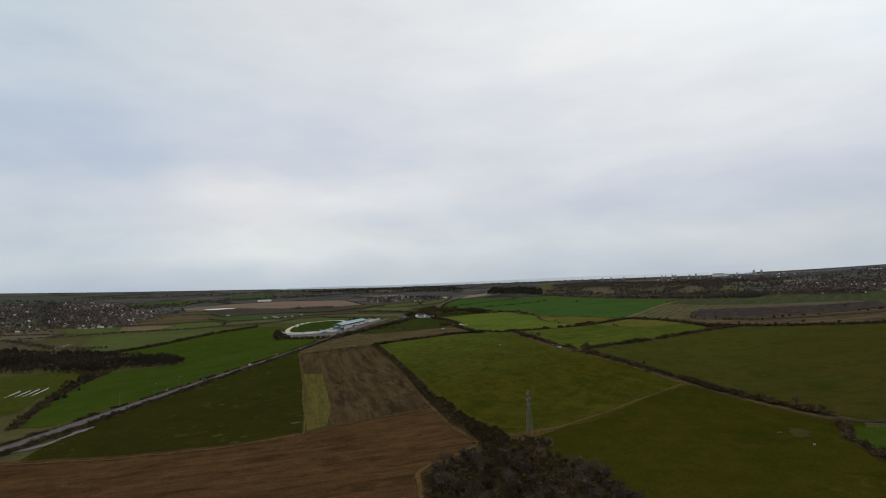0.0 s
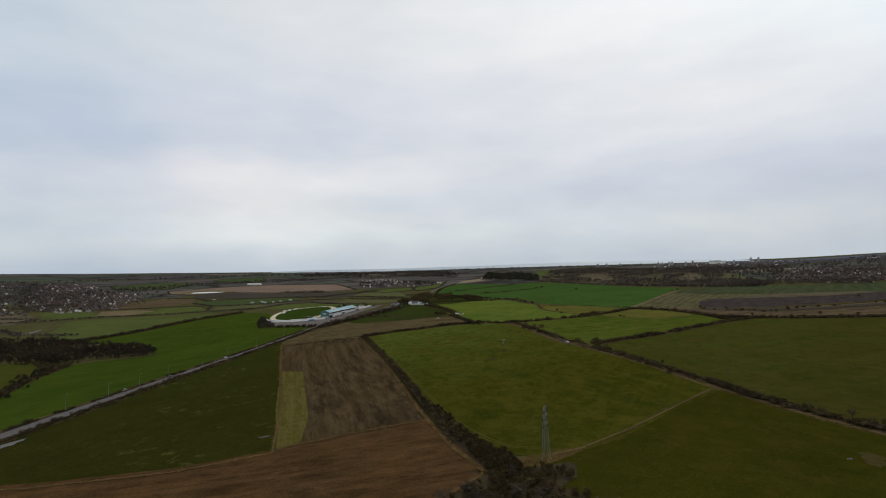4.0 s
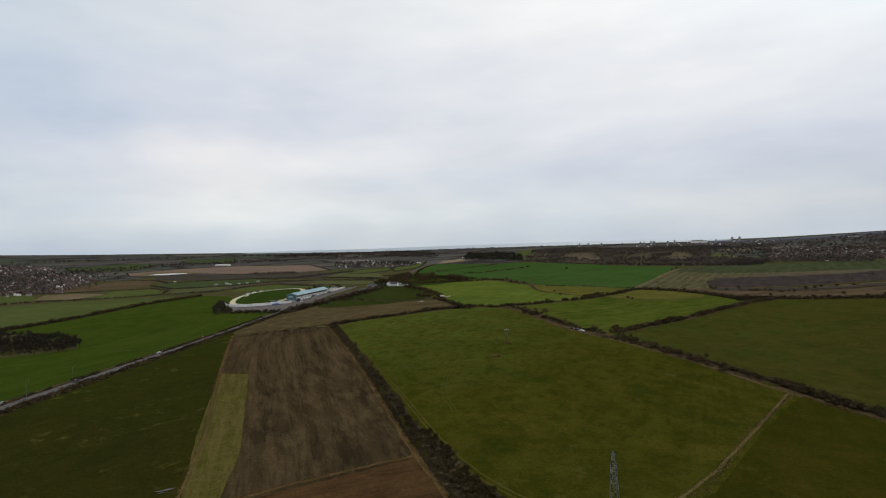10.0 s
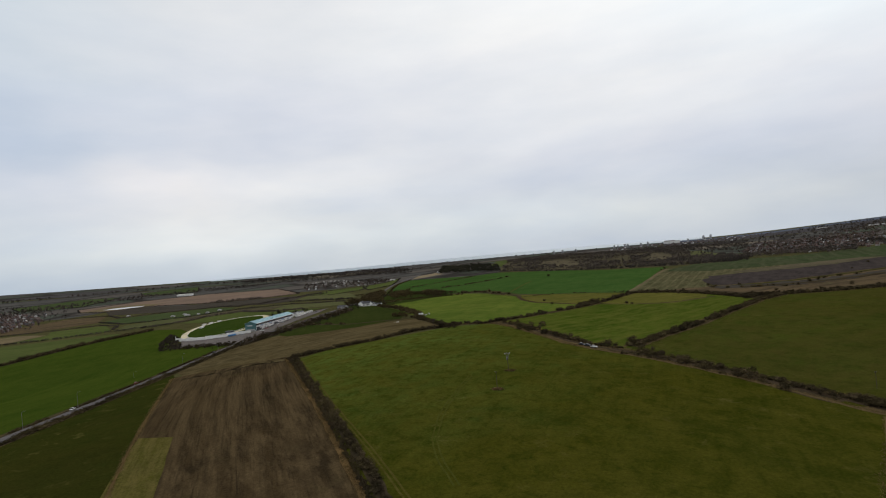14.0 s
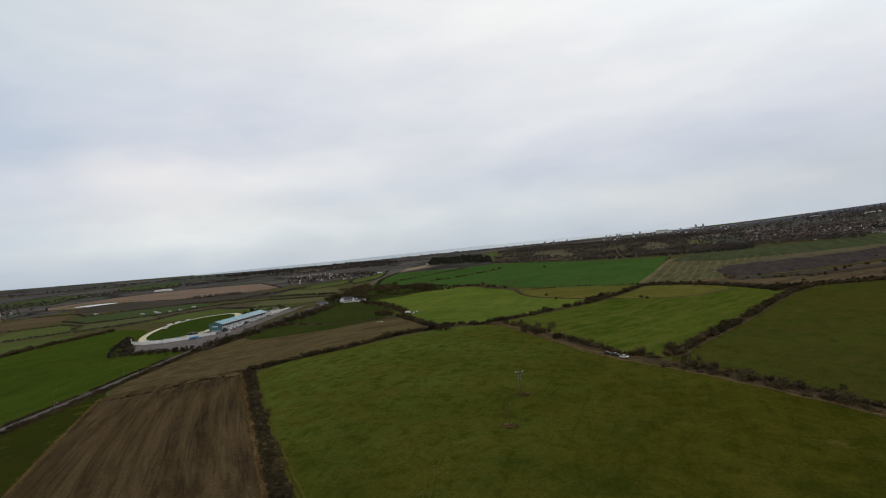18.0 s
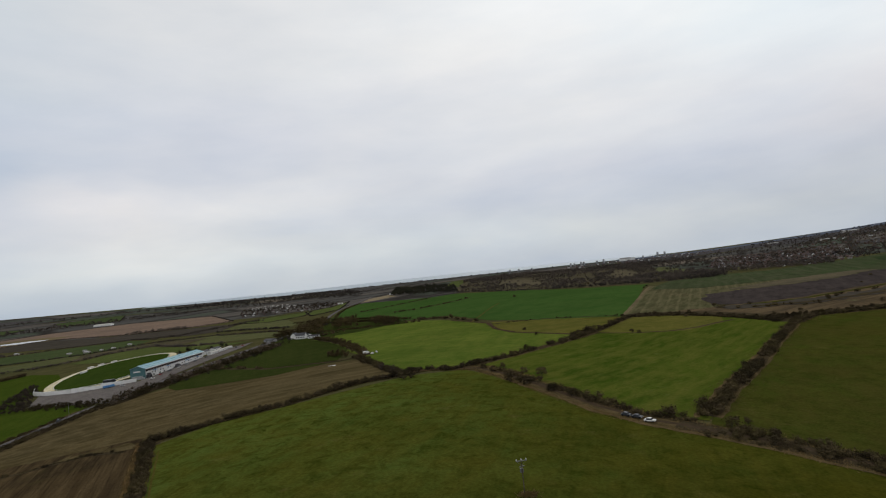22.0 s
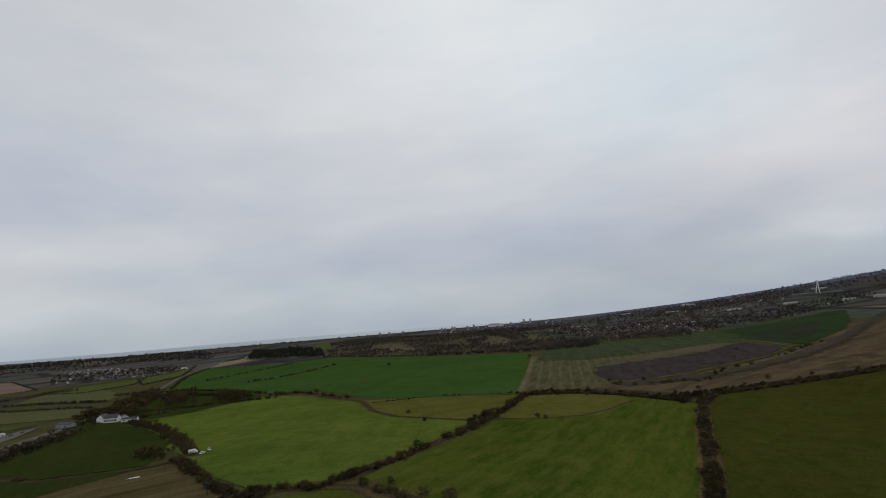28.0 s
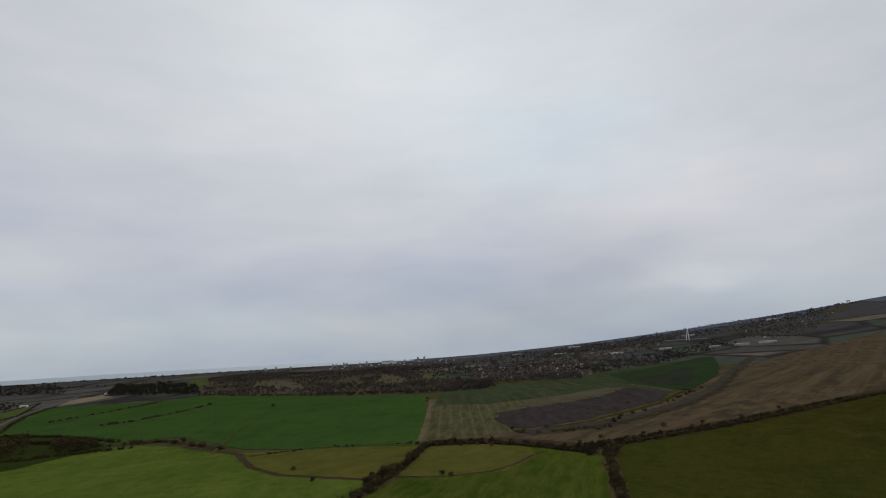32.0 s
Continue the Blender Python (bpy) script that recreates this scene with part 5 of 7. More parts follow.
# wheel marks in the grass
for dx in (0.0, 1.9):
    ribbon("wheel_mark", [(-40 + dx, 539), (-45 + dx, 522), (-52 + dx, 496), (-55 + dx, 480), (-57 + dx, 456), (-54 + dx, 437), (-48 + dx, 418)], 0.7, M["pasture_mark"], 0.34, "pale curved wheel mark across the pasture", "wheel mark", 0.3, 3)
    ribbon("wheel_mark", [(-166 + dx, 645), (-141 + dx, 582), (-112 + dx, 514), (-79 + dx, 446), (-59 + dx, 401), (-46 + dx, 372 + dx), (-36 + dx, 356 + dx), (-24 + dx * 0.7, 342 + dx), (-12, 332.5 + dx), (3, 331 + dx), (12, 330.5 + dx)], 0.8, M["edge_mark"], 0.34, "yellowish wheel mark inside the pasture edge", "wheel mark", 0.25, 3)

# dry grass along the margins
LANE = [(-62, 745), (-30, 750), (-6, 740), (6, 712), (24, 650), (33, 622), (44, 604), (58, 591), (72, 579), (87, 561), (103, 542), (117, 520), (130, 496), (143, 470), (157, 441), (171, 413), (192, 368)]
TRACK = [(-184, 668), (-132, 545), (-92, 450), (-60, 374), (-43, 336), (-24, 303)]
for k, (line, wide, dens, words) in enumerate((
        (TRACK, 1.0, 9, "orange dry grass beside the sandy track"),
        ([(-24, 303), (-36, 282), (-47, 268), (-50, 256), (-43, 229)], 1.0, 6, "dry grass beside the thicket"),
        ([(-285, 263), (-225, 277), (-170, 299), (-133, 324)], 0.6, 5, "dry grass between meadow and plough"),
        ([(-133, 324), (-160, 398), (-206, 502), (-277, 668)], 0.8, 4, "dry grass between meadow and strip"),
        ([(-132, 329), (-123, 337), (-101, 352), (-61, 373)], 1.2, 9, "yellow grass bank between two ploughed fields"),
        ([(131, 471), (87, 412), (51, 365), (22, 334), (4, 322)], 0.9, 2, "dry grass beside the worn footpath"),
        ([(x + 6, y + 3) for x, y in LANE], 2.2, 7, "tan grass along the farm lane"),
        ([(x - 6, y - 3) for x, y in LANE], 1.8, 7, "tan grass along the farm lane"),
        ([(70, 606), (106, 651), (154, 704), (217, 778), (292, 862)], 4.0, 7, "tan grass under the hedge"),
        ([(-24, 744), (2, 764), (20, 781), (45, 807), (78, 839), (122, 888), (184, 968)], 3.5, 6, "tan grass under the hedge"),
        ([(-178, 664), (-153, 681), (-119, 695), (-85, 728), (-48, 744)], 2.6, 5, "tan grass under the hedge"),
        ([(1, 1100), (38, 1020), (38, 960), (49, 920), (78, 892), (95, 876)], 2.6, 4, "tan grass along the field track"),
        ([(8, 320), (40, 348), (82, 407), (136, 474)], 1.0, 3, "dry grass between two pastures"),
        ([(-345, 335), (-396, 413), (-457, 523), (-492, 602)], 2.5, 4, "tan grass beside the wheat"),
        ([(300, 862), (345, 897), (442, 905), (573, 903), (760, 900)], 2.5, 3, "tan grass under the long hedge"))):
    grass_edge(line, words, wide, dens, 0.32, "dry_blades", 300 + k)

# hedges
hedge([(x + 3.5, y) for x, y in [(-182, 668), (-131, 545), (-94, 461), (-64, 390), (-44, 346), (-29, 322), (-20, 308)]], "dense dark hedge along the track", 1.6, 0.88, 0.9, 0, False, 2)
hedge([(-66, 404), (-52, 374), (-38, 346), (-23, 322), (-10, 308)], "thick dark scrub beside the hedge", 1.9, 1.05, 1.9, 0, False, 28)
hedge([(-178, 664), (-153, 681), (-119, 695), (-85, 728), (-48, 744)], "dark bare hedge along the stubble", 1.8, 1.15, 0.9, 0, False, 3)
hedge([(-262, 654), (-230, 656), (-206, 664), (-184, 656)], "thin low hedge above the ploughed field", 2.6, 0.8, 0.7, 0, True, 4)
hedge([(5, 724), (22, 664), (34, 634), (44, 612), (60, 598)], "gappy hedge of dark bushes along the lane", 3.0, 1.15, 1.2, 0.35, False, 5)
hedge([(68, 588), (92, 564), (110, 538), (134, 494)], "straggling dark hedge along the lane", 2.4, 1.15, 1.6, 0.2, False, 6)
hedge([(58, 588), (70, 577), (86, 557), (101, 538), (116, 515), (128, 492)], "low dark scrub on the lane side", 2.6, 1.0, 2.4, 0.3, True, 27)
hedge([(134, 494), (146, 468), (160, 440), (176, 408)], "thick dark hedge beside the pasture", 1.7, 1.5, 2.0, 0, False, 7)
hedge([(178, 402), (196, 364), (240, 350), (330, 330), (420, 318)], "gappy dark hedge beside the lane", 2.2, 1.35, 1.6, 0.25, False, 8)
hedge([(186, 352), (172, 318), (164, 262), (160, 200)], "dark hedge dividing two pastures", 2.4, 1.2, 1.0, 0, False, 9)
hedge([(70, 606), (106, 651), (154, 704), (217, 778), (292, 862)], "tall thick hedge between green pastures", 2.4, 1.35, 1.3, 0.1, False, 10)
hedge([(292, 862), (345, 903), (442, 911), (573, 909), (760, 906), (900, 906)], "long dark hedge below the brown field", 3.2, 1.35, 1.2, 0, False, 11)
hedge([(-24, 744), (2, 764), (20, 781), (45, 807), (78, 839), (122, 888), (184, 968)], "thick hedge of dark bushes up the slope", 2.8, 1.25, 1.6, 0.12, False, 12)
hedge([(184, 968), (230, 960), (268, 932), (298, 880)], "dark hedge below the striped field", 3.0, 1.3, 1.4, 0.1, False, 13)
hedge([(-60, 740), (-50, 754), (-24, 746)], "dark bushes at the field corner", 2.4, 1.2, 1.4, 0, False, 14)
hedge([(x + 8.5, y) for x, y in ROAD[3:10]], "continuous dark hedge along the road", 1.7, 1.5, 0.9, 0, True, 15)
hedge([(x - 8.5, y) for x, y in ROAD[3:10]], "broken dark hedge along the road", 2.1, 1.1, 0.8, 0.32, True, 16)
hedge([(-660, 772), (-632, 790), (-614, 880), (-608, 1036), (-584, 1175)], "long dark hedge across the green fields", 2.2, 1.7, 1.8, 0, False, 17)
hedge([(-345, 335), (-396, 413), (-457, 523), (-492, 602)], "rough hedge at the edge of the wheat", 2.0, 1.0, 2.0, 0.1, False, 19)
belt([(-540, 640), (-505, 590), (-470, 535), (-435, 478), (-400, 425)], "dark scrub spreading along the wheat edge", 1.4, 4.5, "wood_twigs", 85, 110, 0.42, 0.9, 5.5)
ribbon("verge", [(-345, 335), (-396, 413), (-457, 523), (-492, 602)], 9, M["litter"], 0.33, "rough brown grass margin under the hedge", "verge", 1.0, 6)
hedge([(-255, 948), (-229, 917), (-196, 885), (-172, 862), (-145, 853), (-118, 847), (-98, 852)], "low hedge behind the stubble field", 3.0, 1.0, 1.2, 0.5, False, 20)
hedge([(-96, 850), (-78, 800), (-62, 755)], "dense hedge beside the stubble field", 2.4, 1.2, 1.3, 0, False, 21)
hedge([(-170, 1110), (-120, 1150), (-70, 1185), (-10, 1155), (30, 1060)], "bushy hedge behind the light green pasture", 4.0, 1.4, 2.0, 0.3, False, 22)
hedge([(-175, 1712), (-103, 1847), (4, 2052)], "thin dotted hedge across the slope", 8, 1.3, 1.5, 0.35, False, 23)
hedge([(-104, 1506), (-51, 1522), (8, 1621), (104, 1834)], "thin dotted hedge across the slope", 6, 1.4, 1.2, 0.35, False, 24)
hedge([(45, 1005), (100, 1008), (178, 984)], "low dark hedge at the foot of the wheat", 5.0, 1.0, 1.0, 0.35, True, 25)
hedge([(300, 985), (400, 972), (437, 1000), (500, 1028), (649, 1084), (808, 1168)], "scattered bushes along the brown field", 15.0, 1.5, 3.0, 0.4, False, 26)

sheet("brown_field", [(200, 975), (263, 1000), (350, 1030), (500, 1010), (700, 1040), (900, 1080), (1300, 1180), (1300, 915), (900, 912), (573, 914), (442, 916), (345, 908), (290, 925), (250, 960)], M["brown"], 0.28, 40, "brown rough field above the long hedge", "field")
for wide, mat, lift, words, line in ((26, "dark_heath", 0.75, "rough brown ditch bank curving up the brown field", [(300, 985), (386, 988), (486, 1008), (610, 1042), (790, 1126), (1000, 1250), (1290, 1420), (1480, 1520), (1640, 1600)]),
                                     (9, "litter", 0.95, "dark bramble strip along the ditch bank", [(330, 982), (400, 984), (486, 1002), (612, 1036), (795, 1120), (1005, 1244), (1250, 1392)])):
    ribbon("bank", line, wide, M[mat], lift, words, "bank", 4.0, 12)
ribbon("bank", [(300, 905), (345, 918), (442, 926), (573, 926), (760, 922), (900, 922)], 12, M["litter"], 0.5, "dark rough bank above the long hedge", "bank", 0.8, 12)
for x, y, s in ((98, 872, 1.3), (108, 880, 1.5), (114, 888, 1.4), (102, 884, 1.2), (120, 894, 1.3), (92, 864, 1.1), (128, 902, 1.2)):
    tree(x, y, s, "bush", 3)

belt([(x + 1.9, y) for x, y in TRACK[:-1]], "dark low scrub close to the sandy track", 0.9, 2.2, "hedge", 90, 80, 0.34, 0.95, 0.5)

# distant hedgerows round the far fields
for k, line in enumerate(([(-1797, 2309), (-1752, 2661), (-1579, 2659), (-1411, 2164), (-1600, 2111)], [(-1662, 2945), (-1534, 3299), (-1261, 2727), (-1461, 2650)], [(-366, 2016), (-309, 2172), (-284, 2423), (-260, 1958), (-308, 1788)], [(-504, 1805), (-452, 1959), (-351, 2043), (-333, 1832), (-398, 1727)], [(-1318, 2011), (-1246, 2264), (-1075, 2440), (-775, 2408), (-558, 1965), (-657, 1866), (-817, 1867), (-1045, 1947), (-1108, 1840), (-1210, 1868)])):
    belt(line + line[:1], "uneven dark hedgerow round a distant field", 2.2, 4.0, "ridge_twigs", 40 + k, 16, 0.9, 1.0, 0.8)
for k, (line, tall, wide) in enumerate((
        ([(-1040, 960), (-934, 1044), (-887, 1118), (-805, 1165), (-714, 1240), (-650, 1275), (-610, 1290)], 5.5, 3.0),
        ([(-1240, 1250), (-1163, 1272), (-1040, 1292), (-933, 1334), (-838, 1405), (-768, 1364), (-730, 1290)], 4.5, 1.8),
        ([(-1109, 1461), (-1066, 1338)], 4.0, 1.4), ([(-1099, 1672), (-991, 1673), (-889, 1560), (-803, 1625), (-683, 1660), (-600, 1600)], 4.5, 2.0),
        ([(-889, 1485), (-779, 1396), (-662, 1436), (-602, 1500), (-540, 1540)], 4.5, 2.2), ([(-640, 1268), (-600, 1330), (-592, 1396), (-530, 1440), (-463, 1352), (-400, 1270), (-330, 1215)], 5.0, 2.4),
        ([(-568, 1512), (-443, 1500), (-340, 1410), (-278, 1335)], 5.0, 1.8), ([(-478, 1600), (-420, 1575), (-340, 1500), (-286, 1440)], 5.5, 2.2),
        ([(-790, 1860), (-735, 1862), (-690, 1885), (-640, 1850)], 11.0, 7.0), ([(-654, 1640), (-560, 1620), (-480, 1800), (-440, 1820)], 7.0, 6.0),
        ([(-984, 951), (-860, 880), (-781, 831), (-714, 832), (-690, 846)], 6.0, 5.0), ([(-1180, 1080), (-1088, 1090), (-990, 1087), (-960, 1010)], 5.0, 3.0))):
    belt(line, "continuous dark hedgerow between winter fields", 1.6, tall, "ridge_twigs", 140 + k, 22, 0.8, 1.0, wide)
CAR_PARK_EDGE = [(-280, 815), (-272, 850), (-260, 887), (-246, 925), (-236, 970), (-226, 1010), (-214, 1060)]
ribbon("verge", CAR_PARK_EDGE, 16, M["litter"], 0.45, "dark rough ground under the bushes", "verge", 1.5, 6)
belt(CAR_PARK_EDGE, "dark scrub beside the car park", 0.8, 6.5, "hedge", 61, 120, 0.4, 0.9, 6.5)
belt(CAR_PARK_EDGE, "tall bare bushes beside the car park", 4.0, 10.5, "twigs", 79, 220, 0.36, 0.8, 6)
belt([(-278, 828), (-270, 852), (-256, 887), (-234, 908), (-225, 961), (-215, 1000)], "evergreen bushes among the bare belt", 9, 5, "ever", 62, 70, 0.6, 0.8, 6)
belt([(-376, 869), (-344, 857), (-318, 845), (-297, 830)], "bare bushes along the car park edge", 1.2, 5.5, "hedge", 63, 110, 0.42, 1.0, 4)
wood("wood", [(-370, 862), (-398, 866), (-426, 912), (-450, 972), (-470, 1020), (-442, 988), (-420, 952), (-404, 918), (-384, 888)], 150, "rough brown thicket beside the race track", 4.2, "twigs", 64, 130, 0.4)
belt([(-320, 1010), (-330, 1120), (-300, 1150)], "dark evergreens behind the grandstand", 7, 9, "ever", 66, 90, 0.7, 0.8, 5)
belt([(-208, 1100), (-203, 1200), (-202, 1374)], "trees along the far road", 5, 7, "far_twigs", 67, 40, 0.9, 0.75, 4)
belt([(-1900, 1300), (-1500, 2300), (-1000, 3000), (-500, 3400), (0, 3500)], "tree line on the distant rise", 9, 12, "far_twigs", 68, 22, 1.8, 0.8, 30)
belt([(-2300, 2600), (-1700, 3500), (-900, 4100), (-200, 4380)], "tree line along the skyline", 8, 19, "far_twigs", 69, 26, 2.4, 0.75, 45)
belt([(-200, 4380), (300, 4360), (900, 4200)], "tree line along the skyline", 9, 17, "far_twigs", 70, 26, 2.4, 0.7, 45)


sheet("scrub_land", [(178, 975), (232, 962), (270, 935), (300, 885), (330, 905), (300, 945), (262, 975), (200, 990)], M["litter"], 0.4, 20, "dark ground under the hedge bushes", "scrub", "structure", 2, 6)
belt([(180, 975), (230, 966), (266, 942), (290, 905), (330, 912), (442, 918), (573, 918), (760, 914)], "wide belt of dark bare bushes along the long hedge", 1.6, 4.4, "hedge", 77, 110, 0.42, 0.95, 4)

belt([(294, 866), (305, 879), (319, 893), (335, 900)], "dark bushes where two hedges meet", 1.0, 3.6, "hedge", 89, 110, 0.42, 1.0, 2.0)
belt([(284, 876), (297, 890), (312, 902), (330, 908)], "dark bushes where two hedges meet", 1.0, 4.4, "hedge", 86, 110, 0.42, 1.0, 2.5)
belt([(262, 934), (280, 912), (296, 888)], "dark bushes where two hedges meet", 1.0, 4.0, "hedge", 87, 110, 0.42, 1.0, 2.5)
wood("wood", [(-1500, 3600), (-1100, 4150), (-650, 4250), (-420, 3900), (-280, 2950), (-480, 2950), (-760, 3350), (-1200, 3300)], 1100, "dark leafless woods below the skyline", 13, "far_twigs", 18, 22, 2.0)

belt([(-847, 2945), (-765, 3048), (-701, 3205), (-587, 3290)], "dark wood behind the caravans", 5.0, 10, "far_twigs", 83, 36, 1.2, 0.9, 22)

# woods
wood("wood", [(-760, 590), (-640, 580), (-575, 605), (-513, 610), (-470, 634), (-431, 657), (-446, 690), (-494, 728), (-606, 766), (-720, 772), (-830, 790), (-860, 690)], 1700, "dark leafless wood beside the wheat field", 8, "wood_twigs", 1, 110, 0.5)
wood("wood", [(-590, 612), (-520, 590), (-480, 555), (-468, 556), (-484, 606), (-500, 635), (-560, 640)], 170, "scrubby leafless thicket at the field edge", 5, "hedge", 2, 90, 0.5)
wood("wood", [(-133, 2476), (-131, 3211), (125, 2696), (102, 2184)], 800, "dense dark conifer wood below the skyline", 14, "ever", 3, 40, 1.4)
wood("wood", [(108, 2211), (230, 3562), (542, 3860), (725, 3184), (882, 2515), (752, 1830), (599, 1538), (458, 1553), (288, 1875)], 4700, "dark leafless scrub and woodland over the ridge", 9, "ridge_twigs", 4, 34, 1.2, True, -0.2)
wood("wood", [(108, 2211), (230, 3562), (542, 3860), (725, 3184), (882, 2515), (752, 1830), (599, 1538), (458, 1553), (288, 1875)], 900, "low olive brown scrub over the ridge", 5, "hedge", 19, 30, 1.0)
belt([(90, 2225), (180, 2070), (280, 1868), (320, 1790)], "low hedge along the top of the wheat", 2.6, 6, "ridge_twigs", 88, 50, 0.9, 0.9, 8)
belt([(320, 1790), (370, 1700), (455, 1548), (530, 1530), (600, 1532), (680, 1640), (745, 1800)], "dark belt of leafless trees along the top of the wheat", 3.2, 13, "ridge_twigs", 84, 60, 1.0, 0.95, 10)
wood("wood", [(700, 2120), (900, 2090), (1140, 2450), (1200, 2850), (1050, 3250), (760, 2900), (690, 2500)], 900, "leafless woodland behind the ridge", 10, "ridge_twigs", 15, 24, 1.7)
wood("wood", [(-1212, 1295), (-1650, 1720), (-2250, 2480), (-1900, 2440), (-1500, 2200), (-1150, 1750), (-960, 1330), (-1040, 1210)], 420, "bare trees among the village gardens", 7, "far_twigs", 16, 30, 1.0)
COTTAGE_WOOD = [(-233, 1106), (-226, 1230), (-228, 1482), (-182, 1496), (-99, 1302), (-70, 1160), (-91, 1154), (-129, 1108), (-167, 1095), (-193, 1066)]
sheet("pasture", COTTAGE_WOOD, M["paddock"], 0.4, 40, "dark green paddocks between belts of trees", "field", "structure", 3, 15, 12)
for k, (line, count, tall) in enumerate((([(-238, 1132), (-232, 1190), (-205, 1205), (-178, 1160), (-165, 1134), (-200, 1132)], 120, 8), ([(-232, 1230), (-232, 1420), (-205, 1400), (-186, 1230)], 170, 12),
                                         ([(-166, 1180), (-186, 1380), (-150, 1340), (-126, 1168)], 110, 11), ([(-108, 1175), (-114, 1270), (-92, 1230), (-66, 1140), (-90, 1150)], 80, 10))):
    wood("wood", line, count, "dark leafless trees behind the white cottage", tall, "thicket", 6 + k, 140, 0.46)
for k, (line, tall, gap) in enumerate((([(-236, 1428), (-181, 1372), (-113, 1262), (-75, 1190)], 5.5, 1.0), ([(-228, 1500), (-190, 1490), (-154, 1420), (-110, 1336), (-76, 1246), (-53, 1200)], 5.0, 1.1),
                                       ([(-179, 1166), (-146, 1157), (-113, 1149), (-66, 1146), (-42, 1141)], 3.4, 0.8), ([(-217, 1560), (-234, 1760), (-241, 1950), (-224, 2200)], 3.2, 1.4), ([(-300, 1550), (-262, 1552), (-226, 1560)], 6.0, 1.0))):
    belt(line, "dark hedgerow behind the white cottage", gap, tall, "thicket", 170 + k, 60, 0.5, 0.85, 2.2)
ribbon("verge", [(-170, 1078), (-158, 1056), (-136, 1013), (-117, 961), (-99, 901), (-88, 862)], 10, M["litter"], 0.4, "dark ground under the thicket", "verge", 1.5, 5)
belt([(-172, 1080), (-158, 1056), (-136, 1013), (-117, 961), (-101, 905), (-90, 868)], "dark bare thicket along the field edge", 1.3, 6.0, "thicket", 78, 110, 0.42, 0.9, 3.5)
wood("wood", [(-128, 905), (-114, 900), (-100, 874), (-108, 862), (-124, 878)], 40, "leafless thicket above the stubble field", 4.5, "thicket", 7, 150, 0.42)
wood("wood", [(-1700, 1500), (-1500, 2600), (-900, 3300), (-300, 3500), (-300, 3350), (-900, 3000), (-1350, 2450), (-1500, 1500)], 700, "belts of leafless trees across distant farmland", 11, "far_twigs", 8, 22, 1.8)
wood("wood", [(560, 1650), (700, 1640), (900, 1560), (1000, 1680), (760, 1800), (580, 1760)], 420, "belt of dark leafless trees below the town", 11, "ridge_twigs", 9, 30, 1.4)
wood("wood", [(1050, 1660), (1600, 1800), (2200, 2000), (2300, 2200), (1600, 2050), (1100, 1850)], 520, "long belt of leafless trees beyond the fields", 11, "far_twigs", 10, 26, 1.6)
wood("wood", [(700, 2700), (1300, 2500), (2200, 2600), (2800, 2400), (3000, 2800), (2000, 3100), (900, 3300)], 650, "distant leafless woodland round the town", 12, "far_twigs", 11, 18, 2.2)
sheet("scrub_land", [(-34, -20), (-32, 60), (-38, 150), (-40, 229), (-46, 254), (-43, 266), (-29, 290), (-18, 302), (-8, 304), (0, 294), (10, 286), (22, 273), (33, 257), (42, 238), (55, 160), (52, 60), (40, -20)], M["litter"], 0.33, 15, "dark brown scrub ground under the thicket", "scrub", "structure", 2.5, 4)
sheet("scrub_land", [(-9, 319), (-10, 306), (2, 310), (13, 320), (22, 331), (20, 335), (8, 329)], M["pylon_grass"], 0.34, 8, "rough orange tan grass round the pylon foot", "scrub", "structure", 1.6, 3)
CORNER_SCRUB = [(-62, 396), (-50, 368), (-37, 336), (-24, 304), (-12, 296), (-6, 306), (-9, 315), (-15, 325), (-26, 337), (-41, 361), (-57, 396)]
sheet("scrub_land", CORNER_SCRUB, M["litter"], 0.33, 8, "dark brown ground under the corner scrub", "scrub", "structure", 1.0, 3, 1.5)
sheet("scrub_land", [(-30, 302), (-12, 297), (-4, 307), (4, 311), (16, 316), (16, 298), (6, 286), (-22, 286)], M["litter"], 0.28, 8, "dark brown ground beside the thicket", "scrub", "structure", 1.0, 3)
wood("wood", [(-27, 301), (-12, 298), (-5, 306), (4, 309), (12, 306), (14, 296), (4, 288), (-20, 288)], 90, "low olive brown scrub before the pylon", 3.2, "thicket", 21, 140, 0.34)
wood("wood", CORNER_SCRUB, 230, "dense olive brown scrub between track and pasture", 3.0, "thicket", 20, 150, 0.32)
grass_edge([(-8, 313), (4, 318), (14, 326)], "tan grass round the pylon foot", 1.8, 9, 0.4, "dry_blades", 350)
wood("wood", [(-34, -20), (-32, 60), (-38, 150), (-40, 229), (-45, 252), (-42, 264), (-28, 286), (-18, 295), (-6, 294), (8, 285), (21, 271), (32, 255), (41, 236), (54, 160), (50, 60), (40, -20)], 1450, "dense dark brown leafless thicket between fields", 4.4, "thicket", 13, 150, 0.36)
for k in range(270):
    rng = random.Random(900 + k)
    x, y = rng.uniform(-46, 42), rng.uniform(205, 296)
    if inside([(-40, 200), (-40, 229), (-45, 252), (-42, 264), (-28, 286), (-18, 294), (-6, 293), (8, 284), (21, 270), (32, 254), (41, 235), (46, 200)], x, y):
        tree(x, y, rng.uniform(0.75, 1.15), rng.choice(["bare", "bush", "bush", "bush"]), k)
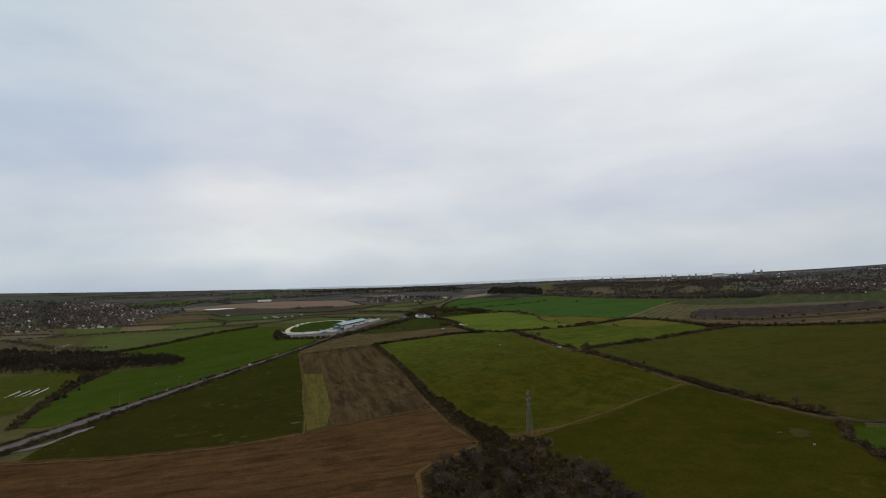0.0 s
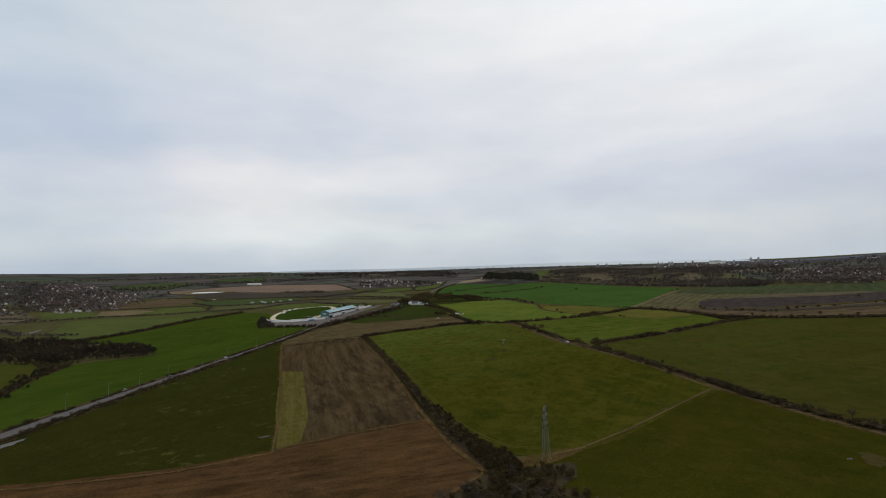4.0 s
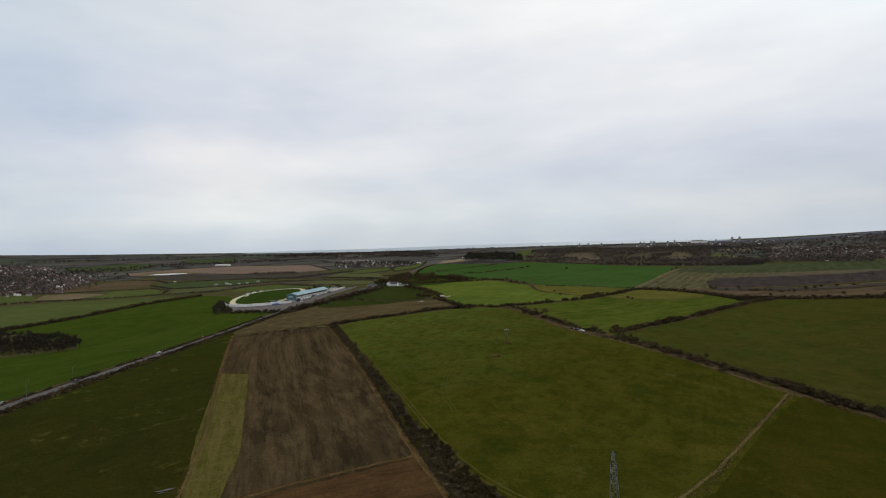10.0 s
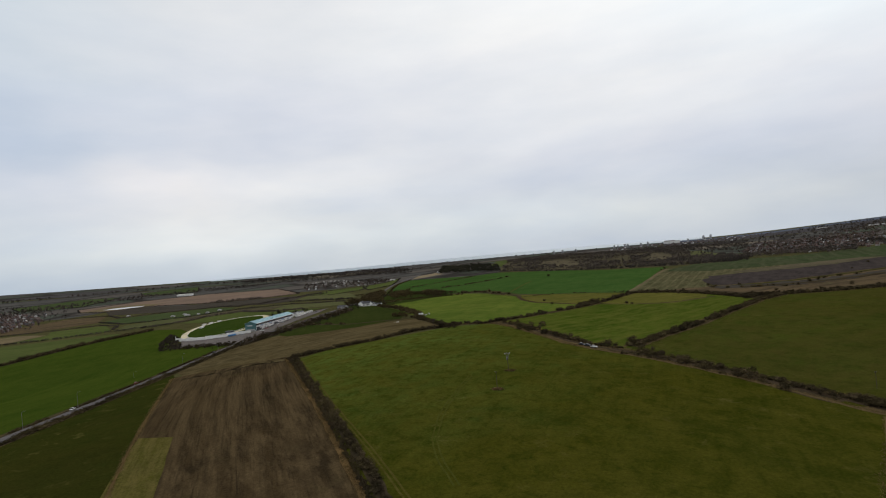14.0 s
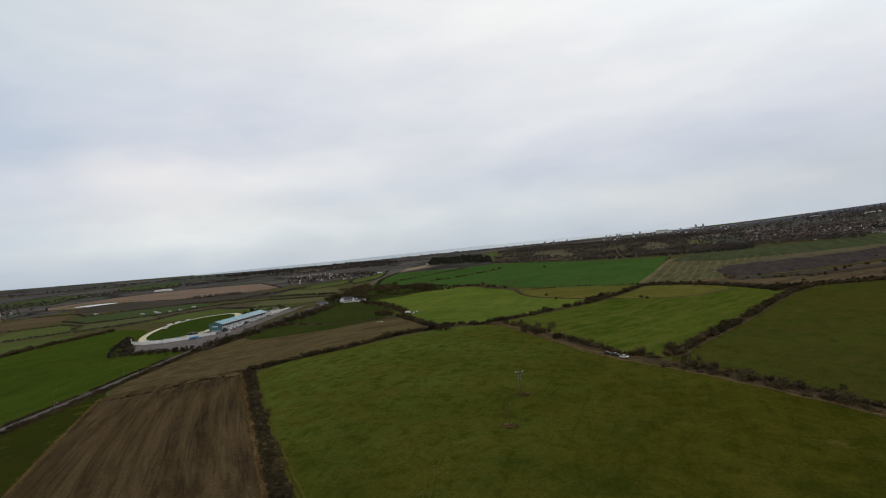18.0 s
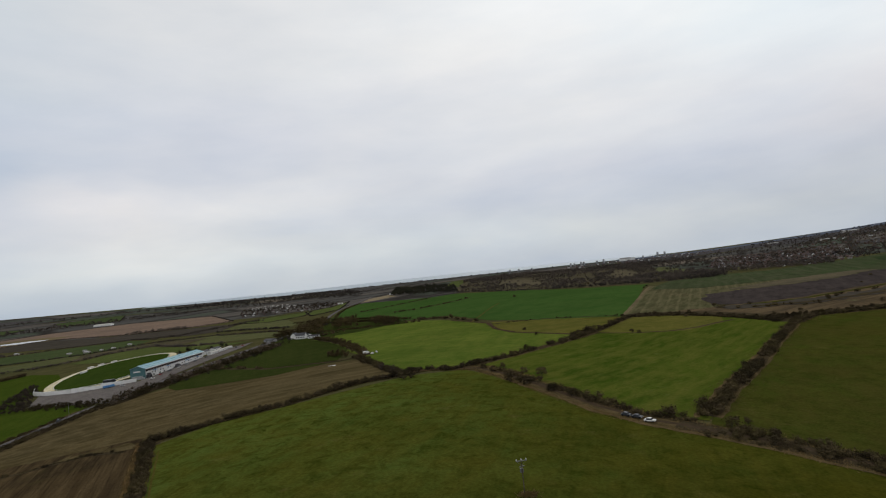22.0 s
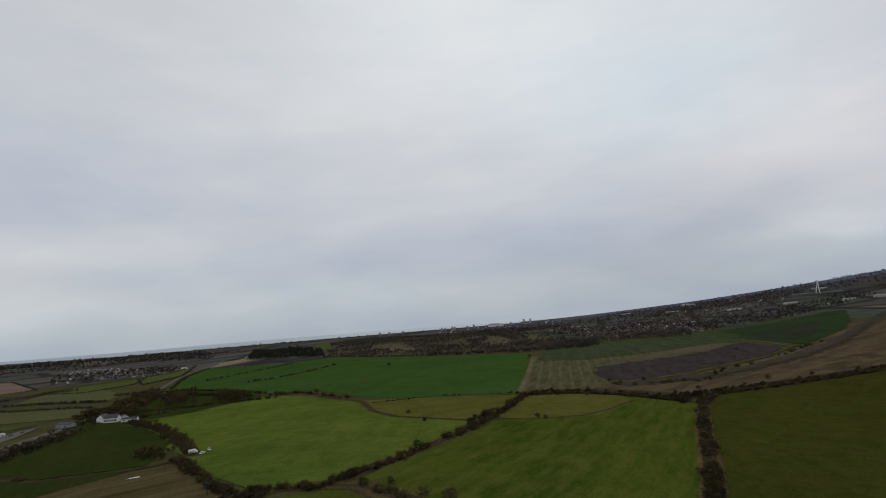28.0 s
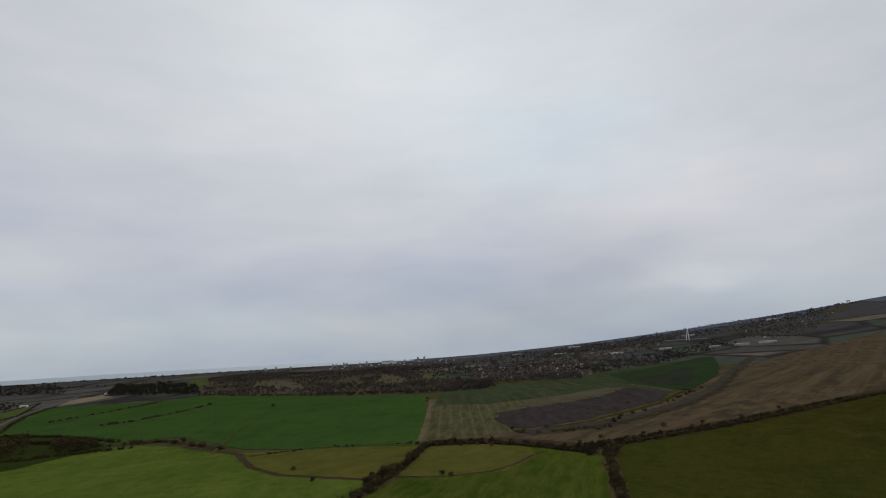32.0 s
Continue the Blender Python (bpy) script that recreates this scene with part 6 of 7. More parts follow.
for x, y, s, kind in ((-62, 750, 0.9, "bare"), (-70, 760, 0.8, "bare"), (104, 878, 1.3, "bush"), (95, 870, 1.2, "bush"), (112, 884, 1.3, "bush"), (146, 866, 0.9, "bush"), (150, 862, 0.8, "bush"), (66, 832, 0.9, "bush"), (38, 808, 1.0, "bush"), (58, 604, 0.9, "bush"), (80, 596, 0.9, "bush"), (118, 548, 0.8, "bush"), (186, 405, 1.0, "bare"), (196, 392, 1.1, "bush"), (62, 930, 0.8, "bush"), (-10, 752, 1.0, "bush"), (8, 735, 0.9, "bush"), (30, 650, 0.9, "bush"), (20, 684, 0.9, "bush"), (330, 912, 1.0, "bush"), (360, 915, 1.2, "bush"), (420, 922, 1.2, "bush"), (470, 925, 1.1, "bush"), (250, 965, 1.1, "bush"), (215, 975, 1.2, "bush"), (300, 1005, 1.1, "bush"), (340, 1000, 1.0, "bush"), (160, 1500, 1.4, "bush"), (352, 1300, 1.2, "bush"), (330, 1260, 1.0, "bush"), (640, 1170, 1.3, "bush"), (560, 1095, 1.0, "bush")):
    tree(x, y, s, kind)

for x, y, s in ((318, 925, 0.9), (352, 934, 1.0), (405, 930, 0.9), (455, 948, 1.0), (500, 935, 1.1), (560, 930, 0.9), (640, 934, 1.0), (212, 955, 0.8), (236, 945, 0.9), (280, 905, 0.9), (300, 899, 0.8)):
    tree(x, y, s * 1.25, "bush", 9, "leafless bush above the long hedge")

# round bushes standing in the lane hedges
for k, (x, y, s) in enumerate(((106, 529, 1.5), (103, 534, 1.3), (91, 547, 1.3), (84, 559, 1.4), (74, 572, 1.1), (80, 580, 1.2), (113, 510, 1.1), (125, 503, 1.2), (56, 609, 0.9), (17, 712, 1.2), (25, 702, 1.3), (65, 578, 1.3), (72, 614, 1.5), (71, 592, 1.4), (53, 606, 1.3), (4, 688, 1.3), (9, 684, 1.2), (11, 677, 1.2), (-4, 738, 1.1), (0, 724, 1.3), (19, 658, 1.2), (26, 646, 1.3), (-55, 724, 1.3), (-60, 736, 1.4), (-50, 726, 1.2), (-28, 743, 0.9), (65, 890, 1.0), (138, 486, 1.2), (150, 462, 1.2))):
    tree(x, y, s, "bush", 40 + k, "dark round thorn bush in the lane hedge")

# ---- greyhound stadium ----
OV_C, OV_U, OV_A, OV_B = (-404.0, 1070.0), (-0.246, 0.969), 132.0, 54.0


def oval(grow, n=72):
    """The track's outline: a rounded oblong, widened by grow metres."""
    pts = []
    for k in range(n):
        a = 2 * math.pi * k / n
        c, s = math.cos(a), math.sin(a)
        u = (OV_A + grow) * math.copysign(abs(c) ** 0.86, c)
        w = (OV_B + grow) * math.copysign(abs(s) ** 0.86, s)
        pts.append((OV_C[0] + u * OV_U[0] + w * OV_U[1], OV_C[1] + u * OV_U[1] - w * OV_U[0]))
    return pts


sheet("yard", [(-384, 884), (-404, 925), (-418, 955), (-372, 925), (-312, 930), (-296, 1055), (-282, 1130), (-268, 1150), (-266, 1090), (-277, 1000), (-284, 920), (-280, 850), (-276, 832), (-300, 840), (-345, 866)], M["gravel"], 0.5, 20, "grey gravel car park beside the stadium", "car park", "structure", 0.6)
sheet("racing_track", oval(4), M["sand"], 0.62, 20, "pale sandy oval greyhound racing track", "race track", "structure", 0.1, 7)
sheet("infield", oval(-4.5), M["infield"], 0.78, 20, "dark green mown infield inside the track", "lawn", "structure", 0.1, 7)


def rail(points, height, label):
    """A white rail: posts and one beam from post to post."""
    x, y = points[0]
    base = empty("rail_fence", x, y)
    z0 = gz(x, y)
    post = boxes((0, 0, height / 2, 0.25, 0.25, height))
    pm = bpy.data.meshes.new("post")
    post.to_mesh(pm)
    post.free()
    pm.materials.append(M["white"])
    for p, q in zip(points, points[1:]):
        piece("post", pm, base, pose(p[0] - x, p[1] - y, gz(*p) - z0 + 0.5))
        bm = bmesh.new()
        bars(bm, [((p[0] - x, p[1] - y, gz(*p) - z0 + height + 0.5), (q[0] - x, q[1] - y, gz(*q) - z0 + height + 0.5))], 0.3)
        part("beam", bm, M["white"], base)
    return tagged(base, label, "fence")


rail(oval(-4.5, 56) + oval(-4.5, 56)[:1], 1.0, "white running rail round the infield")
wall_line = [(-438, 975), (-424, 951), (-402, 935), (-372, 925), (-345, 925), (-316, 933)]
wall_base = empty("boundary_wall", *wall_line[0])
for p, q in zip(wall_line, wall_line[1:]):
    d = math.hypot(q[0] - p[0], q[1] - p[1])
    a = math.degrees(math.atan2(q[1] - p[1], q[0] - p[0]))
    zc = (gz(*p) + gz(*q)) / 2 - gz(*wall_line[0])
    part("panel", boxes(((p[0] + q[0]) / 2 - wall_line[0][0], (p[1] + q[1]) / 2 - wall_line[0][1], zc + 1.8, d, 0.4, 4.4, a), bevel=0.05), M["white"], wall_base)
tagged(wall_base, "white boundary wall round the track", "wall")


def gable_prism(x0, x1, y0, y1, z0, z1, ridge_x, ridge_z):
    """A long body with a pitched top that runs along y."""
    bm = bmesh.new()
    rows = []
    for y in (y0, y1):
        rows.append([bm.verts.new(v) for v in ((x0, y, z0), (x1, y, z0), (x1, y, z1), (ridge_x, y, ridge_z), (x0, y, z1))])
    a, b = rows
    bm.faces.new(a[::-1])
    bm.faces.new(b)
    for k in range(5):
        bm.faces.new((a[k], a[(k + 1) % 5], b[(k + 1) % 5], b[k]))
    return bm


def slope(x0, z0, x1, z1, y0, y1, thick=0.25):
    """One roof slope as a slab."""
    bm = bmesh.new()
    lo = [bm.verts.new(v) for v in ((x0, y0, z0), (x1, y0, z1), (x1, y1, z1), (x0, y1, z0))]
    hi = [bm.verts.new((v.co.x, v.co.y, v.co.z + thick)) for v in lo]
    bm.faces.new(lo[::-1])
    bm.faces.new(hi)
    for k in range(4):
        bm.faces.new((lo[k], lo[(k + 1) % 4], hi[(k + 1) % 4], hi[k]))
    bmesh.ops.recalc_face_normals(bm, faces=bm.faces)
    return bm


def grandstand(x, y, turn, long):
    base = empty("grandstand", x, y, turn, gz(x, y) - 0.2)
    w, h = 15.0, 10.6
    part("wall", boxes((-0.3, long / 2, 3.4, 0.6, long, 8.6), bevel=0.06), M["white"], base, "white painted front wall")
    part("wall", boxes((-w / 2, long, 4.4, w, 0.6, 10.0)), M["white"], base, "white end wall")
    part("body", gable_prism(-w, -1.2, 0.6, long - 0.6, -0.5, h - 1.2, -7, 12.0), M["teal_dark"], base, "dark teal cladding")
    part("gable", gable_prism(-w - 0.2, 0.2, -0.4, 0.5, -0.5, h - 0.6, -7, 12.4), M["teal_dark"], base, "dark teal gable end")
    part("roof", slope(1.6, h - 0.9, -7, 12.7, -1.0, long + 1), M["teal"], base, "pale teal metal roof")
    part("roof", slope(-7, 12.7, -w - 1, h - 0.6, -1.0, long + 1), M["teal"], base, "pale teal metal roof")
    bm = bmesh.new()
    bars(bm, [((-7, -1, 13.0), (-7, long + 1, 13.0))], 0.5, 6)
    part("ridge_cap", bm, M["teal"], base)
    for k in range(int(long / 6)):
        part("roof_seam", slope(1.5, h - 0.62, -7, 12.98, 2.5 + 6 * k, 2.7 + 6 * k, 0.12), M["teal_dark"], base)
    part("fascia", boxes((1.55, long / 2, h - 0.95, 0.25, long + 2, 0.7)), M["white"], base)
    n = int(long / 4.4)
    win = boxes((0, 0, 0, 0.3, 2.9, 2.4), bevel=0.05)
    wm = bpy.data.meshes.new("window")
    win.to_mesh(wm)
    win.free()
    wm.materials.append(M["glass"])
    hood = bmesh.new()
    bmesh.ops.create_cone(hood, cap_ends=True, segments=12, radius1=1.75, radius2=0.5, depth=2.0, matrix=pose(0, 0, 0, 0, 0, 0))
    for v in hood.verts:
        v.co.x = max(v.co.x, 0) * 0.8
    hm = bpy.data.meshes.new("awning")
    hood.to_mesh(hm)
    hood.free()
    hm.materials.append(M["roof_red"])
    small = boxes((0, 0, 0, 0.25, 1.5, 1.2), bevel=0.04)
    sm = bpy.data.meshes.new("window")
    small.to_mesh(sm)
    small.free()
    sm.materials.append(M["glass"])
    for k in range(n):
        yy = 3.0 + 4.4 * k
        piece("window", wm, base, pose(0.1, yy, 7.7) @ Matrix.Diagonal((1, 1, 0.8, 1)))
        piece("awning", hm, base, pose(0.3, yy, 8.7) @ Matrix.Diagonal((1, 1, 0.7, 1)))
        if k % 3 != 1:
            piece("window", sm, base, pose(0.05, yy, 4.6))
        if k % 4 == 2:
            piece("window", sm, base, pose(0.05, yy + 1.8, 1.9) @ Matrix.Diagonal((1, 1.3, 1.6, 1)))
    for yy, wide in ((3.5, 5.0), (long * 0.5, 8.0)):
        porch = part("porch", gable_prism(-wide / 2, wide / 2, 0, 3.4, -0.5, 3.0, 0, 5.2), M["roof_grey"], base, "dark pitched porch")
        porch.matrix_basis = pose(0, yy, 0, 0, 0, -90)
        part("door", boxes((3.5, yy, 1.2, 0.2, wide * 0.5, 2.4)), M["glass"], base)
    for yy, wide in ((16, 7), (long * 0.36, 6), (long * 0.7, 9), (long * 0.9, 5)):
        part("sign", boxes((0.1, yy, 6.1, 0.16, wide, 0.7)), M["car_blue"], base, "blue lettering board")
    for yy in (long * 0.22, long * 0.64, long * 0.82, long * 0.95):
        part("door", boxes((0.1, yy, 1.3, 0.3, 2.4, 2.9), bevel=0.04), M["car_dark"], base)
    part("sign", boxes((-8, -0.55, 7.4, 7, 0.2, 1.1)), M["white"], base, "pale lettering board")
    part("stair", boxes((-7, -1.6, 1.5, 10, 2.4, 3.2), (-1.5, -1.6, 0.8, 3, 2.4, 1.8)), M["concrete"], base)
    return tagged(base, "long grandstand with white front and pale teal metal roof", "grandstand")


grandstand(-313, 944, -8.0, 108)
for x, y, s in ((-345, 1101, 1.1), (-340, 1113, 1.3), (-334, 1106, 1.0)):
    tree(x, y, s, "dark", 5)


def box_building(name, x, y, turn, wide, deep, tall, wall, roof, label, category="building", pitch=0.28, windows=3):
    """A shed or house block with a pitched roof, windows and a door."""
    base = empty(name, x, y, turn, gz(x, y) - 0.3)
    rz = tall + deep * pitch * 0.5
    part("wall", gable_prism(-deep / 2, deep / 2, -wide / 2, wide / 2, -0.4, tall, 0, rz), wall, base)
    for s in (-1, 1):
        part("roof", slope(s * (deep / 2 + 0.35), tall - 0.1, 0, rz + 0.12, -wide / 2 - 0.3, wide / 2 + 0.3), roof, base)
    for s in (-1, 1):
        for k in range(windows):
            yy = -wide / 2 + wide * (k + 0.7) / (windows + 0.4)
            part("window", boxes((s * deep / 2, yy, tall * 0.55, 0.2, min(1.5, wide * 0.12), tall * 0.3)), M["glass"], base)
    part("door", boxes((deep / 2, wide * 0.42, 1.1, 0.22, 1.2, 2.2)), M["car_dark"], base)
    return tagged(base, label, category)


box_building("annex", -291, 1090, -6, 58, 5, 2.8, M["white"], M["render"], "long low white annex building by the car park", "building", 0.1, 8)
box_building("shed", -308, 1078, -6, 22, 9, 4.0, M["white"], M["roof_grey"], "white shed with dark roof behind the annex", "shed")
box_building("shed", -304, 1108, -8, 16, 8, 3.5, M["white"], M["roof_grey"], "white shed with dark roof behind the annex", "shed")
for x, y, a in ((-459, 1126, 80), (-457, 1146, 80), (-452, 1168, 80), (-440, 1078, 75)):
    box_building("kennel_hut", x - 10, y, a - 90, 7, 4, 2.6, M["white"], M["render"], "small white hut beside the track", "hut", 0.2, 1)


# ---- vehicles ----
def vehicle(name, x, y, turn, paint, label, kind="car"):
    base = empty(name, x, y, turn, gz(x, y) + 0.45)
    L, W_, H_ = {"car": (4.3, 1.8, 1.45), "van": (5.4, 2.1, 2.3), "lorry": (8.5, 2.5, 3.4), "caravan": (5.6, 2.3, 2.5)}[kind]
    if kind == "car":
        part("body", boxes((0, 0, 0.62, L, W_, 0.62), bevel=0.14), paint, base)
        bm = bmesh.new()
        bmesh.ops.create_cube(bm, size=1, matrix=pose(-0.2, 0, 1.15) @ Matrix.Diagonal((2.5, W_ * 0.92, 0.56, 1)))
        for v in bm.verts:
            if v.co.z > 1.2:
                v.co.x = -0.2 + (v.co.x + 0.2) * 0.68
                v.co.y *= 0.84
        part("cabin", bm, M["glass"], base)
        part("roof", boxes((-0.2, 0, 1.45, 1.65, W_ * 0.76, 0.08), bevel=0.03), paint, base)
    else:
        part("body", boxes((-0.3, 0, 0.45 + H_ / 2, L * 0.8, W_, H_ - 0.4), bevel=0.12), paint, base)
        part("cab", boxes((L * 0.42, 0, 0.3 + H_ * 0.36, L * 0.2, W_ * 0.96, H_ * 0.6), bevel=0.15), paint, base)
        part("windscreen", boxes((L * 0.515, 0, H_ * 0.5, 0.06, W_ * 0.8, H_ * 0.22)), M["glass"], base)
    for sx in (-0.32, 0.32):
        for sy in (-0.5, 0.5):
            bm = bmesh.new()
            bmesh.ops.create_cone(bm, cap_ends=True, segments=12, radius1=0.34, radius2=0.34, depth=0.22, matrix=pose(L * sx, W_ * sy * 0.92, 0.34, 90))
            part("wheel", bm, M["rubber"], base)
    for sy in (-0.34, 0.34):
        part("headlight", boxes((L * 0.5, W_ * sy, 0.68, 0.08, 0.32, 0.16)), M["white"], base)
    return tagged(base, label, kind)


vehicle("car", -308.5, 506, 90, M["car_dark"], "dark car driving along the main road")
vehicle("car", -309, 600, 90, M["white"], "white car driving along the main road")
vehicle("car", -313.5, 455, -90, M["car_silver"], "silver car driving along the main road")
vehicle("car", -309, 672, 90, M["car_red"], "red car driving along the main road")
vehicle("car", -299, 790, 97, M["car_dark"], "dark car driving along the main road")
vehicle("lorry", -354, 952, 70, M["car_dark"], "dark lorry parked on the track edge", "lorry")
vehicle("lorry", -348, 949, 70, M["car_dark"], "dark lorry parked beside another lorry", "lorry")
vehicle("van", -333, 921, 60, M["car_blue"], "bright blue van parked on gravel", "van")
vehicle("van", -337, 919, 60, M["car_blue"], "bright blue van parked on gravel", "van")
for k, (x, y, a) in enumerate(((-300, 968, 80), (-298, 985, 82), (-296, 1000, 80), (-294, 1018, 83), (-301, 950, 80), (-290, 1040, 82), (-300, 930, 20), (-320, 915, 20), (-276, 1105, 82), (-272, 1118, 80))):
    vehicle("car", x, y, a, M[("car_dark", "white", "car_silver", "car_dark", "car_red")[k % 5]], "parked %s car on grey gravel" % ("dark", "white", "silver", "dark", "red")[k % 5])
for x, y, a, kind, pt, words in ((-90, 868, 20, "van", "white", "white van parked in the field corner"), (-84, 863, 70, "car", "white", "white car by the thicket"), (-81, 872, 100, "car", "white", "white car parked in the field corner"), (43.0, 599.8, -40, "car", "white", "white car parked on the farm lane"), (40.2, 605.2, -50, "car", "car_dark", "dark car parked on the farm lane"), (37.2, 608.6, -55, "car", "car_dark", "dark car parked on the farm lane")):
    vehicle(kind, x, y, a, M[pt], words, kind)

# ---- cottage and farms ----
box_building("cottage", -194, 1108, 75, 13, 7, 4.8, M["white"], M["roof_grey"], "white cottage with grey slate roof among trees", "house", 0.9, 5)
box_building("cottage", -205, 1120, -10, 11, 7, 4.6, M["white"], M["roof_grey"], "white cottage wing with grey slate roof", "house", 0.9, 4)
box_building("outbuilding", -176, 1097, 80, 14, 6, 3.2, M["white"], M["roof_grey"], "low white outbuilding with grey roof", "shed", 0.35, 3)
box_building("outbuilding", -186, 1118, 20, 11, 7, 3.2, M["white"], M["roof_grey"], "white outbuilding with grey roof", "shed", 0.5, 2)
box_building("outbuilding", -214, 1160, 10, 14, 9, 5.0, M["brick"], M["roof_red"], "brick house with red roof among trees", "house", 0.8, 3)
box_building("outbuilding", -236, 1118, 60, 16, 8, 3.4, M["concrete"], M["roof_grey"], "grey shed beside the lane", "shed", 0.4, 2)
for x, y, a, w, d in ((-713, 1482, 70, 9, 5), (-676, 1476, 75, 12, 6), (-640, 1500, 70, 7, 5), (-700, 1510, 60, 8, 5), (-890, 1597, 75, 9, 5), (-629, 1540, 70, 8, 5), (-655, 1486, 70, 6, 4)):
    box_building("barn", x, y, a, w, d, 2.6, M["render"], M["concrete"], "pale farm barn among distant pastures", "barn", 0.35, 2)
for x, y, a, w, d in ((-1189, 2469, 80, 66, 20), (-136, 2620, 80, 16, 6), (-300, 2290, 60, 18, 7)):
    box_building("barn", x, y, a, w, d, 5, M["white"], M["render"], "long white shed in distant farmland", "shed", 0.25, 5)
for x, y, a, w, d, h in ((1914, 2840, 60, 60, 22, 7), (2030, 3400, 65, 60, 20, 6), (1830, 2360, 70, 60, 20, 6), (1990, 2220, 65, 50, 20, 6), (2050, 1900, 50, 50, 22, 7), (2105, 1830, 55, 60, 22, 7), (1830, 1950, 50, 24, 12, 6), (2000, 1985, 50, 40, 18, 6), (3300, 2500, 60, 80, 26, 8), (2700, 2650, 60, 70, 22, 8), (2420, 3300, 60, 80, 26, 8)):
    box_building("warehouse", x, y, a, w, d, h, M["render"], M["concrete"], "large pale warehouse beyond the town", "warehouse", 0.15, 6)
for x, y, w in ((-463, 458, 44), (-457, 460, 52), (-451, 463, 58), (-472, 457, 40)):
    b0 = empty("cloche_row", x, y, 116)
    bm = bmesh.new()
    bmesh.ops.create_cone(bm, cap_ends=True, segments=10, radius1=0.55, radius2=0.55, depth=w, matrix=pose(0, 0, 0.15, 0, 90))
    part("cover", bm, M["concrete"], b0)
    for s in (-0.5, 0.5):
        part("end_board", boxes((s * w, 0, 0.3, 0.2, 1.2, 0.8)), M["wood"], b0)
    tagged(b0, "long grey plastic cloche on rough grass", "cloche")
sheet("plastic_sheet", [(-116, 820), (-110, 820.5), (-109, 822), (-113, 822.5)], M["white"], 0.5, 8, "pale plastic sheet lying at the stubble edge", "sheet", "structure", 1.0, 2)
sheet("gravel_patch", [(-785, 832), (-796, 862), (-812, 900), (-806, 905), (-788, 870), (-778, 836)], M["gravel"], 0.5, 20, "pale gravel patch in the rough land", "gravel", "structure", 1.5, 6)


for k, (x, y) in enumerate(((-215, 1092), (-222, 1104), (-210, 1126), (-190, 1132), (-172, 1104), (-168, 1118), (-228, 1140), (-180, 1145), (-206, 1140))):
    tree(x, y, 0.9, "bare" if k % 3 else "dark", k)


# ---- pylon, poles, lamps ----
def pylon(x, y, turn, tall):
    base = empty("electricity_pylon", x, y, turn)
    def half(z):
        return 1.55 - 0.85 * (z / (tall * 0.8)) if z < tall * 0.8 else 0.7 * (1 - (z - tall * 0.8) / (tall * 0.2)) + 0.1
    levels = [0, 4.6, 8.6, 12.0, 14.8, 17.2, 19.2, 21.0, tall * 0.92, tall]
    for sx, sy in ((1, 1), (1, -1), (-1, 1), (-1, -1)):
        bm = bmesh.new()
        bars(bm, [((sx * half(a), sy * half(a), a - (0.4 if a == 0 else 0)), (sx * half(b), sy * half(b), b)) for a, b in zip(levels, levels[1:])], 0.15)
        part("leg", bm, M["steel"], base)
        part("footing", boxes((sx * 1.55, sy * 1.55, 0.1, 0.7, 0.7, 0.6), bevel=0.08), M["concrete"], base)
    for side in range(4):
        c = [(1, 1), (-1, 1), (-1, -1), (1, -1)]
        (ax, ay), (bx, by) = c[side], c[(side + 1) % 4]
        ends = []
        for a, b in zip(levels[:-1], levels[1:]):
            ends += [((ax * half(a), ay * half(a), a), (bx * half(b), by * half(b), b)), ((bx * half(a), by * half(a), a), (ax * half(b), ay * half(b), b)), ((ax * half(b), ay * half(b), b), (bx * half(b), by * half(b), b))]
        for bar in ends:
            bm = bmesh.new()
            bars(bm, [bar], 0.06)
            part("bracing", bm, M["steel"], base)
    for z, reach in ((tall * 0.66, 2.2), (tall * 0.79, 2.6), (tall * 0.92, 2.0)):
        for s in (-1, 1):
            bm = bmesh.new()
            h = half(z)
            tip = (s * reach, 0, z + 0.15)
            bars(bm, [((s * h, h, z), tip), ((s * h, -h, z), tip), ((s * h, h, z + 1.5), tip), ((s * h, -h, z + 1.5), tip), ((s * (h + reach) / 2, h / 2, z + 0.05), (s * (h + reach) / 2, -h / 2, z + 0.05))], 0.12)
            arm = part("cross_arm", bm, M["steel"], base)
            ins = lathe([(-2.0, 0.08), (-1.8, 0.16), (-1.5, 0.09), (-1.2, 0.16), (-0.9, 0.09), (-0.6, 0.16), (-0.2, 0.06), (0, 0.04)], 8)
            part("insulator", ins, M["glass"], arm, "dark glass insulator string").location = (s * reach, 0, z + 0.1)
    return tagged(base, "slender grey steel lattice electricity pylon", "pylon")


pylon(4, 318, 62, 25.5)
sheet("bare_patch", [(0, 315), (4, 314), (8, 317), (9, 320), (5, 322), (0, 321)], M["pylon_grass"], 0.4, 8, "worn sandy ground under the pylon", "bare ground", "structure", 2.5, 3)


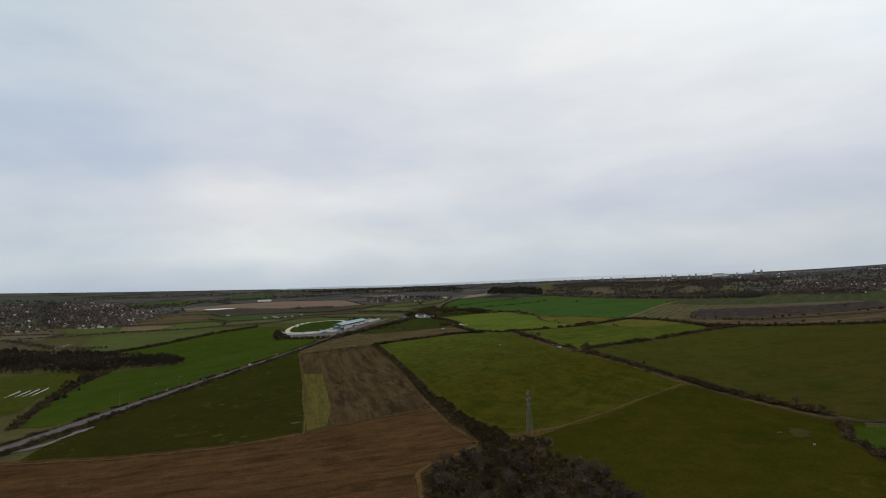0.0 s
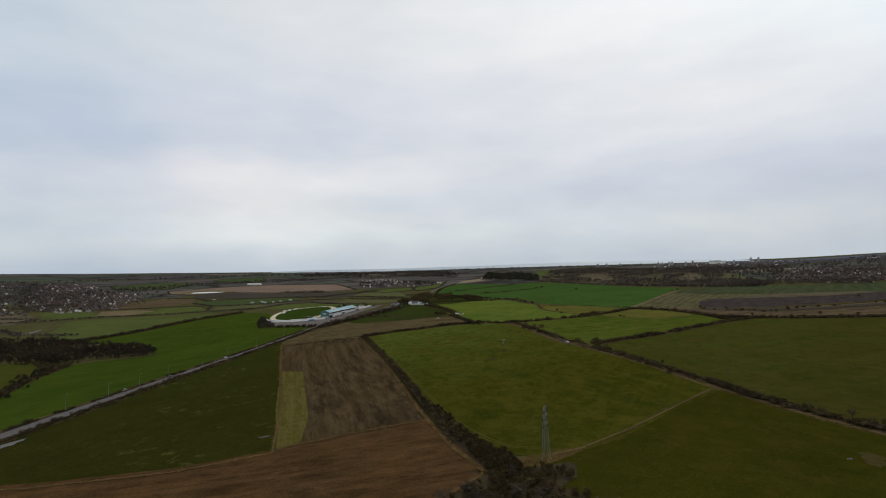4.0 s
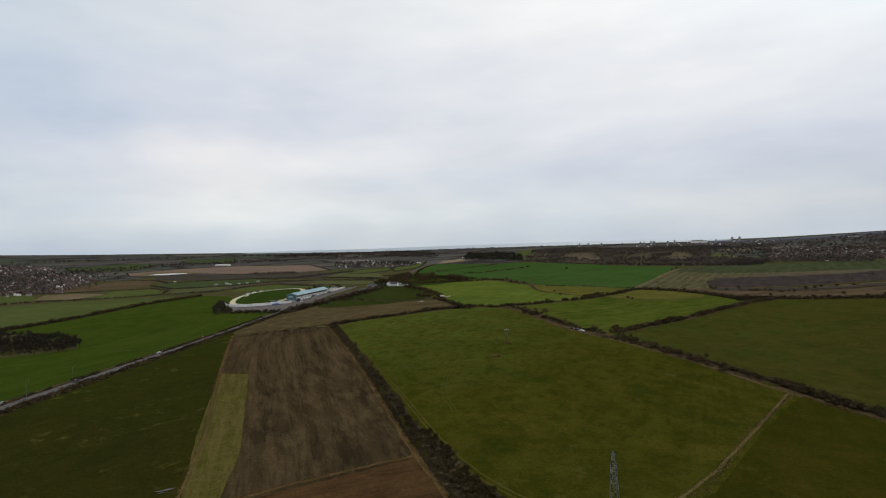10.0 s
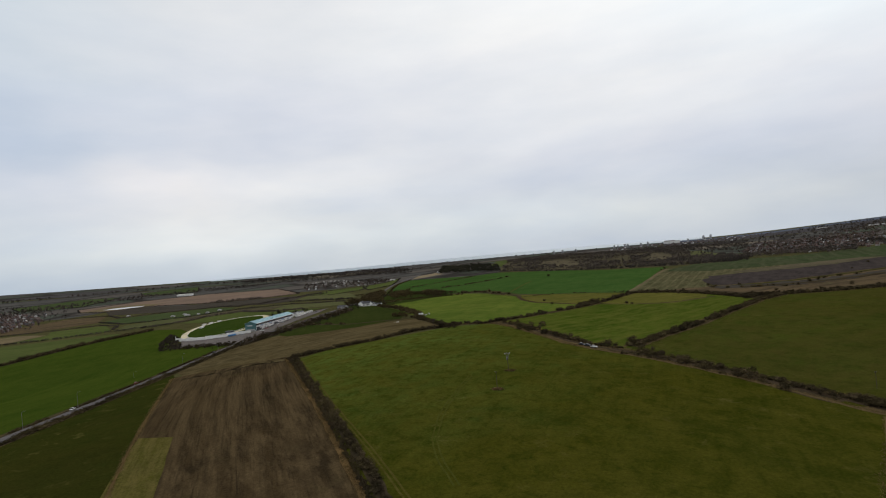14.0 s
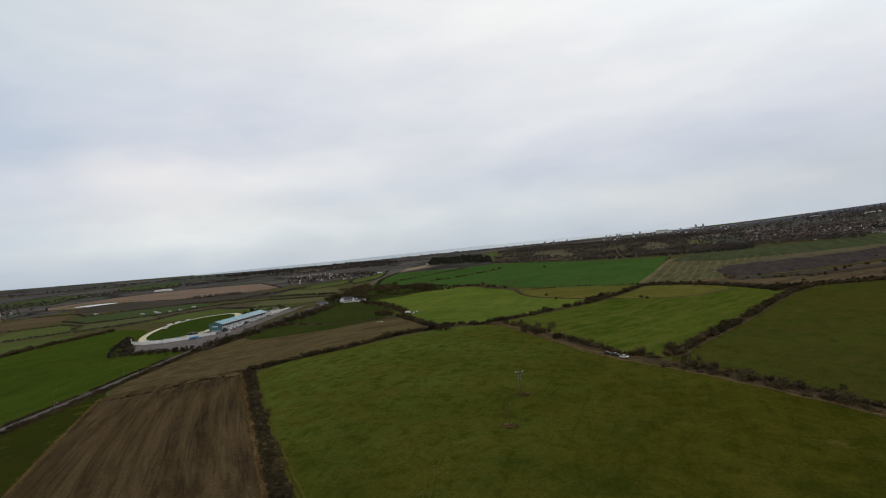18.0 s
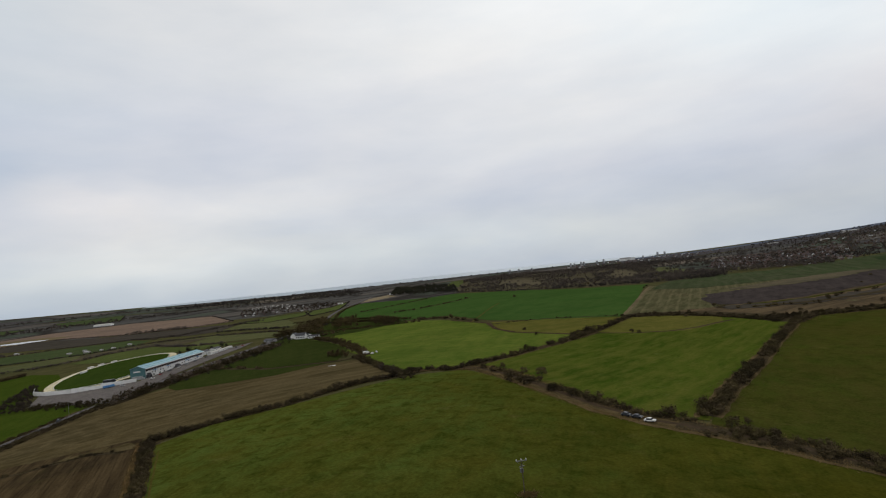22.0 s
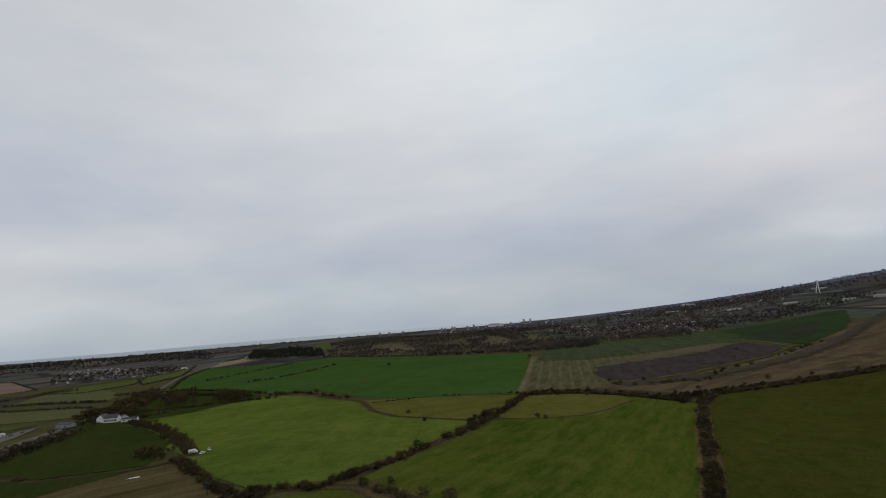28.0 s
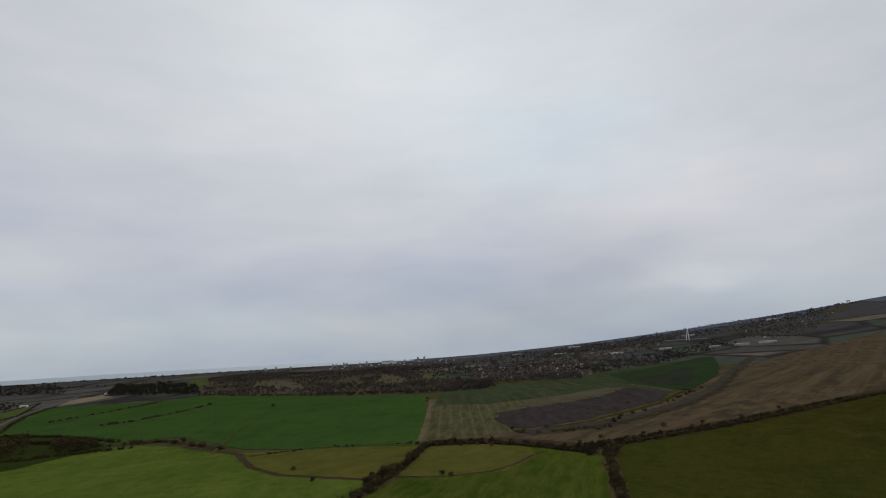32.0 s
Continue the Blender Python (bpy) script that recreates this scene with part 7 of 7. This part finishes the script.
def power_pole(x, y, turn, tall):
    base = empty("power_pole", x, y, turn)
    part("pole", lathe([(-0.5, 0.17), (tall * 0.5, 0.14), (tall, 0.11)], 8), M["pole_wood"], base)
    part("cross_arm", boxes((0, 0, tall - 0.4, 3.2, 0.22, 0.24), bevel=0.03), M["steel"], base)
    part("cross_arm", boxes((0, 0, tall - 1.9, 1.6, 0.2, 0.22), bevel=0.03), M["steel"], base)
    for sx in (-1.45, 0, 1.45):
        part("insulator", lathe([(tall - 0.25, 0.08), (tall, 0.14), (tall + 0.25, 0.06)], 8), M["white"], base).location = (sx, 0, 0)
    part("transformer", boxes((0, 0.5, tall - 3.2, 0.9, 0.7, 1.2), bevel=0.08), M["steel"], base)
    bm = bmesh.new()
    bars(bm, [((-1.3, 0, tall - 0.5), (0, 0, tall - 1.7)), ((1.3, 0, tall - 0.5), (0, 0, tall - 1.7))], 0.1)
    part("brace", bm, M["steel"], base)
    return tagged(base, "wooden power pole with cross arms and transformer", "pole")


power_pole(-18, 544, 5, 10.0)


def plain_pole(x, y, tall):
    base = empty("power_pole", x, y)
    part("pole", lathe([(-0.5, 0.12), (tall * 0.5, 0.1), (tall, 0.08)], 8), M["pole_wood"], base)
    part("cross_arm", boxes((0, 0, tall - 0.5, 1.1, 0.12, 0.14), bevel=0.02), M["pole_wood"], base)
    for sx in (-0.55, 0.55):
        part("insulator", lathe([(tall - 0.42, 0.05), (tall - 0.2, 0.09), (tall - 0.05, 0.04)], 8), M["steel"], base).location = (sx, 0, 0)
    return tagged(base, "thin wooden pole standing in a pasture", "pole")


for px, py in ((-26.5, 512), (158, 512), (253, 520)):
    plain_pole(px, py, 9.0)


def feed_trough(x, y, turn):
    base = empty("feed_trough", x, y, turn)
    part("basin", boxes((0, 0, 0.45, 2.4, 0.1, 0.5), (0, 0.8, 0.45, 2.4, 0.1, 0.5), (-1.2, 0.4, 0.45, 0.1, 0.9, 0.5), (1.2, 0.4, 0.45, 0.1, 0.9, 0.5), (0, 0.4, 0.3, 2.4, 0.8, 0.1)), M["steel"], base)
    for sx in (-0.9, 0.9):
        part("leg", boxes((sx, 0.4, 0.1, 0.16, 0.7, 0.5)), M["wood"], base)
    return tagged(base, "pale feed trough in the grazed pasture", "trough")


for x, y, r, q in ((152, 331, 5.5, 10), (251, 520, 2.5, 3.5), (208, 395, 4, 6)):
    sheet("bare_patch", [(x + r * (1 + 0.15 * math.sin(3 * a + x)) * math.cos(a) + 0.35 * q * math.sin(a), y + q * (1 + 0.15 * math.sin(2 * a + y)) * math.sin(a)) for a in np.arange(0, 6.2, 0.4)], M["worn"], 0.3, 4, "worn brown ground in the pasture", "bare ground", "structure", 2.5, 2)
feed_trough(142, 330, 20)
feed_trough(148, 306, 70)
for k, (x, y) in enumerate(((-17, 543.5), (-26.5, 511.5))):
    sheet("bare_patch", [(x - 2.0, y + 1.6), (x - 0.8, y - 0.6), (x + 0.6, y - 1.8), (x + 2.2, y - 2.0), (x + 1.8, y - 0.2), (x + 0.4, y + 1.2), (x - 1.0, y + 2.4)], M["tan"], 0.36, 4, "worn bare ground in the pasture", "bare ground", "structure", 1.0, 1.2)
    grass_edge([(x - 1.6, y), (x + 1.6, y)], "dry grass round the bare ground", 0.9, 60, 0.4, "dry_blades", 330 + k)


def street_lamp(x, y, turn):
    base = empty("street_lamp", x, y, turn)
    part("column", lathe([(-0.4, 0.16), (1.2, 0.16), (1.3, 0.1), (10.5, 0.07)], 8), M["steel"], base)
    bm = bmesh.new()
    bars(bm, [((0, 0, 10.4), (0.7, 0, 10.9)), ((0.7, 0, 10.9), (1.9, 0, 11.0))], 0.12, 6)
    part("bracket", bm, M["steel"], base)
    part("lantern", boxes((2.2, 0, 11.0, 0.7, 0.26, 0.16), bevel=0.05), M["steel"], base)
    return base


lamp0 = tagged(street_lamp(-317.5, 402, 0), "tall grey street lamp beside the main road", "street lamp", "street lamps along the main road")
for y in (436, 470, 507, 560, 606, 668, 740, 806, 880):
    x = float(np.interp(y, [p[1] for p in ROAD], [p[0] for p in ROAD])) - 6.8
    copy_thing(lamp0, pose(x, y, gz(x, y)))


# ---- villages and town ----
def house_proto(wall, roof, label, wide=9.0, deep=8.0, tall=5.4):
    base = empty("house", 0, -900, 0, 0)
    rz = tall + deep * 0.36
    part("wall", gable_prism(-deep / 2, deep / 2, -wide / 2, wide / 2, -1.5, tall, 0, rz), wall, base)
    for s in (-1, 1):
        part("roof", slope(s * (deep / 2 + 0.4), tall - 0.2, 0, rz + 0.15, -wide / 2 - 0.25, wide / 2 + 0.25), roof, base)
    part("chimney", boxes((0.3, wide * 0.36, rz + 0.5, 0.7, 1.0, 2.2)), M["brick"], base)
    for s in (-1, 1):
        for yy, zz in ((-2.4, 1.5), (2.2, 4.0)):
            part("window", boxes((s * deep / 2, yy, zz, 0.2, 1.6, 1.3)), M["glass"], base)
    part("door", boxes((deep / 2, 0, 1.05, 0.2, 1.0, 2.1)), M["white"], base)
    return tagged(base, label, "house")


PROTOS = [house_proto(M["brick"], M["roof_red"], "red brick house with red tiled roof"), house_proto(M["brick"], M["roof_grey"], "red brick house with grey slate roof"), house_proto(M["pale_wall"], M["roof_red"], "pale rendered house with red tiled roof", 13, 8.5), house_proto(M["white"], M["roof_grey"], "white painted house with grey slate roof", 12, 8.5)]


def caravan_proto():
    base = empty("static_caravan", 0, -900, 0, 0)
    part("body", gable_prism(-2.0, 2.0, -5.5, 5.5, 0.3, 3.0, 0, 3.5), M["render"], base)
    for s in (-1, 1):
        part("roof", slope(s * 2.2, 2.95, 0, 3.6, -5.7, 5.7, 0.1), M["render"], base)
        for yy in (-3.5, -0.5, 2.8):
            part("window", boxes((s * 2.0, yy, 2.0, 0.12, 1.6, 0.9)), M["glass"], base)
    part("skirt", boxes((0, 0, 0.1, 3.8, 10.8, 1.2)), M["concrete"], base)
    return tagged(base, "pale static caravan in a distant park", "caravan")


CARAVAN = caravan_proto()


def scatter(outline, stepx, stepy, bearing, seed, jitter=0.28, chance=0.8):
    """Plots on a slanting street grid inside an outline."""
    rng = random.Random(seed)
    cx = sum(p[0] for p in outline) / len(outline)
    cy = sum(p[1] for p in outline) / len(outline)
    rad = max(math.hypot(p[0] - cx, p[1] - cy) for p in outline)
    c, s = math.cos(radians(bearing)), math.sin(radians(bearing))
    out = []
    for i in range(-int(rad / stepx), int(rad / stepx) + 1):
        for j in range(-int(rad / stepy), int(rad / stepy) + 1):
            if rng.random() > chance:
                continue
            u, v = (i + rng.uniform(-jitter, jitter)) * stepx, (j + rng.uniform(-jitter, jitter)) * stepy
            x, y = cx + u * c - v * s, cy + u * s + v * c
            if inside(outline, x, y):
                out.append((x, y, bearing + rng.choice((0, 90, 180)) + rng.uniform(-8, 8)))
    rng.shuffle(out)
    return out


def settle(outline, stepx, stepy, bearing, seed, limit, group, weights, scale=1.0):
    """Houses of a village: the first ones as things, the rest joined."""
    rng = random.Random(seed)
    plots = scatter(outline, stepx, stepy, bearing, seed)
    for x, y, a in plots[:limit]:
        src = rng.choices(PROTOS, weights)[0]
        ob = copy_thing(src, pose(x, y, gz(x, y), 0, 0, a))
        ob.matrix_basis = pose(x, y, gz(x, y), 0, 0, a) @ Matrix.Scale(scale * rng.uniform(0.9, 1.2), 4)
        tagged(ob, "", "", group)
    rest = {}
    for x, y, a in plots[limit:]:
        src = rng.choices(PROTOS, weights)[0]
        for child in src.children:
            if child.name.split(".")[0] in ("wall", "roof", "chimney"):
                v = np.array([q.co[:] for q in child.data.vertices])
                f = [list(q.vertices) for q in child.data.polygons]
                c, s = math.cos(radians(a)) * scale, math.sin(radians(a)) * scale
                w = np.column_stack([v[:, 0] * c - v[:, 1] * s + x, v[:, 0] * s + v[:, 1] * c + y, v[:, 2] * scale + gz(x, y)])
                rest.setdefault((child.name.split(".")[0], child.data.materials[0].name), []).append((w, f))
    if rest:
        base = empty("housing_estate", *plots[0][:2])
        o = np.array(base.matrix_basis.translation)
        for (nm, mt), bits in rest.items():
            vs, fs, n = [], [], 0
            for v, f in bits:
                vs.append(v - o)
                fs += [[k + n for k in q] for q in f]
                n += len(v)
            tagged(piece(nm, mesh_of(nm, np.concatenate(vs), fs, bpy.data.materials[mt]), base), "", "", "", "stuff")
        tagged(base, "distant rows of brick and rendered houses", "houses", "", "stuff")


settle([(-1212, 1295), (-1650, 1720), (-2250, 2480), (-1900, 2340), (-1637, 2100), (-1370, 1880), (-1165, 1680), (-991, 1310), (-1058, 1225)], 17, 24, 25, 21, 110, "village houses beyond the wheat", (5, 4, 1.6, 0.8), 0.72)
settle([(-1296, 1717), (-1417, 2005), (-1329, 1920), (-1208, 1654)], 24, 30, 40, 22, 20, "village houses beyond the wheat", (2, 2, 2, 2), 0.7)
settle([(-1080, 1180), (-1250, 1290), (-1700, 1700), (-2200, 2280), (-2500, 2280), (-2100, 1700), (-1600, 1280), (-1250, 1080)], 26, 34, 30, 28, 6, "village houses beyond the wheat", (5, 5, 1.2, 0.6), 0.72)
settle([(-600, 2120), (-690, 2500), (-500, 2560), (-330, 2450), (-290, 2250), (-310, 2080), (-440, 2100)], 34, 40, 15, 23, 20, "houses along the far road", (4, 4, 2, 1), 0.6)
settle([(826, 1958), (1223, 2603), (1513, 2327), (1105, 1716), (869, 1610), (813, 1738)], 20, 28, 30, 24, 80, "town houses beyond the ridge", (6, 5, 1.6, 0.7), 0.66)
settle([(1150, 1780), (1700, 2150), (2300, 2500), (2900, 3000), (2500, 3300), (1700, 2800), (1250, 2300)], 44, 58, 35, 25, 20, "town houses beyond the ridge", (6, 5, 1.3, 0.4), 0.75)
settle([(2250, 1780), (3000, 2050), (3700, 2300), (3500, 2700), (2900, 2500), (2300, 2050)], 52, 66, 35, 26, 10, "hillside houses beyond the brown field", (6, 5, 1.3, 0.4), 0.75)
settle([(900, 3400), (1500, 3300), (2100, 3900), (1900, 4150), (1300, 4000), (900, 3800)], 55, 70, 20, 27, 5, "houses on the far skyline", (4, 4, 2, 2), 0.8)
for x, y, a in scatter([(-690, 2560), (-760, 2780), (-620, 2900), (-500, 2560), (-540, 2420), (-620, 2450)], 17, 21, 20, 31)[:70]:
    van = copy_thing(CARAVAN, pose(x, y, gz(x, y), 0, 0, a))
    van.matrix_basis = pose(x, y, gz(x, y), 0, 0, a) @ Matrix.Scale(0.7, 4)
    tagged(van, "", "", "caravans in the far park")
for proto in PROTOS + [CARAVAN]:
    for ob in (*proto.children_recursive, proto):
        bpy.data.objects.remove(ob)


for k, line in enumerate(([(-1200, 1242), (-1796, 1821), (-1808, 1968), (-1382, 1712), (-1142, 1510), (-1093, 1281)], [(-1100, 1130), (-1250, 1080), (-1700, 1300), (-2300, 1900), (-2600, 2500), (-2150, 2560), (-1700, 1900), (-1250, 1320)], [(826, 1958), (1223, 2603), (1513, 2327), (1105, 1716), (869, 1610), (813, 1738)], [(1150, 1780), (1700, 2150), (2300, 2500), (2900, 3000), (2500, 3300), (1700, 2800), (1250, 2300)], [(2250, 1780), (3000, 2050), (3700, 2300), (3500, 2700), (2900, 2500), (2300, 2050)], [(-600, 2120), (-690, 2500), (-500, 2560), (-330, 2450), (-290, 2250), (-310, 2080), (-440, 2100)])):
    wood("garden_trees", line, (750, 900, 700, 900, 700, 260)[k], "bare garden trees between the houses", 8 if k < 3 else 10, "ridge_twigs" if k < 2 else "twigs", 80 + k, 20, 1.5)


wood("wood", [(1900, 2700), (2500, 2450), (3300, 2250), (3750, 2300), (3450, 3050), (2700, 3500), (2100, 3700), (1700, 3300)], 900, "dark leafless woodland on the far slope", 12, "far_twigs", 22, 22, 2.2)

# ---- skyline ----
def tower_block(x, y, turn, wide, deep, floors):
    base = empty("tower_block", x, y, turn, gz(x, y) - 2)
    h = floors * 3.0 + 6
    part("wall", boxes((0, 0, h / 2, wide, deep, h), bevel=0.3), M["tower"], base)
    part("plant_room", boxes((0, 0, h + 1.6, wide * 0.45, deep * 0.45, 3.4)), M["render"], base)
    part("roof", boxes((0, 0, h + 0.2, wide + 0.6, deep + 0.6, 0.5)), M["roof_grey"], base)
    for fl in range(1, floors, 2):
        part("window_band", boxes((0, 0, fl * 3.0 + 1.6, wide + 0.25, deep + 0.25, 1.5)), M["glass"], base)
    return tagged(base, "concrete tower block in pale haze grey on the far skyline", "tower block", "tower blocks on the skyline")


for k, (x, y, n) in enumerate(((640, 4190, 12), (695, 4150, 13), (800, 4200, 9), (1010, 3960, 15), (1040, 3980, 13), (1072, 3930, 16), (1100, 3960, 14), (1200, 3990, 13), (1235, 3960, 17), (1480, 3900, 15), (1640, 4030, 20), (1680, 4010, 20), (1370, 3930, 12))):
    tower_block(x, y, 20 + 13 * (k % 5), 11, 10, int(n * 0.45))

stadium = empty("sports_stadium", 1395, 3960, 25)
part("stand", boxes((0, 0, 8, 90, 60, 17), bevel=2), M["white"], stadium, "white stadium wall")
part("stand", boxes((-16, 0, 19, 46, 56, 7), bevel=1), M["concrete"], stadium, "grey upper stand")
part("roof", boxes((0, 0, 16.6, 94, 64, 1.0), bevel=0.3), M["render"], stadium)
tagged(stadium, "large white football stadium on the skyline", "stadium")

bridge = empty("bridge_pylon", 2417, 2428, 127)
top = (0, 0, 60)
bm = bmesh.new()
bars(bm, [((-3, 0, -4), top)], 3.6, 8)
part("leg", bm, M["white"], bridge)
bm = bmesh.new()
bars(bm, [((14, 0, -4), top)], 3.2, 8)
part("leg", bm, M["white"], bridge)
part("deck", boxes((10, 0, 6, 200, 12, 2.5), bevel=0.4), M["concrete"], bridge)
for k in range(5):
    bm = bmesh.new()
    bars(bm, [((1.5, 0, 57 - 4.5 * k), (72 - 9 * k, 0, 7))], 0.6)
    part("cable", bm, M["steel"], bridge)
tagged(bridge, "tall white leaning bridge pylon with stay cables", "bridge")

mon = empty("hilltop_monument", 3588, 2221, 30)
part("plinth", boxes((0, 0, 1.5, 30, 16, 5)), M["concrete"], mon)
for sx in (-12, -6, 0, 6, 12):
    for sy in (-6, 6):
        part("column", lathe([(3, 1.1), (13, 0.9)], 8), M["concrete"], mon).location = (sx, sy, 0)
part("pediment", gable_prism(-8.5, 8.5, -15, 15, 13, 15, 0, 19), M["concrete"], mon).rotation_euler = (0, 0, radians(90))
tagged(mon, "small dark columned monument on a hilltop", "monument")
